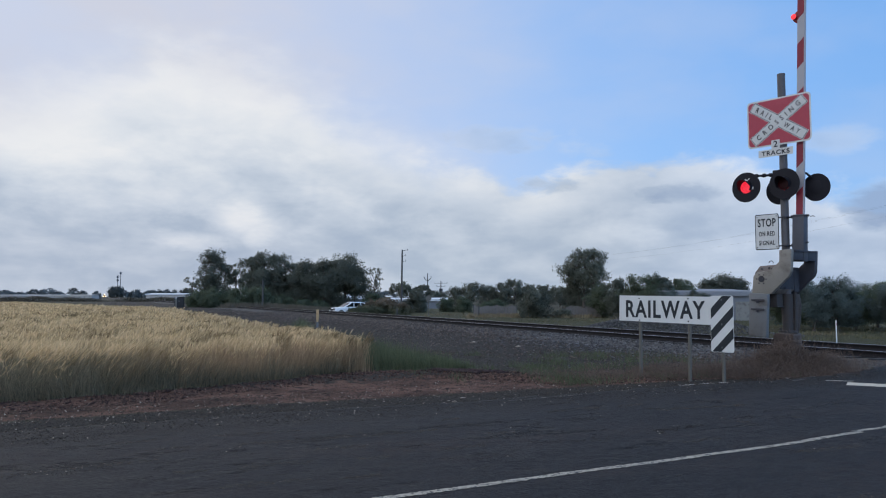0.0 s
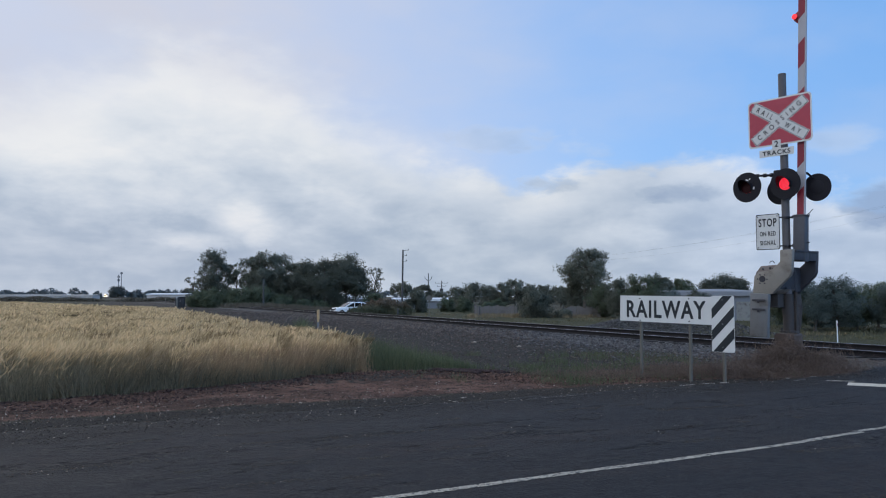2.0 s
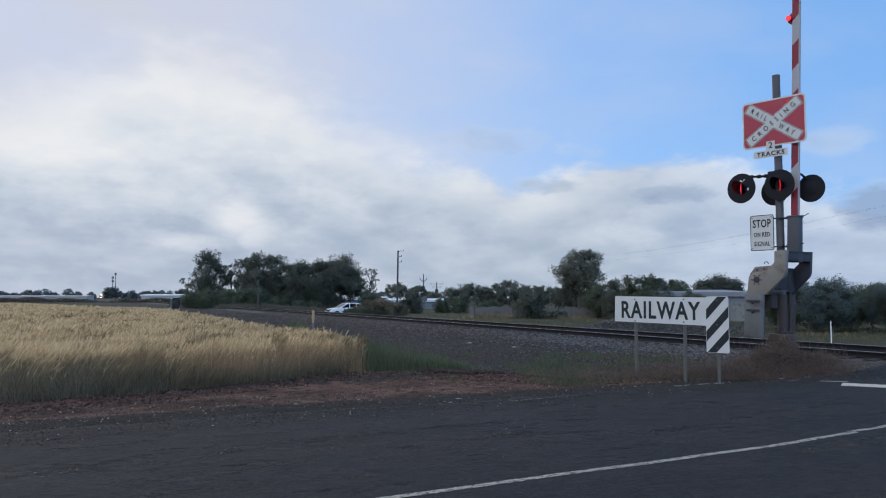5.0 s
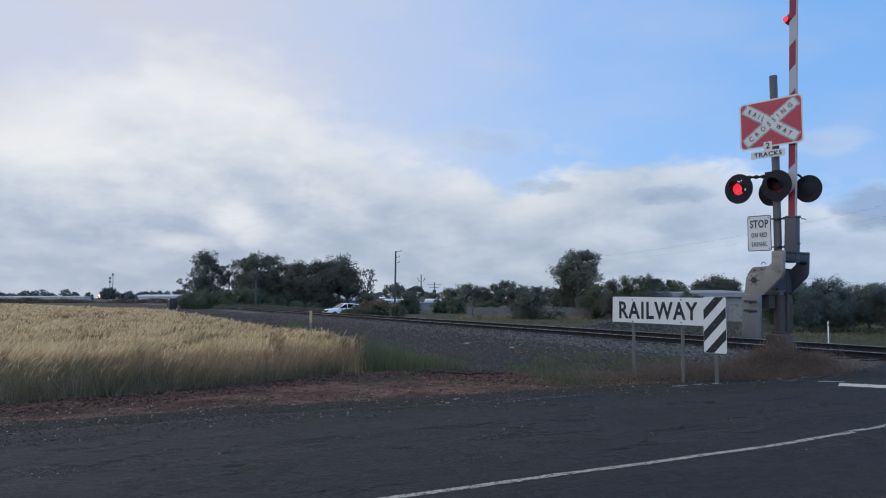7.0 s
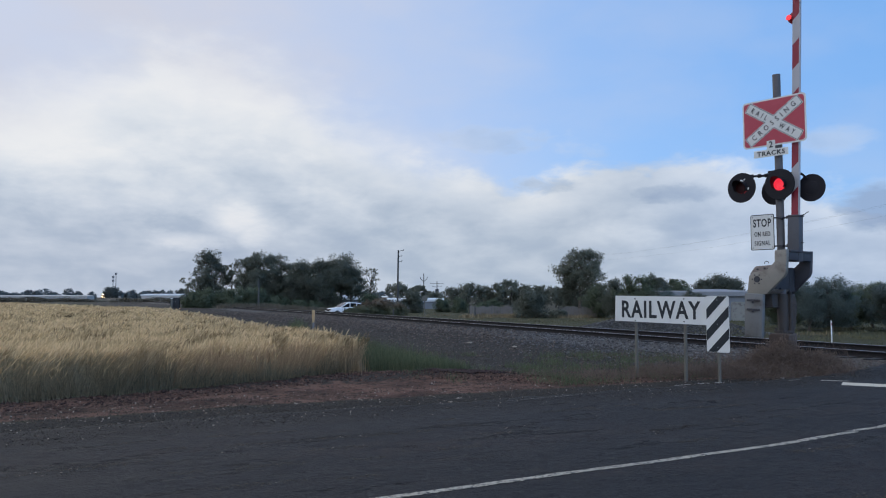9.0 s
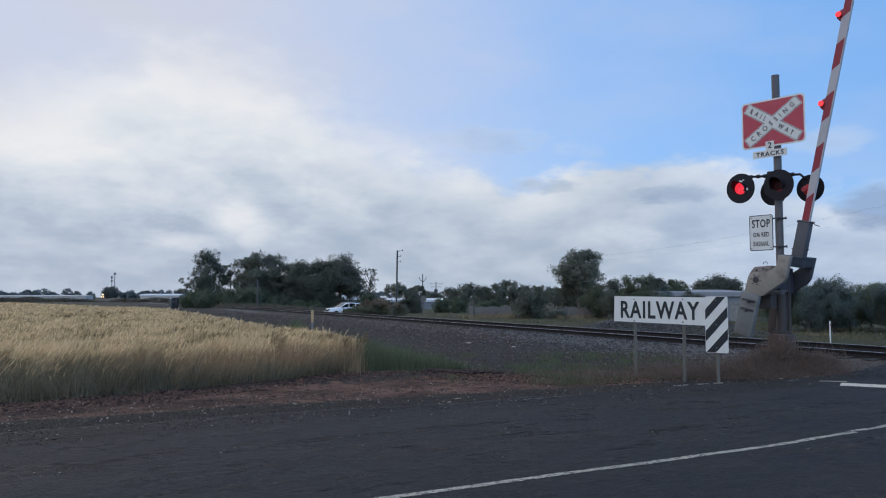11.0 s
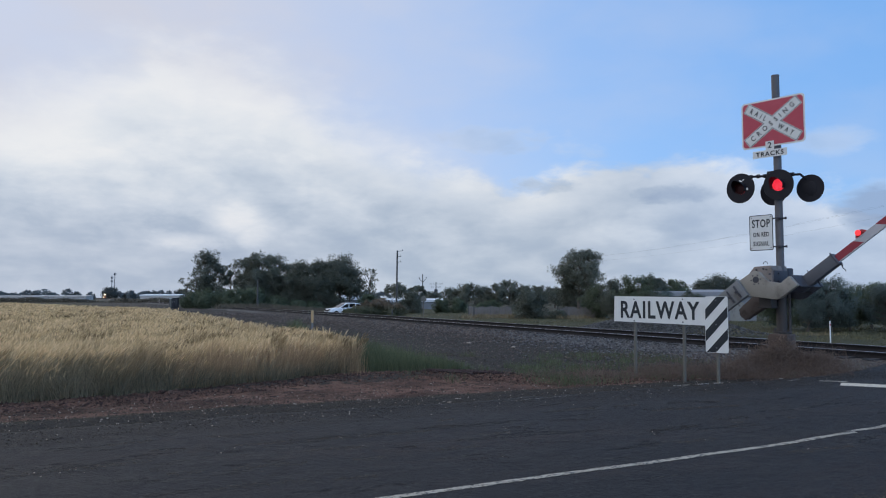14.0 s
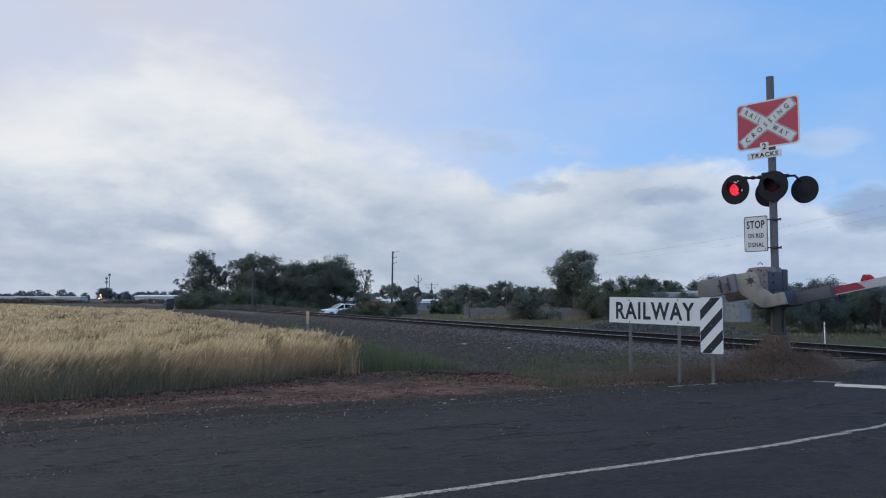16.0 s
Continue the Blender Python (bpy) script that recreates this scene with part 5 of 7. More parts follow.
blades("tree_grass", x, y, land(x, y) - 0.02, rng.uniform(0.35, 0.95, len(x)), rng.uniform(0.05, 0.09, len(x)), plant("pale_dry_grass", (0.15, 0.135, 0.105), (0.24, 0.215, 0.165), None, 0, 1, 0.3), "pale dry grass along the foot of the trees", "grass", 0.5, 0.1, 0, 50)
x, y = tufts(110, 3.0, 18.5, 83.5, 89.6, 40, 0.3, lambda x, y: x > -99)
blades("fence_grass", x, y, land(x, y) - 0.02, rng.uniform(0.2, 0.55, len(x)), rng.uniform(0.03, 0.06, len(x)), plant("fence_straw", (0.20, 0.158, 0.098), (0.36, 0.29, 0.18)), "straw-coloured grass before the paling fence", "grass", 0.5, 0.1, 0, 47)
x, y = tufts(520, -16, 34, 24, 75, 40, 0.5, lambda x, y: (track_side(x, y) > 4.6))
blades("far_grass", x, y, land(x, y) - 0.02, rng.uniform(0.06, 0.24, len(x)), rng.uniform(0.02, 0.05, len(x)), plant("rough_grass", (0.10, 0.105, 0.060), (0.21, 0.19, 0.115)), "rough half-dry grass beyond the railway line", "grass", 0.5, 0.1, 0, 14)
x, y = tufts(110, -20, 24, 44, 100, 36, 0.7, lambda x, y: (track_side(x, y) > 9))
blades("far_dry_grass", x, y, land(x, y) - 0.02, rng.uniform(0.12, 0.32, len(x)), rng.uniform(0.04, 0.08, len(x)), plant("straw_grass", (0.16, 0.138, 0.088), (0.28, 0.236, 0.152)), "straw-coloured grass under the far trees", "grass", 0.5, 0.1, 0, 15)


# ---- crossing signal with boom ----
PIVOT = Vector((-0.24, 0.0, 1.98))
STRIPE = 0.55


def build_lamp(parent, x, y, z, facing, live, rim=0.34, deep=1.0):
    """A flashing lamp: round black target, housing, hood, and a lens that turns in its socket. facing: -1 towards -y."""
    lamp = new("signal_lamp")
    lamp.parent = parent
    lamp.matrix_basis = pose(x, y, z, 0, 0, 0 if facing < 0 else 180)
    bm = bmesh.new()
    n = 40
    ring = [(rim, 0.0), (rim + 0.005, 0.008), (rim, 0.016), (0.142, 0.016), (0.142, 0.0)]
    vs = [[bm.verts.new((r * math.cos(2 * math.pi * i / n), yy, r * math.sin(2 * math.pi * i / n))) for r, yy in ring] for i in range(n)]
    for i in range(n):
        for j in range(5):
            bm.faces.new((vs[i][j], vs[(i + 1) % n][j], vs[(i + 1) % n][(j + 1) % 5], vs[i][(j + 1) % 5]))
    bmesh.ops.recalc_face_normals(bm, faces=bm.faces)
    part("target", bm, BLACK, lamp, "round black target board")
    bm = bmesh.new()
    prof = [(r_, d_ * deep) for r_, d_ in ((0.142, 0.0), (0.145, 0.02), (0.155, 0.05), (0.15, 0.12), (0.10, 0.165), (0.0, 0.17))]
    vs = [[bm.verts.new((r * math.cos(2 * math.pi * i / 28), yy, r * math.sin(2 * math.pi * i / 28))) for r, yy in prof[:-1]] for i in range(28)]
    tip = bm.verts.new((0, 0.17 * deep, 0))
    for i in range(28):
        k = (i + 1) % 28
        for j in range(4):
            bm.faces.new((vs[i][j], vs[k][j], vs[k][j + 1], vs[i][j + 1]))
        bm.faces.new((vs[i][4], vs[k][4], tip))
    bmesh.ops.recalc_face_normals(bm, faces=bm.faces)
    part("housing", bm, BLACK, lamp)
    # hood: open below, longer above
    bm = bmesh.new()
    a0, a1, m = -35, 215, 24
    for rr in (0.146, 0.140):
        prev = None
        for i in range(m + 1):
            a = radians(a0 + (a1 - a0) * i / m)
            reach = 0.10 + 0.16 * max(0.0, math.sin(a))
            p = bm.verts.new((rr * math.cos(a), 0.0, rr * math.sin(a)))
            q = bm.verts.new((rr * 1.03 * math.cos(a), -reach, rr * 1.03 * math.sin(a)))
            if prev:
                bm.faces.new((prev[0], p, q, prev[1]))
            prev = (p, q)
    part("hood", bm, BLACK, lamp)
    # lens: lit side forward, dark side behind, turned about its upright diameter
    bm = bmesh.new()
    for k, (slot, sgn) in enumerate(((0, -1), (1, 1))):
        rows = [[bm.verts.new((r * math.cos(2 * math.pi * i / 24), sgn * d, r * math.sin(2 * math.pi * i / 24))) for i in range(24)] for r, d in ((0.138, 0.004), (0.09, 0.018), (0.03, 0.024))]
        for u, w in zip(rows, rows[1:]):
            for i in range(24):
                bm.faces.new((u[i], u[(i + 1) % 24], w[(i + 1) % 24], w[i])).material_index = slot
        bm.faces.new(rows[-1]).material_index = slot
    bmesh.ops.recalc_face_normals(bm, faces=bm.faces)
    lens = part("lens", bm, [LIT_LENS, DARK_LENS] if live else [DARK_LENS, DARK_LENS], lamp, "red moulded glass lens")
    lens.matrix_basis = pose(0, 0.01, 0)
    return lamp, lens


def build_signal():
    root = thing("crossing_signal", pose(7.61, 17.0, 0.0, 0, 0, -50), "grey railway crossing signal mast with red lamps and a boom barrier", "crossing signal")
    bm = bmesh.new()
    tube(bm, (0, 0, 0.35), (0, 0, 6.58), 0.085, 0.085, 20)
    tube(bm, (0, 0, 6.58), (0, 0, 6.60), 0.09, 0.08, 20)
    part("pole", bm, POLE_STEEL, root, "dull galvanised steel pole")
    bm = bmesh.new()
    box(bm, -0.225, 0.225, -0.225, 0.225, -0.15, 0.80, 0.05)
    for v in bm.verts:
        v.co += Vector((random.uniform(-0.02, 0.02), random.uniform(-0.02, 0.02), random.uniform(-0.02, 0.02)))
    part("footing", bm, CONCRETE, root, "stained concrete footing")
    bm = bmesh.new()
    tube(bm, (0, 0, 0.81), (0, 0, 0.85), 0.20, 0.20, 16)
    tube(bm, (0, 0, 0.83), (0, 0, 1.66), 0.112, 0.112, 16)
    for i in range(6):
        a = i * math.pi / 3
        tube(bm, (0.17 * math.cos(a), 0.17 * math.sin(a), 0.83), (0.17 * math.cos(a), 0.17 * math.sin(a), 0.91), 0.018, 0.018, 6)
    part("base_flange", bm, BASE_STEEL, root)
    bm = bmesh.new()
    tube(bm, (0.15, 0.06, 0.5), (0.15, 0.06, 1.7), 0.035, 0.035, 8)
    part("conduit", bm, BASE_STEEL, root)
    # mechanism case between the two arms
    bm = bmesh.new()
    slab(bm, [(-0.46, 1.72), (-0.46, 2.12), (-0.34, 2.27), (0.04, 2.29), (0.07, 2.2), (0.07, 1.74), (-0.02, 1.66), (-0.40, 1.66)], -0.53, 0.20, 0.02)
    part("mechanism_case", bm, CASE_PAINT, root, "weathered brown-grey boom mechanism case")
    bm = bmesh.new()
    box(bm, -0.34, -0.05, -0.36, 0.10, 1.38, 1.70, 0.025)
    box(bm, -0.36, -0.03, -0.38, 0.12, 1.36, 1.39, 0.006)
    part("lower_case", bm, BASE_STEEL, root, "weathered box below the mechanism case")
    for xx, zz in ((-0.05, 2.20), (0.02, 2.10), (0.02, 1.95), (0.02, 1.82), (-0.12, 2.22), (-0.28, 2.20)):
        bm = bmesh.new()
        tube(bm, (xx, -0.53, zz), (xx, -0.555, zz), 0.022, 0.02, 6)
        part("bolt", bm, DARK_STEEL, root)
    bm = bmesh.new()
    for i in range(12):
        a0, a1 = i * math.pi / 12, (i + 1) * math.pi / 12
        tube(bm, (-0.14 + 0.05 * math.cos(a0), -0.4, 2.33 + 0.05 * math.sin(a0)), (-0.14 + 0.05 * math.cos(a1), -0.4, 2.33 + 0.05 * math.sin(a1)), 0.008, 0.008, 6)
    part("lifting_ring", bm, DARK_STEEL, root)
    bm = bmesh.new()
    for zz in (1.78, 1.95, 2.12):
        tube(bm, (0.07, -0.30, zz), (0.13, -0.30, zz), 0.025, 0.025, 8)
    box(bm, 0.068, 0.09, -0.47, 0.15, 1.76, 2.18, 0.006)
    box(bm, -0.30, 0.08, 0.20, 0.46, 1.70, 2.25, 0.03)
    part("case_cover", bm, DARK_STEEL, root)
    # step brackets up the pole
    for zz in (3.35, 2.72):
        bm = bmesh.new()
        tube(bm, (0.06, 0, zz), (0.165, 0, zz), 0.018, 0.018, 8)
        tube(bm, (0.15, 0, zz - 0.025), (0.15, 0, zz + 0.03), 0.022, 0.022, 8)
        part("bracket", bm, DARK_STEEL, root)

    # crossing board
    bm = bmesh.new()
    slab(bm, rounded(1.455, 1.075, 0.09, 5, -0.035, 5.515), -0.115, -0.11)
    board = part("crossing_board", bm, WHITE_SHEET, root, "red board with a white crossbuck", None, False)
    bm = bmesh.new()
    slab(bm, rounded(1.385, 1.005, 0.075, 5, -0.035, 5.515), -0.119, -0.115)
    part("red_field", bm, RED_SHEET, board, "", None, False)
    for i, sgn in enumerate((1, -1)):
        a = radians(34.5 * sgn)
        for w, l, mat, d in ((0.250, 1.465, WHITE_SHEET, 0.1205), (0.228, 1.44, BLACK_INK, 0.1218), (0.204, 1.416, WHITE_SHEET, 0.1231 + i * 0.0008)):
            pts = [(-l / 2, -w / 2), (l / 2, -w / 2), (l / 2, w / 2), (-l / 2, w / 2)]
            bm = bmesh.new()
            slab(bm, [(-0.035 + u * math.cos(a) - w2 * math.sin(a), 5.52 + u * math.sin(a) + w2 * math.cos(a)) for u, w2 in pts], -d, -0.1185)
            part("crossbuck_bar", bm, mat, board, "", None, False)
    cx, cz = -0.035, 5.52
    for text, sgn, off, wd in (("CROSSING", 1, 0.0, 1.19), ("RAIL", -1, -0.385, 0.43), ("WAY", -1, 0.37, 0.40)):
        a = radians(34.5 * sgn)
        words(text, wd, 0.118, BLACK_INK, board, cx + off * math.cos(a), -0.1285, cz + off * math.sin(a), 34.5 * sgn, "lettering", 0.012, 2.0)
    bm = bmesh.new()
    slab(bm, rounded(0.195, 0.20, 0.01, 2, -0.105, 5.0), -0.131, -0.127)
    plate = part("number_plate", bm, WHITE_SHEET, root, "small white plate with a 2", None, False)
    words("2", 0.09, 0.14, BLACK_INK, plate, -0.105, -0.1325, 5.01, 0, "lettering", 0.02)
    bm = bmesh.new()
    slab(bm, rounded(0.79, 0.165, 0.01, 2, -0.11, 4.82), -0.131, -0.127)
    plate = part("tracks_plate", bm, WHITE_SHEET, root, "white plate lettered TRACKS", None, False)
    words("TRACKS", 0.64, 0.104, BLACK_INK, plate, -0.11, -0.1325, 4.82, 0, "lettering", 0.024, 1.15)
    for zz in (5.8, 5.25, 4.84):
        bm = bmesh.new()
        box(bm, -0.14, 0.14, -0.108, -0.08, zz - 0.02, zz + 0.02)
        part("board_clamp", bm, GALV, root)

    # stop plate
    bm = bmesh.new()
    slab(bm, rounded(0.55, 0.80, 0.04, 4, -0.345, 3.045), -0.152, -0.148)
    stop = part("stop_plate", bm, BLACK_INK, root, "white plate lettered STOP ON RED SIGNAL", None, False)
    bm = bmesh.new()
    slab(bm, rounded(0.515, 0.765, 0.03, 4, -0.345, 3.045), -0.156, -0.152)
    part("white_field", bm, WHITE_SHEET, stop, "", None, False)
    words("STOP", 0.42, 0.185, BLACK_INK, stop, -0.345, -0.158, 3.255, 0, "lettering", 0.022, 1.12)
    words("ON RED", 0.37, 0.105, BLACK_INK, stop, -0.345, -0.158, 3.005, 0, "lettering", 0.02, 1.15)
    words("SIGNAL", 0.37, 0.105, BLACK_INK, stop, -0.345, -0.158, 2.80, 0, "lettering", 0.02, 1.15)
    for zz in (3.35, 2.72):
        bm = bmesh.new()
        box(bm, -0.5, 0.10, -0.146, -0.12, zz - 0.015, zz + 0.015)
        box(bm, 0.03, 0.10, -0.125, 0.02, zz - 0.02, zz + 0.02)
        part("plate_bracket", bm, DARK_STEEL, root)
    for xx in (-0.57, -0.12):
        for zz in (3.39, 2.70):
            bm = bmesh.new()
            tube(bm, (xx, -0.150, zz), (xx, -0.162, zz), 0.012, 0.012, 8)
            part("bolt", bm, DARK_STEEL, stop)

    # cross arm and lamps
    bm = bmesh.new()
    tube(bm, (-0.84, -0.05, 4.37), (0.46, 0.09, 4.30), 0.026, 0.026, 10)
    tube(bm, (0.46, 0.09, 4.30), (0.52, 0.22, 4.20), 0.024, 0.024, 10)
    for xx in (-0.62, -0.45, -0.30, -0.2, 0.30, 0.22):
        yy, zz = -0.05 + (xx + 0.86) * 0.096, 4.37 - (xx + 0.86) * 0.0486
        tube(bm, (xx - 0.03, yy, zz), (xx + 0.03, yy, zz), 0.045, 0.045, 10)
    box(bm, -0.20, 0.12, -0.13, 0.13, 4.20, 4.42, 0.02)
    for xx, yy in ((-0.806, -0.05), (0.078, -0.06), (-0.22, 0.14)):
        tube(bm, (xx, yy, 4.08), (xx, yy, 4.31), 0.022, 0.022, 8)
    part("cross_arm", bm, BLACK, root, "black pipe arm that carries the lamps")
    lamp, left = build_lamp(root, -0.806, -0.17, 4.10, -1, True)
    # glints on the lamp, put in as small white plates on its front
    for cx, cz, wd, ht, sl in ((0.01, 0.165, 0.075, 0.03, 25), (0.165, -0.03, 0.035, 0.06, 10), (-0.185, 0.0, 0.03, 0.04, -20), (0.075, 0.185, 0.025, 0.045, 40)):
        bm = bmesh.new()
        slab(bm, rounded(wd, ht, 0.010, 2), -0.0045, -0.001)
        part("lamp_glint", bm, WHITE_PAINT, lamp, "small white plate painted in as a glint on the lamp", pose(cx, 0.0, cz, 0, sl, 0), False)
    _, right = build_lamp(root, 0.085, -0.17, 4.085, -1, True)
    build_lamp(root, -0.23, 0.26, 4.00, 1, False, 0.31, 0.22)
    build_lamp(root, 0.595, 0.26, 3.99, 1, False, 0.30, 0.22)

    # the boom, upright in its own space, turning about the pivot
    boom = new("boom")
    boom.parent = root
    boom["label"] = "red and white striped boom with counterweights"
    boom.matrix_basis = Matrix.Translation(PIVOT)
    near = [(-0.22, -0.32), (-0.19, 0.06), (-0.10, 0.155), (0.06, 0.17), (0.20, 0.20), (0.385, 0.38), (0.385, 0.63), (0.65, 0.65), (0.64, 0.18), (0.60, 0.08), (0.21, -0.32)]
    for yy, mat, name in ((-0.60, GREY_PAINT, "weathered cream-grey painted arm"), (0.54, DARK_STEEL, "dark steel arm")):
        bm = bmesh.new()
        slab(bm, near, yy - 0.05, yy + 0.07, 0.012)
        part("boom_arm", bm, mat, boom, name)
    bm = bmesh.new()
    tube(bm, (0, -0.66, 0), (0, -0.65, 0), 0.07, 0.07, 20)
    tube(bm, (0, -0.675, 0), (0, -0.65, 0), 0.034, 0.03, 12)
    for i in range(6):
        a = i * math.pi / 3
        tube(bm, (0.105 * math.cos(a), -0.665, 0.105 * math.sin(a)), (0.105 * math.cos(a), -0.645, 0.105 * math.sin(a)), 0.015, 0.015, 6)
    part("pivot_boss", bm, DARK_STEEL, boom, "dark bolted pivot boss")
    bm = bmesh.new()
    tube(bm, (0, -0.55, 0), (0, 0.5, 0), 0.06, 0.06, 16)
    part("shaft", bm, DARK_STEEL, boom)
    bm = bmesh.new()
    slab(bm, [(-0.235, -1.25), (0.165, -1.27), (0.18, -0.32), (-0.235, -0.31)], -0.74, -0.62, 0.018)
    cw = part("counterweight", bm, WEIGHT_PAINT, boom, "grey steel counterweight")
    for zz in (-0.46, -0.66):
        bm = bmesh.new()
        box(bm, -0.17, 0.13, -0.775, -0.755, zz - 0.022, zz + 0.022, 0.006)
        box(bm, -0.05, -0.01, -0.782, -0.755, zz - 0.06, zz - 0.01, 0.004)
        part("slot", bm, DARK_STEEL, cw, "dark slot")
    # stack of cut plates
    for k, (y0, foot) in enumerate(((0.50, -1.30), (0.555, -1.20), (0.61, -1.28), (0.665, -1.12))):
        bm = bmesh.new()
        slab(bm, [(-0.08, foot + 0.06), (0.06, foot), (0.22, foot + 0.04), (0.25, -0.60), (0.20, -0.32), (-0.12, -0.32), (-0.13, -0.6)], y0, y0 + 0.045, 0.008)
        part("counterweight", bm, RUST, boom, "rusty counterweight plate")
    bm = bmesh.new()
    box(bm, 0.39, 0.65, -0.54, 0.50, 0.42, 0.60, 0.012)
    box(bm, 0.36, 0.67, -0.5, 0.46, 0.60, 0.64, 0.006)
    part("cross_beam", bm, DARK_STEEL, boom, "dark steel beam between the arms")
    bm = bmesh.new()
    slab(bm, [(0.40, 0.40), (0.66, 0.40), (0.655, 1.43), (0.405, 1.43)], -0.10, 0.10, 0.01)
    part("boom_sleeve", bm, SLEEVE, boom, "grey steel sleeve")
    bm = bmesh.new()
    box(bm, 0.385, 0.675, -0.108, 0.108, 1.388, 1.412, 0.004)
    part("sleeve_clamp", bm, DARK_STEEL, boom)
    for zz in (1.40, 0.80):
        for x0, dz in ((0.34, -0.02), (0.65, 0.02)):
            bm = bmesh.new()
            tube(bm, (x0, 0, zz + dz), (x0 + 0.07, 0, zz + dz), 0.012, 0.012, 8)
            part("clamp_pin", bm, DARK_STEEL, boom)
    bm = bmesh.new()
    pts = [(0.0, 0.0), (0.05, 0.012), (0.10, 0.0), (0.15, 0.018), (0.19, 0.012)]
    for p, q in zip(pts, pts[1:]):
        tube(bm, (p[0], 0.0, p[1]), (q[0], 0.0, q[1]), 0.009, 0.007, 6)
    tail = part("cable_tail", bm, BLACK, boom, "loose end of black cable", pose(0.655, 0.0, 1.40))
    z0, k = 1.38, 0
    x0, x1 = 0.452, 0.603
    while z0 < 6.4:
        z1 = min(1.43 + STRIPE * (k + 1), 6.45)
        bm = bmesh.new()
        lean = 0.075
        lo = (z0 - lean, z0 + lean) if k else (z0, z0)
        hi = (z1 - lean, z1 + lean) if z1 < 6.45 else (z1, z1)
        slab(bm, [(x0, lo[0]), (x1, lo[1]), (x1, hi[1]), (x0, hi[0])], -0.03, 0.03, 0.004)
        part("stripe", bm, (BOOM_RED, BOOM_WHITE)[k % 2], boom, ("faded red stripe", "white stripe")[k % 2], None, False)
        z0, k = z1 - 0.0005, k + 1
    bm = bmesh.new()
    box(bm, x1 + 0.0005, x1 + 0.019, -0.032, 0.032, 1.40, 6.46)
    part("edge_strip", bm, BOOM_WHITE, boom, "pale grey edge strip", None, False)
    lens = []
    for zz in (2.10, 3.95, 5.83):
        bm = bmesh.new()
        slab(bm, [(0.455, zz - 0.13), (0.455, zz + 0.13), (0.42, zz + 0.13), (0.345, zz + 0.07), (0.33, zz), (0.345, zz - 0.07), (0.42, zz - 0.13)], 0.0, 0.07, 0.012)
        part("boom_lamp", bm, BOOM_OFF, boom, "red plastic boom lamp")
        bm = bmesh.new()
        tube(bm, (0, -0.022, 0), (0, -0.012, 0), 0.055, 0.062, 18)
        tube(bm, (0, -0.012, 0), (0, 0.0, 0), 0.062, 0.062, 18)
        for f in bm.faces:
            f.material_index = 0 if f.calc_center_median().y < -0.011 else 1
        tube(bm, (0, 0.001, 0), (0, 0.014, 0), 0.062, 0.055, 18)
        for f in bm.faces:
            f.material_index = 0 if f.calc_center_median().y < -0.011 else 1
        o = part("boom_lens", bm, [BOOM_LIT, BOOM_OFF], boom, "small round red lens")
        o.matrix_basis = pose(0.395, -0.075, zz)
        lens.append(o)
        bm = bmesh.new()
        tube(bm, (0.395, -0.01, zz - 0.03), (0.395, 0.0, zz - 0.03), 0.03, 0.03, 10)
        part("lens_mount", bm, BOOM_OFF, boom)
    return root, boom, left, right, lens, tail


SIGNAL, BOOM, LENS_LEFT, LENS_RIGHT, BOOM_LENS, TAIL = build_signal()


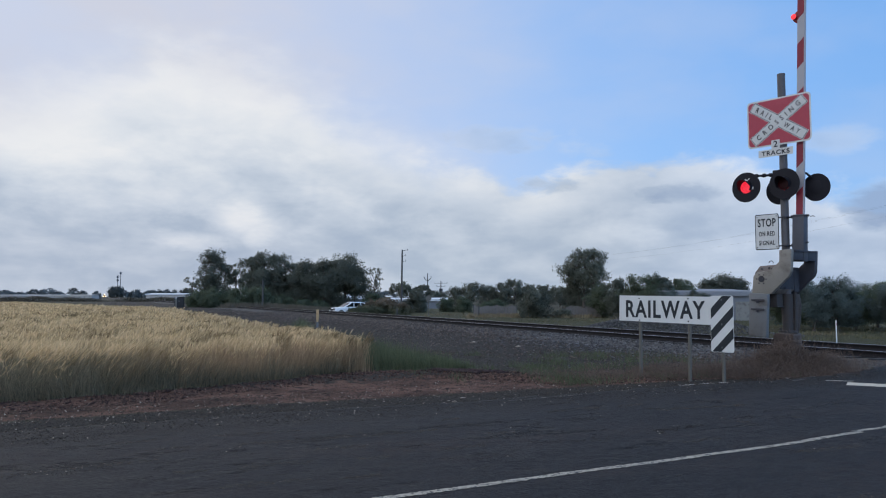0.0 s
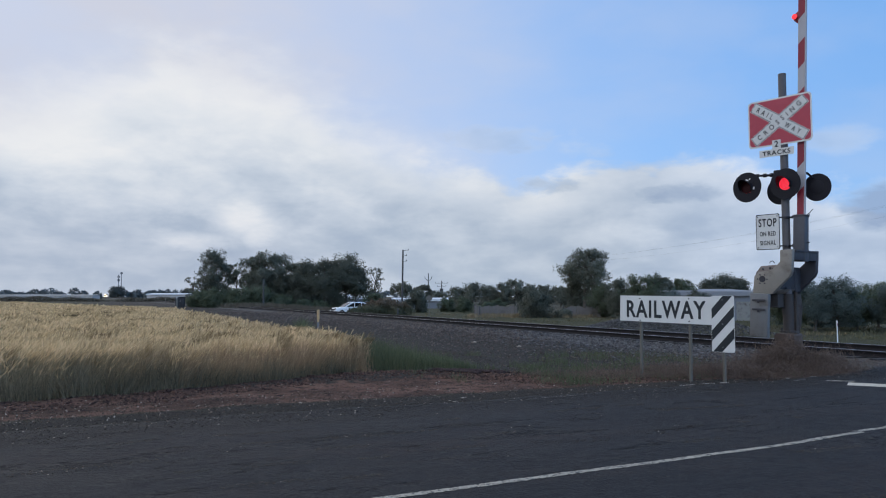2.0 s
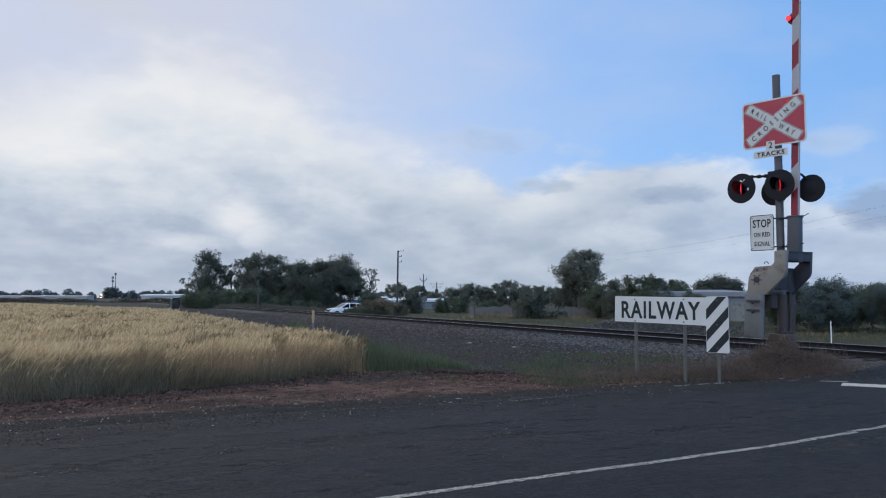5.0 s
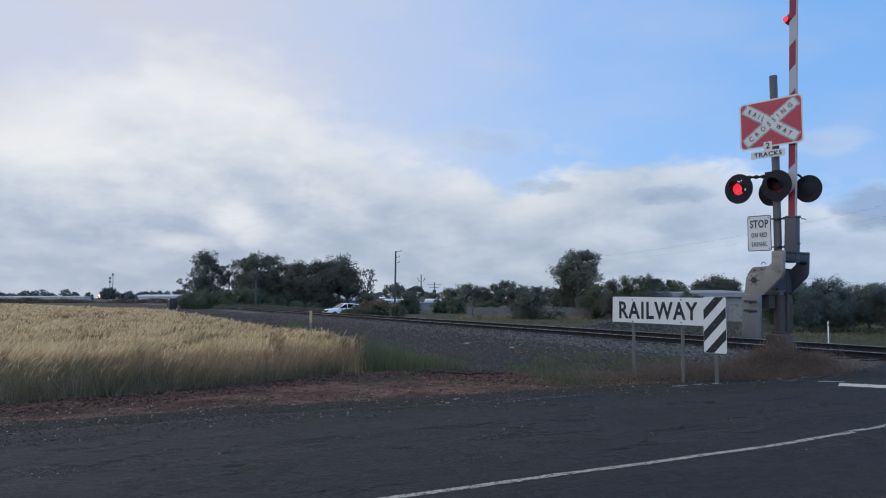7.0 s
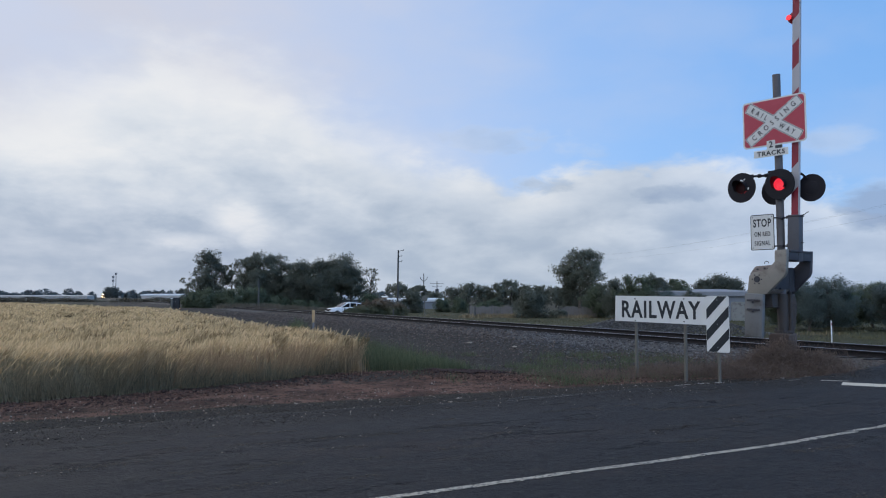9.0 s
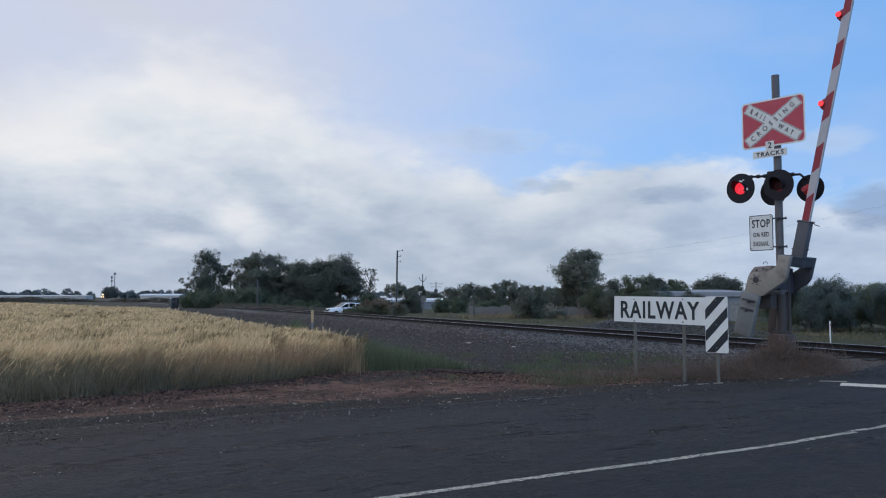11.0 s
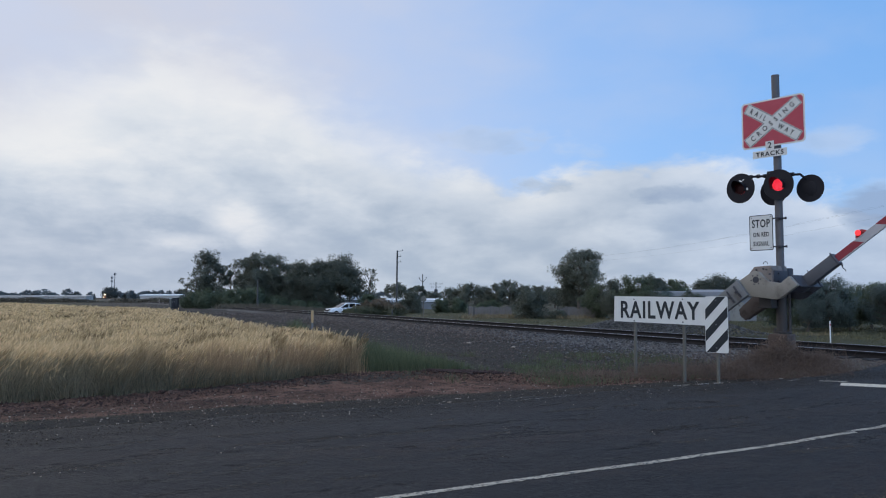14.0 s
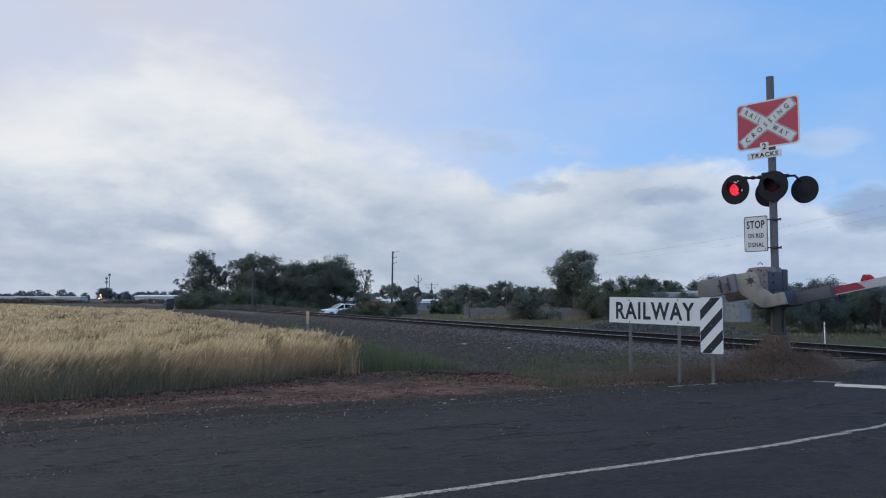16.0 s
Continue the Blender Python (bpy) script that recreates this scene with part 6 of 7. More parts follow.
# ---- board by the road ----
def build_sign():
    root = thing("railway_sign", pose(3.93, 15.35, 0.0, 0, 0, -47), "white roadside board lettered RAILWAY on two steel posts", "road sign")
    bm = bmesh.new()
    slab(bm, [(-0.455, 1.115), (1.53, 1.075), (1.56, 1.595), (-0.44, 1.622)], -0.052, -0.048)
    panel = part("panel", bm, WHITE_SHEET, root, "white panel", None, False)
    words("RAILWAY", 1.71, 0.345, BLACK_INK, panel, 0.565, -0.054, 1.350, -0.4, "lettering", 0.024, 1.14)
    for x, top in ((0.0, 1.6), (1.06, 1.58)):
        bm = bmesh.new()
        tube(bm, (x, 0, -0.2), (x + (0.02 if x else 0.01), 0, top), 0.032, 0.032, 14)
        part("post", bm, POST_STEEL, root)
        for zz in (1.56, 1.13):
            bm = bmesh.new()
            tube(bm, (x + 0.02, -0.052, zz), (x + 0.02, -0.062, zz), 0.014, 0.014, 8)
            box(bm, x - 0.04, x + 0.06, -0.047, 0.04, zz - 0.015, zz + 0.015)
            part("bolt", bm, DARK_STEEL, root)
    mk = thing("hazard_marker", pose(3.93, 15.35, 0.0, 0, 0, -47), "black and white diagonally striped marker board on a post", "hazard marker")
    W0, W1, Z0, Z1 = 1.545, 1.985, 0.59, 1.615
    bm = bmesh.new()
    slab(bm, rounded(W1 - W0, Z1 - Z0, 0.035, 4, (W0 + W1) / 2, (Z0 + Z1) / 2), -0.085, -0.081)
    panel = part("panel", bm, WHITE_SHEET, mk, "white panel", None, False)
    # stripes climb to the right; each is cut to the panel
    w, h = W1 - W0 - 0.012, Z1 - Z0 - 0.012
    rise = 0.455
    for b0 in (-0.205, 0.192, 0.59):
        b1 = b0 + 0.19
        poly = []
        lo = [(0, b0), (w, b0 + rise)]
        hi = [(w, b1 + rise), (0, b1)]
        pts = lo + hi
        for axis, lim, sign in ((1, 0, 1), (1, h, -1)):
            out = []
            for p, q in zip(pts, pts[1:] + pts[:1]):
                ip, iq = sign * (p[axis] - lim) >= 0, sign * (q[axis] - lim) >= 0
                if ip:
                    out.append(p)
                if ip != iq:
                    t = (lim - p[1]) / (q[1] - p[1])
                    out.append((p[0] + t * (q[0] - p[0]), lim))
            pts = out
        if len(pts) > 2:
            bm = bmesh.new()
            slab(bm, [(W0 + 0.006 + a, Z0 + 0.006 + c) for a, c in pts], -0.088, -0.085)
            part("stripe", bm, BLACK_INK, panel, "black diagonal stripe", None, False)
    for zz in (1.54, 1.10, 0.68):
        bm = bmesh.new()
        tube(bm, (1.76, -0.088, zz), (1.76, -0.096, zz), 0.013, 0.013, 8)
        part("bolt", bm, GALV, panel)
    bm = bmesh.new()
    tube(bm, (1.76, -0.045, -0.2), (1.76, -0.045, 1.55), 0.03, 0.03, 14)
    part("post", bm, POST_STEEL, mk)


build_sign()


# ---- posts along the line ----
def build_posts():
    p = thing("guide_post", pose(18.37, 36.0, -0.62, 0, 0, 10), "slim white guide post standing in grass", "guide post")
    bm = bmesh.new()
    box(bm, -0.026, 0.026, -0.018, 0.018, -0.2, 1.1, 0.008)
    part("post", bm, WHITE_PAINT, p)
    bm = bmesh.new()
    box(bm, -0.018, 0.018, -0.021, -0.018, 0.88, 0.97)
    part("reflector", bm, RED_SHEET, p)
    p = thing("marker_post", pose(-4.89, 30.0, 0.0, 0, 0, 0), "yellow-topped grey marker post beside the track", "marker post")
    bm = bmesh.new()
    box(bm, -0.036, 0.036, -0.03, 0.03, -0.2, 0.62, 0.01)
    part("post", bm, GALV, p)
    bm = bmesh.new()
    box(bm, -0.05, 0.05, -0.04, 0.04, 0.70, 1.09, 0.015)
    box(bm, -0.034, 0.034, -0.028, 0.028, 0.60, 0.72)
    part("cap", bm, YELLOW, p, "faded yellow top")
    p = thing("marker_post", pose(-38.2, 110.0, -0.1, 0, 0, 24), "slim pale post beside the line", "marker post")
    bm = bmesh.new()
    box(bm, -0.13, 0.13, -0.09, 0.09, -0.2, 1.45, 0.03)
    part("post", bm, POST_STEEL, p)
    bm = bmesh.new()
    box(bm, -0.16, 0.16, -0.12, 0.12, 1.45, 1.54, 0.02)
    part("cap", bm, WHITE_PAINT, p)


build_posts()


def build_cabinet():
    p = thing("trackside_cabinet", pose(-38.9, 113.5, float(land(-38.9, 113.5)), 0, 0, 12), "dark grey steel relay cabinet beside the line", "cabinet")
    bm = bmesh.new()
    box(bm, -0.66, 0.66, -0.45, 0.45, 0.0, 1.44, 0.03)
    part("body", bm, CABINET_GREY, p)
    bm = bmesh.new()
    box(bm, -0.72, 0.72, -0.53, 0.53, 1.44, 1.51, 0.03)
    part("roof", bm, CABINET_GREY, p)
    for sd in (-1, 1):
        bm = bmesh.new()
        box(bm, sd * 0.32 - 0.30, sd * 0.32 + 0.30, -0.475, -0.45, 0.12, 1.36, 0.008)
        door = part("door", bm, CABINET_GREY, p)
        bm = bmesh.new()
        box(bm, sd * 0.10 - 0.02, sd * 0.10 + 0.02, -0.51, -0.475, 0.8, 1.0, 0.006)
        part("handle", bm, GALV, door)


build_cabinet()


def build_back_sign():
    p = thing("round_sign", pose(-1.7, 90.0, float(land(-1.7, 90.0)), 0, 0, 8), "grey back of a round road sign on a post", "road sign")
    bm = bmesh.new()
    tube(bm, (0, 0, -0.2), (0, 0, 2.35), 0.05, 0.05, 8)
    part("post", bm, POST_STEEL, p)
    bm = bmesh.new()
    tube(bm, (0, -0.06, 2.1), (0, -0.075, 2.1), 0.34, 0.34, 20)
    part("disc", bm, POST_STEEL, p, "grey metal disc")
    for x, y, h in ((4.1, 88.0, 1.25), (-5.0, 84.0, 0.9)):
        p = thing("timber_post", pose(x, y, float(land(x, y))), "short dark timber post in rough grass", "post", "short posts")
        bm = bmesh.new()
        box(bm, -0.07, 0.07, -0.06, 0.06, -0.2, h, 0.015)
        part("post", bm, TIMBER, p)


build_back_sign()


# ---- trees ----
def tree(name, x, y, h, spread_, mat, seed, leaves=3000, leaf=0.3, low=0.25, label="", clumps=16, open_=0.5, trunk=0.035, group="", lean=0.0):
    """A trunk that forks into limbs, each ending in a lobe of leafy sprays.
    low: share of the height below the crown; open_: 0 closed to 1 sparse, with sky between the sprays."""
    r = np.random.default_rng(seed)
    base = float(land(x, y)) - 0.1
    root = thing(name, pose(x, y, base), label, "tree" if name == "tree" else "bush", group)
    bm = bmesh.new()
    rad = h * trunk
    top = Vector((lean * h + r.normal(0, 0.04) * h, r.normal(0, 0.04) * h, h * 0.80))
    knots = [Vector((0, 0, 0)), top * 0.35 + Vector((r.normal(0, 0.03) * h, 0, 0)), top * 0.7 + Vector((r.normal(0, 0.03) * h, 0, 0)), top]
    for i in range(3):
        tube(bm, knots[i], knots[i + 1], rad * (1 - 0.27 * i), rad * (1 - 0.27 * (i + 1)), 7, False)
    lobes = max(5, int(clumps * 0.85))
    sprays = []
    for i in range(lobes):
        t = i / (lobes - 1)
        big = spread_ * r.uniform(0.44, 0.70) * (1.12 - 0.38 * t) * (1.12 - 0.50 * open_)
        hz = min(h * (low + (0.97 - low) * t ** 0.8) + r.normal(0, 0.03) * h, h * 0.97 - big * 0.80)
        hz = max(hz, big * 0.5)
        wide = (1.12 * spread_ - 0.55 * big) * math.sin(math.pi * min(0.94, 0.28 + 0.62 * t)) * (0.35 + 0.65 * r.uniform(0, 1) ** 0.5)
        a = 2.4 * i + r.uniform(-0.7, 0.7)
        c = Vector((wide * math.cos(a) + lean * hz, wide * math.sin(a), hz))
        start = knots[1].lerp(knots[3], min(1.0, max(0.0, (hz / h - 0.30) * 1.1)))
        midp = start.lerp(c, 0.55) + Vector((r.normal(0, 0.02) * h, 0, -0.03 * h))
        tube(bm, start, midp, rad * 0.36, rad * 0.22, 5, False)
        tube(bm, midp, c, rad * 0.22, rad * 0.11, 5, False)
        for k in range(int(r.integers(13, 19) * (1.1 - 0.45 * open_))):
            d = r.normal(0, 1, 3)
            d /= np.linalg.norm(d)
            d[2] += 0.15
            q = Vector(d * big * r.uniform(0.35, 1.0) * np.array([1.0, 1.0, 0.88])) + c
            if open_ > 0.45:
                tube(bm, c, q, rad * 0.07, rad * 0.02, 3, False)
            sprays.append((q, big * r.uniform(0.20, 0.46) * (1.15 - 0.40 * open_), big))
    part("trunk", bm, BARK, root, "", None, False)
    n = int(leaves * 3.25)
    centre = np.array([q for q, _, _ in sprays])
    size_ = np.array([q for _, q, _ in sprays])
    share = size_ ** 2 / (size_ ** 2).sum()
    pick = r.choice(len(sprays), n, p=share)
    p = centre[pick] + np.clip(r.normal(0, 0.58, (n, 3)), -1.12, 1.12) * size_[pick][:, None] * np.array([1.0, 1.0, 0.85])
    p[:, 2] = np.maximum(p[:, 2], h * low * 0.45 + 0.25 * r.uniform(0, 1, n))
    # narrow leaves that hang outwards and down
    out_ = p - np.array([lean * h * 0.5, 0, h * 0.5])
    out_ /= np.linalg.norm(out_, axis=1)[:, None] + 1e-6
    w = np.array([0, 0, -0.6]) + 0.8 * r.normal(0, 1, (n, 3))
    w -= 0.65 * (w * out_).sum(1)[:, None] * out_
    w /= np.linalg.norm(w, axis=1)[:, None]
    u = np.cross(w, 0.55 * r.normal(0, 1, (n, 3)) + out_)
    u /= np.linalg.norm(u, axis=1)[:, None] + 1e-6
    size = leaf * r.uniform(0.55, 1.24, n)[:, None]
    v = np.stack([p - u * size * 0.30, p + u * size * 0.30, p + w * size * 0.85], 1).reshape(-1, 3)
    crown = new("crown", raw("crown", v, np.arange(3 * n).reshape(-1, 3), mat))
    crown.parent = root
    return root


DARK_TREE = "dark tree with dense foliage beyond the railway"
GUM_TREE = "tall gum tree with an airy crown beyond the railway"
BUSH = "rounded dark green bush beyond the railway"
GREY_BUSH = "grey-green bush in the distance"
# left group: height, spread, leaves, share below the crown, leaf count, leaf length, openness, lobes
for x, y, h, sp, mt, low, n, lf, op, lb in (
        (-35.7, 120, 9.0, 2.6, LEAF_DARK, 0.10, 5200, 0.27, 0.28, 28), (-39.4, 121, 5.0, 1.5, LEAF_GUM, 0.25, 420, 0.22, 1.0, 14), (-33.2, 123, 7.3, 1.7, LEAF_GUM, 0.50, 900, 0.24, 0.85, 14),
        (-30.8, 123, 8.1, 2.2, LEAF_GUM, 0.30, 2900, 0.26, 0.50, 20), (-28.6, 121, 9.0, 2.5, LEAF_GUM, 0.26, 3500, 0.26, 0.45, 24), (-26.2, 122, 9.1, 2.6, LEAF_GUM, 0.22, 3700, 0.26, 0.42, 24), (-23.8, 122, 8.0, 2.7, LEAF_GUM, 0.12, 3900, 0.27, 0.32, 22), (-20.9, 120, 8.1, 2.8, LEAF_DARK, 0.10, 4000, 0.28, 0.25, 22),
        (-28.4, 128, 6.6, 3.0, LEAF_DARK, 0.10, 2600, 0.30, 0.10, 16), (-23.2, 128, 6.8, 3.2, LEAF_DARK, 0.10, 2600, 0.30, 0.10, 16), (-18.4, 127, 7.0, 3.0, LEAF_DARK, 0.12, 2600, 0.30, 0.10, 16),
        (-18.1, 119, 8.4, 2.9, LEAF_DARK, 0.16, 4000, 0.27, 0.22, 20), (-15.4, 120, 8.9, 3.2, LEAF_DARK, 0.40, 5000, 0.27, 0.22, 24), (-13.3, 119, 6.9, 1.8, LEAF_DARK, 0.42, 2600, 0.26, 0.28, 14), (-10.9, 122, 7.2, 1.7, LEAF_GUM, 0.36, 520, 0.24, 0.92, 20)):
    tree("tree", x, y, h, sp, mt, int(abs(x * 10)), n, lf, low, GUM_TREE if mt is LEAF_GUM else DARK_TREE, lb, op, 0.026, "trees beyond the railway")
for i, (x, y, h, sp) in enumerate(((-36.0, 114, 2.6, 1.8), (-33.2, 113, 2.9, 2.2), (-29.6, 112, 3.2, 2.3), (-26.6, 112, 3.2, 2.1), (-23.8, 114, 2.2, 1.6), (-21.0, 116, 1.8, 1.4), (-18.6, 116, 1.7, 1.3), (-37.8, 117, 1.9, 1.2), (-10.2, 113, 2.9, 1.6))):
    tree("bush", x, y, h, sp, LEAF_BUSH, 50 + i, 1700, 0.25, 0.04, BUSH, 12, 0.25, 0.02, "bushes beyond the railway")
# distant row in the middle
for i, (x, y, h, sp, op) in enumerate(((-9.0, 170, 5.2, 2.5, 0.7), (-4.9, 172, 4.9, 2.2, 0.85), (-1.5, 168, 3.4, 1.8, 0.4), (3.2, 172, 4.4, 2.2, 0.4), (6.4, 170, 5.4, 2.4, 0.45), (10.0, 173, 4.8, 2.2, 0.5), (13.0, 170, 5.2, 2.0, 0.5), (15.8, 171, 6.0, 2.5, 0.5), (19.4, 172, 4.8, 2.2, 0.5), (22.4, 171, 4.8, 2.0, 0.8), (25.5, 168, 4.6, 2.4, 0.4), (29.0, 165, 4.2, 2.4, 0.4), (33.0, 160, 4.4, 2.6, 0.4))):
    tree("tree", x, y, h * 1.06, sp * 1.1, LEAF_GUM, 100 + i, 1700, 0.32, 0.52 if i < 2 else 0.25, "distant gum tree with a rounded crown", 14, op, 0.035, "distant trees")
for i, (x, y, h, sp) in enumerate(((-3.7, 112, 3.3, 1.7), (0.4, 116, 2.2, 1.3), (3.0, 114, 2.3, 1.3), (10.2, 84, 3.15, 1.75), (13.3, 85, 1.0, 0.8), (6.0, 108, 1.6, 1.0), (7.8, 112, 2.0, 1.2), (-7.6, 108, 1.8, 1.2))):
    tree("bush", x, y, h, sp, LEAF_DARK if h > 3 else LEAF_GUM if y == 85 else LEAF_BUSH, 130 + i, 2600 if h > 3 else 1500, 0.22, 0.03, BUSH, 14, 0.15, 0.02, "bushes beyond the railway")
# tall gum and its neighbours
tree("tree", 17.35, 95, 8.55, 3.1, LEAF_GUM, 168, 5200, 0.23, 0.38, GUM_TREE, 26, 0.58, 0.028, "trees beyond the railway", 0.08)
for i, (x, y, h, sp) in enumerate(((17.8, 86, 3.6, 1.6), (19.2, 83, 4.2, 2.0), (21.0, 80, 4.5, 2.0), (22.8, 80, 4.6, 1.8), (24.6, 80, 4.2, 1.5), (17.0, 97, 5.4, 1.7), (26.8, 98, 3.6, 2.2), (29.2, 99, 3.4, 2.2))):
    tree("tree", x, y, h * 1.04, sp * 1.08, LEAF_DARK if i % 2 else LEAF_BUSH, 170 + i, 2800, 0.21, 0.12, DARK_TREE, 16, 0.5 if i in (2, 3, 4) else 0.35, 0.03, "trees beyond the railway")
for i, (x, h, sp) in enumerate(((35.9, 5.3, 1.9), (33.9, 4.7, 1.6), (37.8, 4.7, 1.6))):
    tree("tree", x, 98, h, sp, LEAF_DARK, 182 + i, 2600, 0.23, 0.15, DARK_TREE, 20, 0.05, 0.03, "trees beyond the railway")
tree("tree", 23.2, 70, 3.0, 1.4, LEAF_DARK, 188, 2200, 0.17, 0.10, DARK_TREE, 16, 0.4, 0.03, "trees beyond the railway")
for i, (x, y, h, sp) in enumerate(((23.6, 53, 3.1, 1.3), (25.0, 52, 3.5, 1.4), (26.6, 52, 3.75, 1.5), (28.4, 53, 3.0, 1.3), (29.9, 51, 3.1, 1.3), (31.2, 52, 3.5, 1.4), (33.4, 52, 3.5, 1.5), (25.4, 56, 3.3, 1.5), (29.0, 57, 3.1, 1.5), (32.2, 57, 3.5, 1.6), (19.0, 60, 1.7, 1.0), (18.1, 62, 3.0, 1.2))):
    tree("tree", x, y, h * 1.02, sp * 1.12, LEAF_NEAR if i % 3 else LEAF_BUSH, 190 + i, 4600, 0.118, 0.22, "dark olive-green small tree behind the crossing", 18, 0.42, 0.03, "small trees behind the crossing")
# reddish brush beside the car
for i, (x, y, h, sp) in enumerate(((-6.5, 88, 2.15, 1.5), (-5.3, 87.5, 1.75, 1.3), (-7.7, 87, 1.75, 1.2), (-8.7, 86.5, 1.25, 0.9), (-9.7, 86, 0.85, 0.8))):
    tree("brush", x, y, h, sp, LEAF_DRY, 210 + i, 1800, 0.20, 0.02, "dry reddish brush beside the parked car", 10, 0.3, 0.02)


# ---- far woods at the horizon ----
def foliage(name, p, size, mat, seed, label, category):
    """Small leaves at p, mostly facing up and outwards, in one mesh."""
    r = np.random.default_rng(seed)
    n = len(p)
    face = np.array([0, -0.5, 0.8]) + 0.6 * r.normal(0, 1, (n, 3))
    u = np.cross(face, r.normal(0, 1, (n, 3)))
    u /= np.linalg.norm(u, axis=1)[:, None] + 1e-6
    w = np.cross(face, u)
    w /= np.linalg.norm(w, axis=1)[:, None] + 1e-6
    s = np.asarray(size)[:, None] * r.uniform(0.5, 1.2, (n, 1))
    v = np.stack([p - u * s, p + w * s * 0.6, p + u * s, p - w * s * 0.6], 1).reshape(-1, 3)
    return tagged(new(name, raw(name, v, np.arange(4 * n).reshape(-1, 4), mat)), label, category, "", "stuff")


def build_far_woods():
    r = np.random.default_rng(21)
    n, trees_ = 32000, 150
    ta = radians(-35) + radians(70) * r.uniform(0, 1, trees_)
    th = r.uniform(7.0, 15.0, trees_) * (0.92 + 0.14 * np.sin(ta * 23))
    k = r.integers(0, trees_, n)
    dist = 1320 + r.uniform(-20, 20, n)
    wide = th[k] * 1.25
    q = r.uniform(-1, 1, n)
    rise = np.sqrt(np.clip(1 - q ** 2, 0, 1)) * r.uniform(0.15, 1, n) ** 0.5
    a = ta[k] + q * wide / 1320
    p = np.stack([np.sin(a) * dist, np.cos(a) * dist, -1.2 + 0.6 + th[k] * rise], 1)
    foliage("far_woods", p, np.full(n, 1.9), LEAF_FAR_HAZED, 22, "hazy belt of trees along the horizon", "woods")


build_far_woods()


# ---- poles, wires and tower ----
def power_pole(x, y, h, arms, label, lean=0.0):
    base = float(land(x, y)) - 0.2
    root = thing("power_pole", pose(x, y, base), label, "power pole", "power poles")
    bm = bmesh.new()
    tube(bm, (0, 0, 0), (lean, 0, h), 0.15, 0.10, 10)
    part("pole", bm, TIMBER, root)
    for z, w, one in arms:
        bm = bmesh.new()
        if one:
            # upswept bracket
            tube(bm, (lean * z / h, 0, z - 0.10), (w * 0.55, 0, z + 0.04), 0.035, 0.03, 8)
            tube(bm, (w * 0.55, 0, z + 0.04), (w, 0, z + 0.03), 0.03, 0.025, 8)
        else:
            box(bm, -w / 2, w / 2, -0.035, 0.035, z - 0.04, z + 0.04)
        arm = part("crossarm", bm, TIMBER, root)
        for q in ((w,) if one else (-w / 2 + 0.1, 0.25, w / 2 - 0.1)):
            bm = bmesh.new()
            tube(bm, (q, 0, z + 0.03), (q, 0, z + 0.24), 0.04, 0.03, 8)
            part("insulator", bm, DARK_STEEL, arm)
    return root


power_pole(-5.7, 105, 8.9, ((8.8, 0.85, True), (8.05, 0.6, True), (7.3, 0.6, True)), "tall grey timber power pole with upswept stub arms", 0.12)
power_pole(-25.8, 110, 4.4, (), "slim weathered timber pole before the trees")
vee = power_pole(-3.6, 180, 8.0, (), "distant power pole with a forked head")
for sd in (-1, 1):
    bm = bmesh.new()
    tube(bm, (0, 0, 6.1), (sd * 0.75, 0, 6.75), 0.07, 0.06, 6)
    tube(bm, (sd * 0.75, 0, 6.75), (sd * 0.85, 0, 7.25), 0.07, 0.05, 6)
    part("fork_arm", bm, TIMBER, vee)
pp = power_pole(-0.55, 200, 6.6, ((6.0, 3.4, False), (5.2, 2.4, False)), "distant power pole with a transformer")
bm = bmesh.new()
tube(bm, (0, -0.5, 3.6), (0, -0.5, 4.6), 0.45, 0.45, 12)
box(bm, -0.2, 0.2, -0.4, 0.0, 3.9, 4.1)
part("transformer", bm, DARK_STEEL, pp)
power_pole(50.0, 74.0, 12.9, ((12.4, 2.4, False),), "power pole beyond the crossing")
power_pole(30.0, 160.0, 10.9, ((10.4, 2.4, False),), "power pole hidden among trees")


def wire(a, b, sag):
    bm = bmesh.new()
    prev, n = None, 24
    for i in range(n + 1):
        t = i / n
        p = Vector(a).lerp(Vector(b), t) - Vector((0, 0, 4 * sag * t * (1 - t)))
        if prev is not None:
            tube(bm, prev, p, 0.004, 0.004, 4, False)
        prev = p
    ob = new("power_line", finish(bm, "power_line", BLACK_INK))
    tagged(ob, "thin sagging overhead power line", "power line", "power lines")


for o, dz_ in ((-1.1, 0.0), (0.25, 0.15), (1.1, -0.75)):
    wire((30.0 + o, 160.0, 9.8 + dz_), (50.0 + o, 74.0, 11.8 + dz_), 1.0)


def build_tower():
    base = float(land(-504, 1200))
    root = thing("radio_mast", pose(-504, 1200, base), "slender grey radio mast with aerials on the horizon", "radio mast")
    for x, top in ((0, 41.0), (-4.4, 36.0)):
        bm = bmesh.new()
        tube(bm, (x, 0, -0.5), (x, 0, top), 0.75, 0.45, 8)
        part("mast", bm, GALV, root)
    for x, z in ((0, 38.5), (-4.4, 33.0), (-4.4, 27.5)):
        bm = bmesh.new()
        for a in (0, 120, 240):
            cx, cy = x + 1.4 * math.cos(radians(a)), 1.4 * math.sin(radians(a))
            box(bm, cx - 0.45, cx + 0.45, cy - 0.3, cy + 0.3, z - 1.6, z + 1.6)
        tube(bm, (x - 1.4, 0, z), (x + 1.4, 0, z), 0.2, 0.2, 6)
        part("aerial", bm, GALV, root)


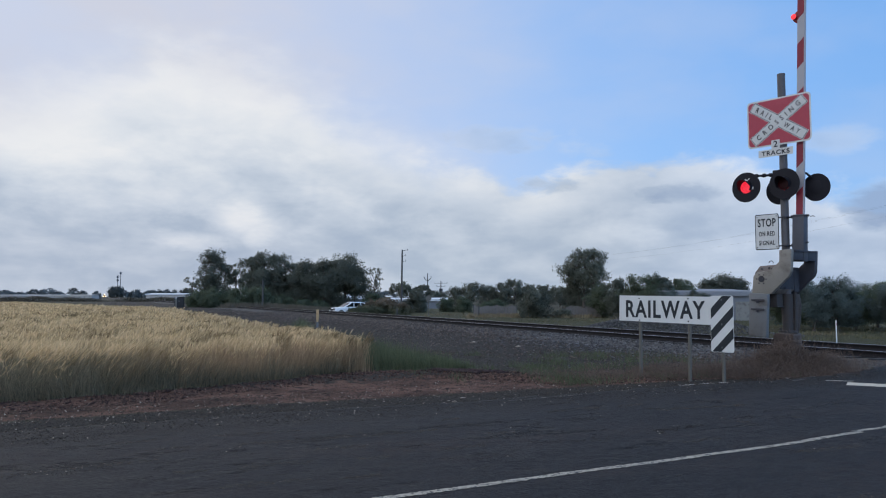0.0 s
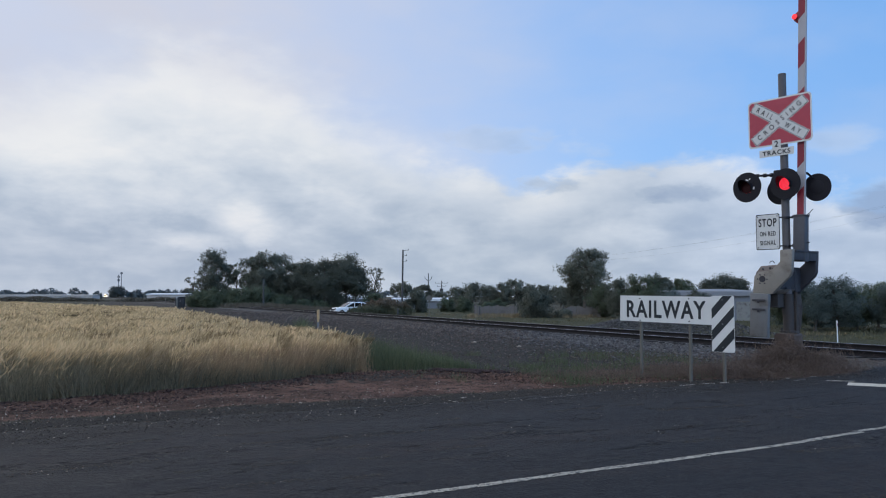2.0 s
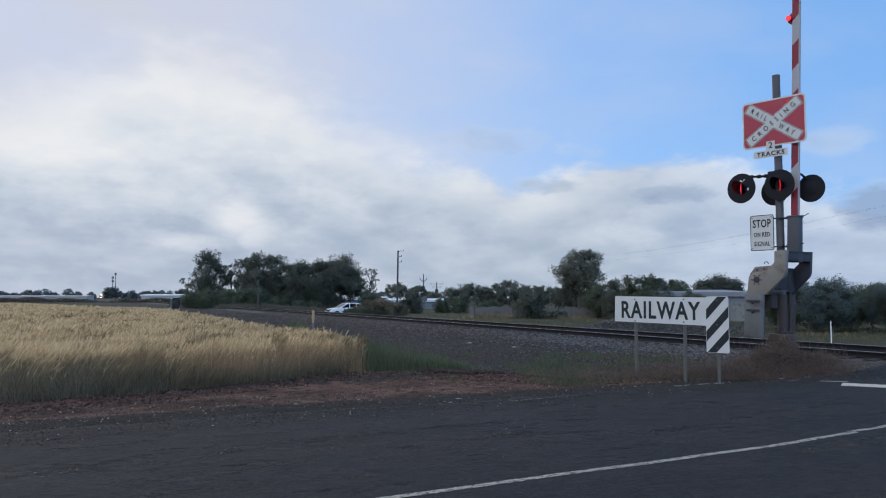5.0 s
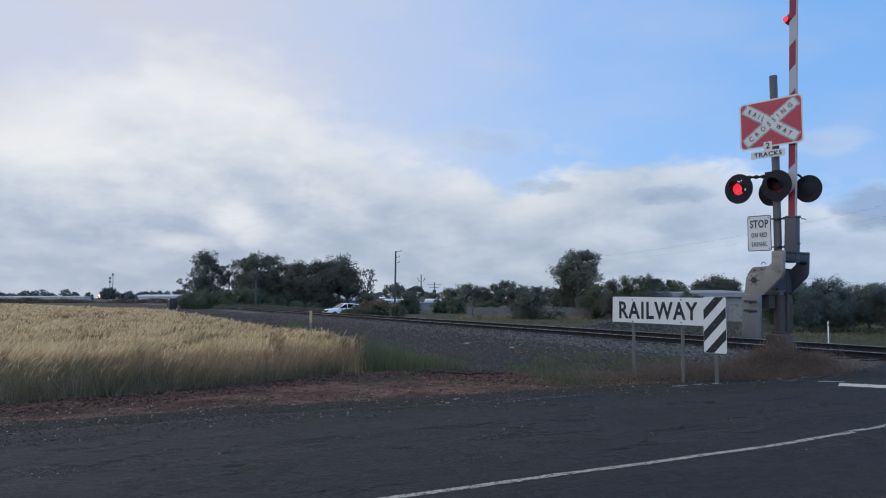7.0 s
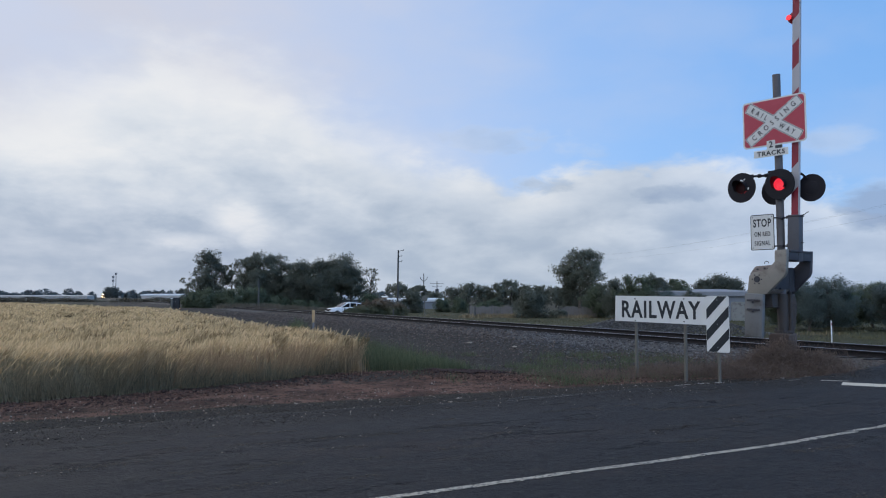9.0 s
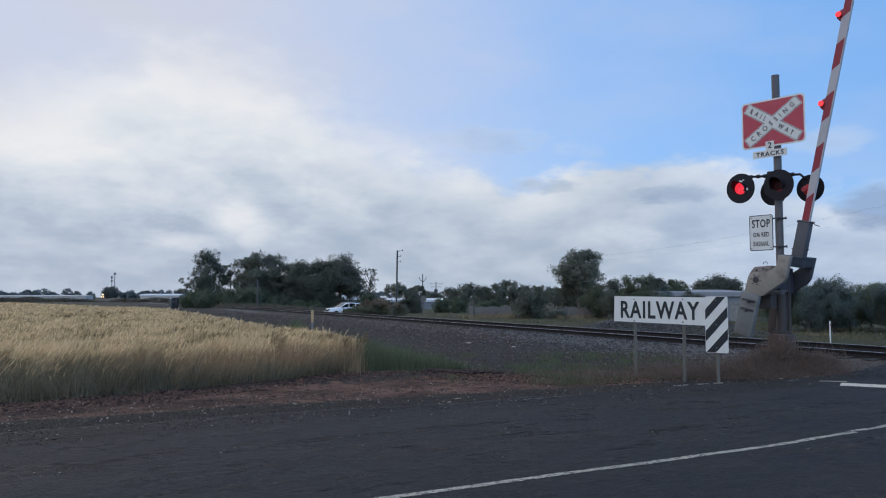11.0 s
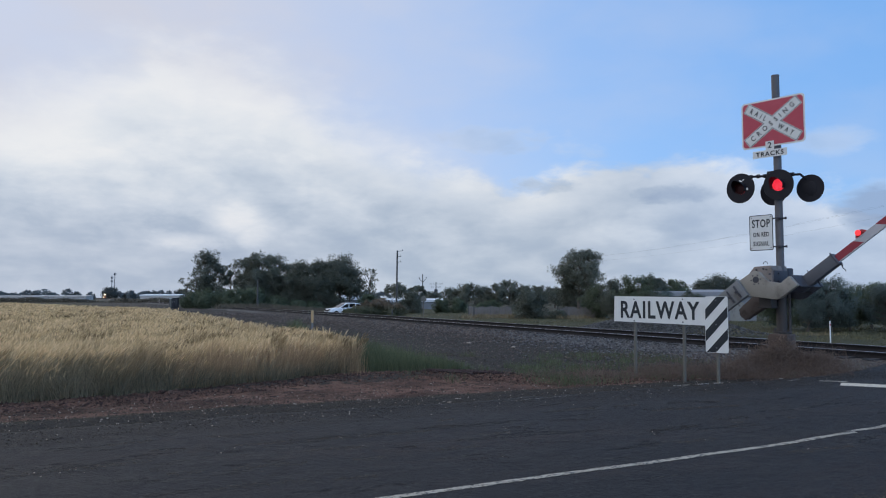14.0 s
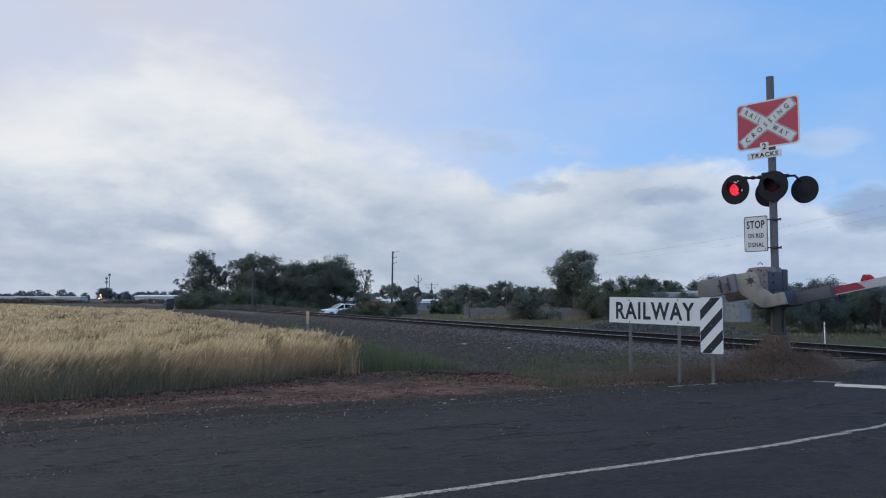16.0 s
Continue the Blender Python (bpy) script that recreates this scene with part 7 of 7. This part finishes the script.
build_tower()
for i, (x, y, h, sp) in enumerate(((-505, 1190, 17.5, 13.0), (-478, 1195, 9.5, 8.0), (-452, 1190, 11.0, 9.0), (-433, 1185, 9.0, 7.0), (-395, 1185, 13.5, 11.0))):
    tree("tree", x, y, h, sp, LEAF_HORIZON, 230 + i, 2600, 1.4, 0.04, GREY_BUSH, 24, 0.45, 0.03, "far trees")


for i, (x, h, sp) in enumerate(((-256, 5.4, 3.4), (-248, 4.6, 2.6), (-239.5, 6.2, 3.0), (-235, 5.4, 2.6), (-226, 4.8, 3.0), (-216.5, 6.8, 3.2), (-211, 5.2, 2.6), (-203, 5.0, 2.6), (-180, 6.0, 3.0), (-172.5, 5.4, 3.2), (-166, 6.4, 3.4), (-162, 7.0, 3.2), (-157.5, 6.4, 3.0))):
    tree("tree", x, 450, h, sp, LEAF_FAR_HAZED, 260 + i, 420, 0.75, 0.10, GREY_BUSH, 10, 0.4, 0.03, "far trees")


def build_hedge():
    r = np.random.default_rng(31)
    n = 20000
    t = r.uniform(0, 1, n)
    high = 2.25 + 0.18 * np.sin(t * 90) + 0.14 * np.sin(t * 37) + 0.5 * np.clip(np.sin(t * 13 + 0.4) - 0.75, 0, 1) - 1.1 * np.exp(-((t - 0.735) / 0.035) ** 2)
    p = np.stack([-215 + 150 * t, 262 - 30 * t + r.normal(0, 1.0, n), -1.0 + high * r.uniform(0, 1, n) ** 0.8], 1)
    foliage("hedge", p, np.full(n, 0.34), plant("hedge_leaves", (0.10, 0.088, 0.066), (0.155, 0.138, 0.104)), 32, "low brown-green hedgerow beyond the wheat", "hedge")


build_hedge()


# ---- sheds ----
def shed(name, x, y, z, w, d, eave, ridge, turn, label, wall, roof, door=False, bays=0):
    root = thing(name, pose(x, y, z, 0, 0, turn), label, "shed")
    bm = bmesh.new()
    slab(bm, [(-w / 2, -0.3), (w / 2, -0.3), (w / 2, eave), (0, ridge - 0.05), (-w / 2, eave)] if ridge > eave + 0.6 else [(-w / 2, -0.3), (w / 2, -0.3), (w / 2, eave), (-w / 2, eave)], 0, d)
    part("wall", bm, wall, root, "", None, False)
    bm = bmesh.new()
    over = 0.25
    if ridge > eave + 0.6:
        slab(bm, [(-w / 2 - over, eave - 0.1), (0, ridge), (w / 2 + over, eave - 0.1), (w / 2 + over, eave + 0.02), (0, ridge + 0.14), (-w / 2 - over, eave + 0.02)], -over, d + over)
    else:
        box(bm, -w / 2 - over, w / 2 + over, -over, d + over, eave, eave + 0.12)
        for v in bm.verts:
            v.co.z += (ridge - eave) * (v.co.y + over) / (d + 2 * over)
        box(bm, -w / 2 - over, w / 2 + over, -over - 0.03, -over, eave - 0.28, eave + 0.14)
    part("roof", bm, roof, root, "", None, False)
    if door:
        for cx, cw, ch in ((w * 0.28, w * 0.16, 1.9), (-w * 0.22, w * 0.2, 2.0)):
            bm = bmesh.new()
            box(bm, cx - cw / 2, cx + cw / 2, -0.05, 0.02, -0.2, ch)
            part("door", bm, GREY_PAINT, root, "grey door")
    for i in range(bays):
        bm = bmesh.new()
        xx = -w / 2 + w * (i + 0.5) / bays
        box(bm, xx - 0.08, xx + 0.08, -0.06, 0.0, -0.2, eave)
        part("column", bm, GALV, root)
    return root


shed("shed", 26.8, 75.0, -0.8, 8.6, 9.0, 2.75, 3.1, 0.0, "low pale grey shed with a dull sheet roof behind the trees", SHED_WALL, DULL_ROOF, True)
for i in range(7):
    shed("greenhouse", -206.0 + i * 8.5, 330.0, -0.9, 8.5, 7.0, 2.95, 3.2, 0.0, "long pale greenhouse on the horizon", HAZY_SHEET, HAZY_SHEET, False, 4)
shed("barn", -94.0, 260.0, -0.9, 13.0, 6.0, 3.2, 3.5, 0.0, "pale farm shed with a white roof on the horizon", CREAM_SHEET, SHEET_ROOF)
shed("shed", -5.0, 150.0, -0.8, 11.5, 8.0, 1.75, 2.05, 0.0, "white-roofed shed behind the trees", SHED_WALL, SHEET_ROOF)
shed("shed", -16.2, 140.0, -0.8, 3.6, 8.0, 2.2, 2.7, 0.0, "white-roofed shed behind the trees", SHED_WALL, SHEET_ROOF)


def fence_run(x0, x1, y, h, label):
    root = thing("fence", pose(x0, y, float(land(x0, y)) - 0.05), label, "fence")
    n = int((x1 - x0) / 0.36)
    for i in range(n):
        bm = bmesh.new()
        hh = h * random.uniform(0.80, 1.04)
        box(bm, i * 0.36, i * 0.36 + 0.335, -0.03, 0.0, 0.0, hh)
        part("panel", bm, FENCE, root, "", None, False)
    for i in range(0, n + 1, 7):
        bm = bmesh.new()
        box(bm, i * 0.36 - 0.06, i * 0.36 + 0.04, 0.002, 0.12, -0.1, h * 1.05)
        part("post", bm, TIMBER, root, "", None, False)


fence_run(3.6, 8.8, 90.0, 1.38, "weathered grey paling fence in rough grass")
fence_run(13.4, 18.2, 86.0, 1.35, "weathered grey paling fence under trees")


# ---- parked car ----
def build_car():
    root = thing("car", pose(-11.5, 95.0, -0.80, 0, 0, 210), "white four-wheel-drive car parked behind brush", "car")
    bm = bmesh.new()
    low = [(-2.3, 0.45), (-2.32, 0.95), (-2.25, 1.05), (-0.95, 1.10), (1.0, 1.12), (2.1, 1.0), (2.35, 0.85), (2.38, 0.5), (2.2, 0.38), (-2.2, 0.38)]
    slab(bm, low, -0.92, 0.92, 0.06)
    part("body", bm, CAR_WHITE, root, "white painted body")
    bm = bmesh.new()
    slab(bm, [(-2.25, 1.04), (-2.18, 1.30), (-1.85, 1.56), (-1.1, 1.70), (-0.3, 1.73), (0.15, 1.66), (1.2, 1.08)], -0.78, 0.78, 0.06)
    part("cabin", bm, CAR_WHITE, root)
    for sd in (-1, 1):
        for win in ([(-2.0, 1.18), (-1.98, 1.28), (-1.72, 1.50), (-1.15, 1.60), (-1.15, 1.16)], [(-1.05, 1.16), (-1.05, 1.61), (-0.25, 1.64), (-0.25, 1.14)], [(-0.15, 1.14), (-0.15, 1.63), (0.10, 1.58), (0.85, 1.14)]):
            bm = bmesh.new()
            slab(bm, win, sd * 0.785 - 0.006, sd * 0.785 + 0.006)
            part("window", bm, GLASS_DARK, root, "", None, False)
        for xx in (-1.45, 1.5):
            wheel = new("wheel")
            wheel.parent = root
            wheel.matrix_basis = pose(xx, sd * 0.80, 0.38)
            bm = bmesh.new()
            tube(bm, (0, -0.13, 0), (0, 0.13, 0), 0.38, 0.38, 24)
            part("tyre", bm, RUBBER, wheel)
            bm = bmesh.new()
            tube(bm, (0, -0.14, 0), (0, 0.14, 0), 0.22, 0.22, 16)
            part("rim", bm, GALV, wheel)
        bm = bmesh.new()
        box(bm, 2.20, 2.39, sd * 0.68 - 0.17, sd * 0.68 + 0.17, 0.78, 0.95, 0.03)
        part("headlight", bm, GLASS_DARK, root)
        bm = bmesh.new()
        box(bm, 0.55, 0.72, sd * 0.98 - 0.1, sd * 0.98 + 0.1, 1.12, 1.28, 0.03)
        part("mirror", bm, BLACK, root)
        bm = bmesh.new()
        tube(bm, (-1.5, sd * 0.66, 1.68), (-0.2, sd * 0.66, 1.77), 0.02, 0.02, 6)
        part("roof_rail", bm, BLACK, root)
    bm = bmesh.new()
    slab(bm, [(0.22, 1.625), (1.09, 1.145), (1.11, 1.165), (0.24, 1.65)], -0.7, 0.7)
    part("windscreen", bm, GLASS_DARK, root, "", None, False)
    bm = bmesh.new()
    box(bm, 2.3, 2.46, -0.88, 0.88, 0.42, 0.62, 0.04)
    part("bumper", bm, BLACK, root)
    bm = bmesh.new()
    box(bm, 2.33, 2.40, -0.46, 0.46, 0.68, 0.90, 0.02)
    part("grille", bm, BLACK, root)


build_car()


# ---- distant train ----
def build_train():
    root = thing("locomotive", pose(-485, 1100, 0.25, 0, 0, -65.2), "distant diesel locomotive with lit headlights on the line", "locomotive")
    bm = bmesh.new()
    slab(bm, [(-9, 1.0), (9.2, 1.0), (9.3, 2.4), (9.0, 2.6), (8.6, 4.0), (8.2, 4.2), (-9, 4.2)], -1.45, 1.45, 0.08)
    part("body", bm, TRAIN_PAINT, root, "rust-red painted hood and cab")
    bm = bmesh.new()
    box(bm, -9.3, 9.4, -1.4, 1.4, 0.55, 0.98, 0.05)
    part("frame", bm, BLACK, root)
    for xx in (-6.5, 6.5):
        bm = bmesh.new()
        box(bm, xx - 1.9, xx + 1.9, -1.2, 1.2, 0.3, 0.8, 0.05)
        for k in (-1.5, 0, 1.5):
            tube(bm, (xx + k, -0.85, 0.47), (xx + k, 0.85, 0.47), 0.5, 0.5, 16)
        part("bogie", bm, DARK_STEEL, root)
    for sd in (-1, 1):
        bm = bmesh.new()
        slab(bm, [(8.95, 2.75), (8.66, 3.75), (8.72, 3.77), (9.02, 2.77)], sd * 0.7 - 0.5, sd * 0.7 + 0.5)
        part("windscreen", bm, GLASS_DARK, root, "", None, False)
        bm = bmesh.new()
        tube(bm, (9.32, sd * 1.05, 1.45), (9.42, sd * 1.05, 1.45), 0.28, 0.28, 12)
        part("ditch_light", bm, HEADLIGHT, root, "lit warm ditch light")
    bm = bmesh.new()
    tube(bm, (8.4, 0, 4.30), (8.75, 0, 4.30), 0.34, 0.34, 12)
    part("headlight", bm, HEADLIGHT, root, "lit warm headlight")
    return root


TRAIN = build_train()


# ---- what moves ----
def motions():
    # the boom stands upright, then comes down towards the road
    down = [(0, 2.0), (9.3, 2.0), (9.9, 2.6), (10.3, 5.6), (10.8, 10.5), (11.3, 16.4), (12.0, 25.6), (12.5, 33.9), (13.0, 41.0), (14.0, 53.3), (15.0, 65.5), (16.0, 78.3)]
    walk(BOOM, [(t, Matrix.Translation(PIVOT) @ pose(0, 0, 0, 0, a, 0)) for t, a in down])

    # the lamps flash by turns: each lens shows its lit side, then its dark side
    period, first, share = 1.3565, 0.25, 0.695
    turns = sorted([round((first + period * k) * 30 - 1.4) for k in range(13)] + [round((first + share + period * k) * 30 - 2.9) for k in range(13)])
    turns = [n for n in turns if 3 < n < 474]

    def flash(ob, place, right_phase):
        angle = 180 if right_phase else 0          # at the start the lens on the left is lit
        rows = [(0.0, angle)]
        for n in turns:
            for i in range(4):
                rows.append(((n + i) / 30, angle + 60 * i))
            angle += 180
        rows.append((16.0, angle))
        walk(ob, [(t, Matrix.Translation(place) @ pose(0, 0, 0, 0, 0, a)) for t, a in rows])

    flash(LENS_LEFT, (0, 0.01, 0), False)
    flash(LENS_RIGHT, (0, 0.01, 0), True)
    flash(BOOM_LENS[0], (0.395, -0.075, 2.10), True)
    flash(BOOM_LENS[1], (0.395, -0.075, 3.95), False)

    # the loose cable end flutters in the wind
    flutter = [(0, 10), (0.5, 22), (1, 2), (1.5, -12), (2, -42), (2.5, 8), (3, 30), (3.5, 38), (4.2, 10), (5.2, -15), (6.5, 0), (7, 24), (7.5, 62), (8, 2), (8.5, 10), (9, -24), (10, 6), (11, 20), (12, 0), (13, 14), (14, 4), (15, 16), (16, 6)]
    walk(TAIL, [(t, pose(0.655, 0.0, 1.40, 0, a, 0)) for t, a in flutter])

    # the train comes nearer along the line
    walk(TRAIN, [(t, pose(-485 + 166 * t / 16, 1100 - 360 * t / 16, 0.25, 0, 0, -65.2)) for t in (0, 4, 8, 12, 16)])


motions()
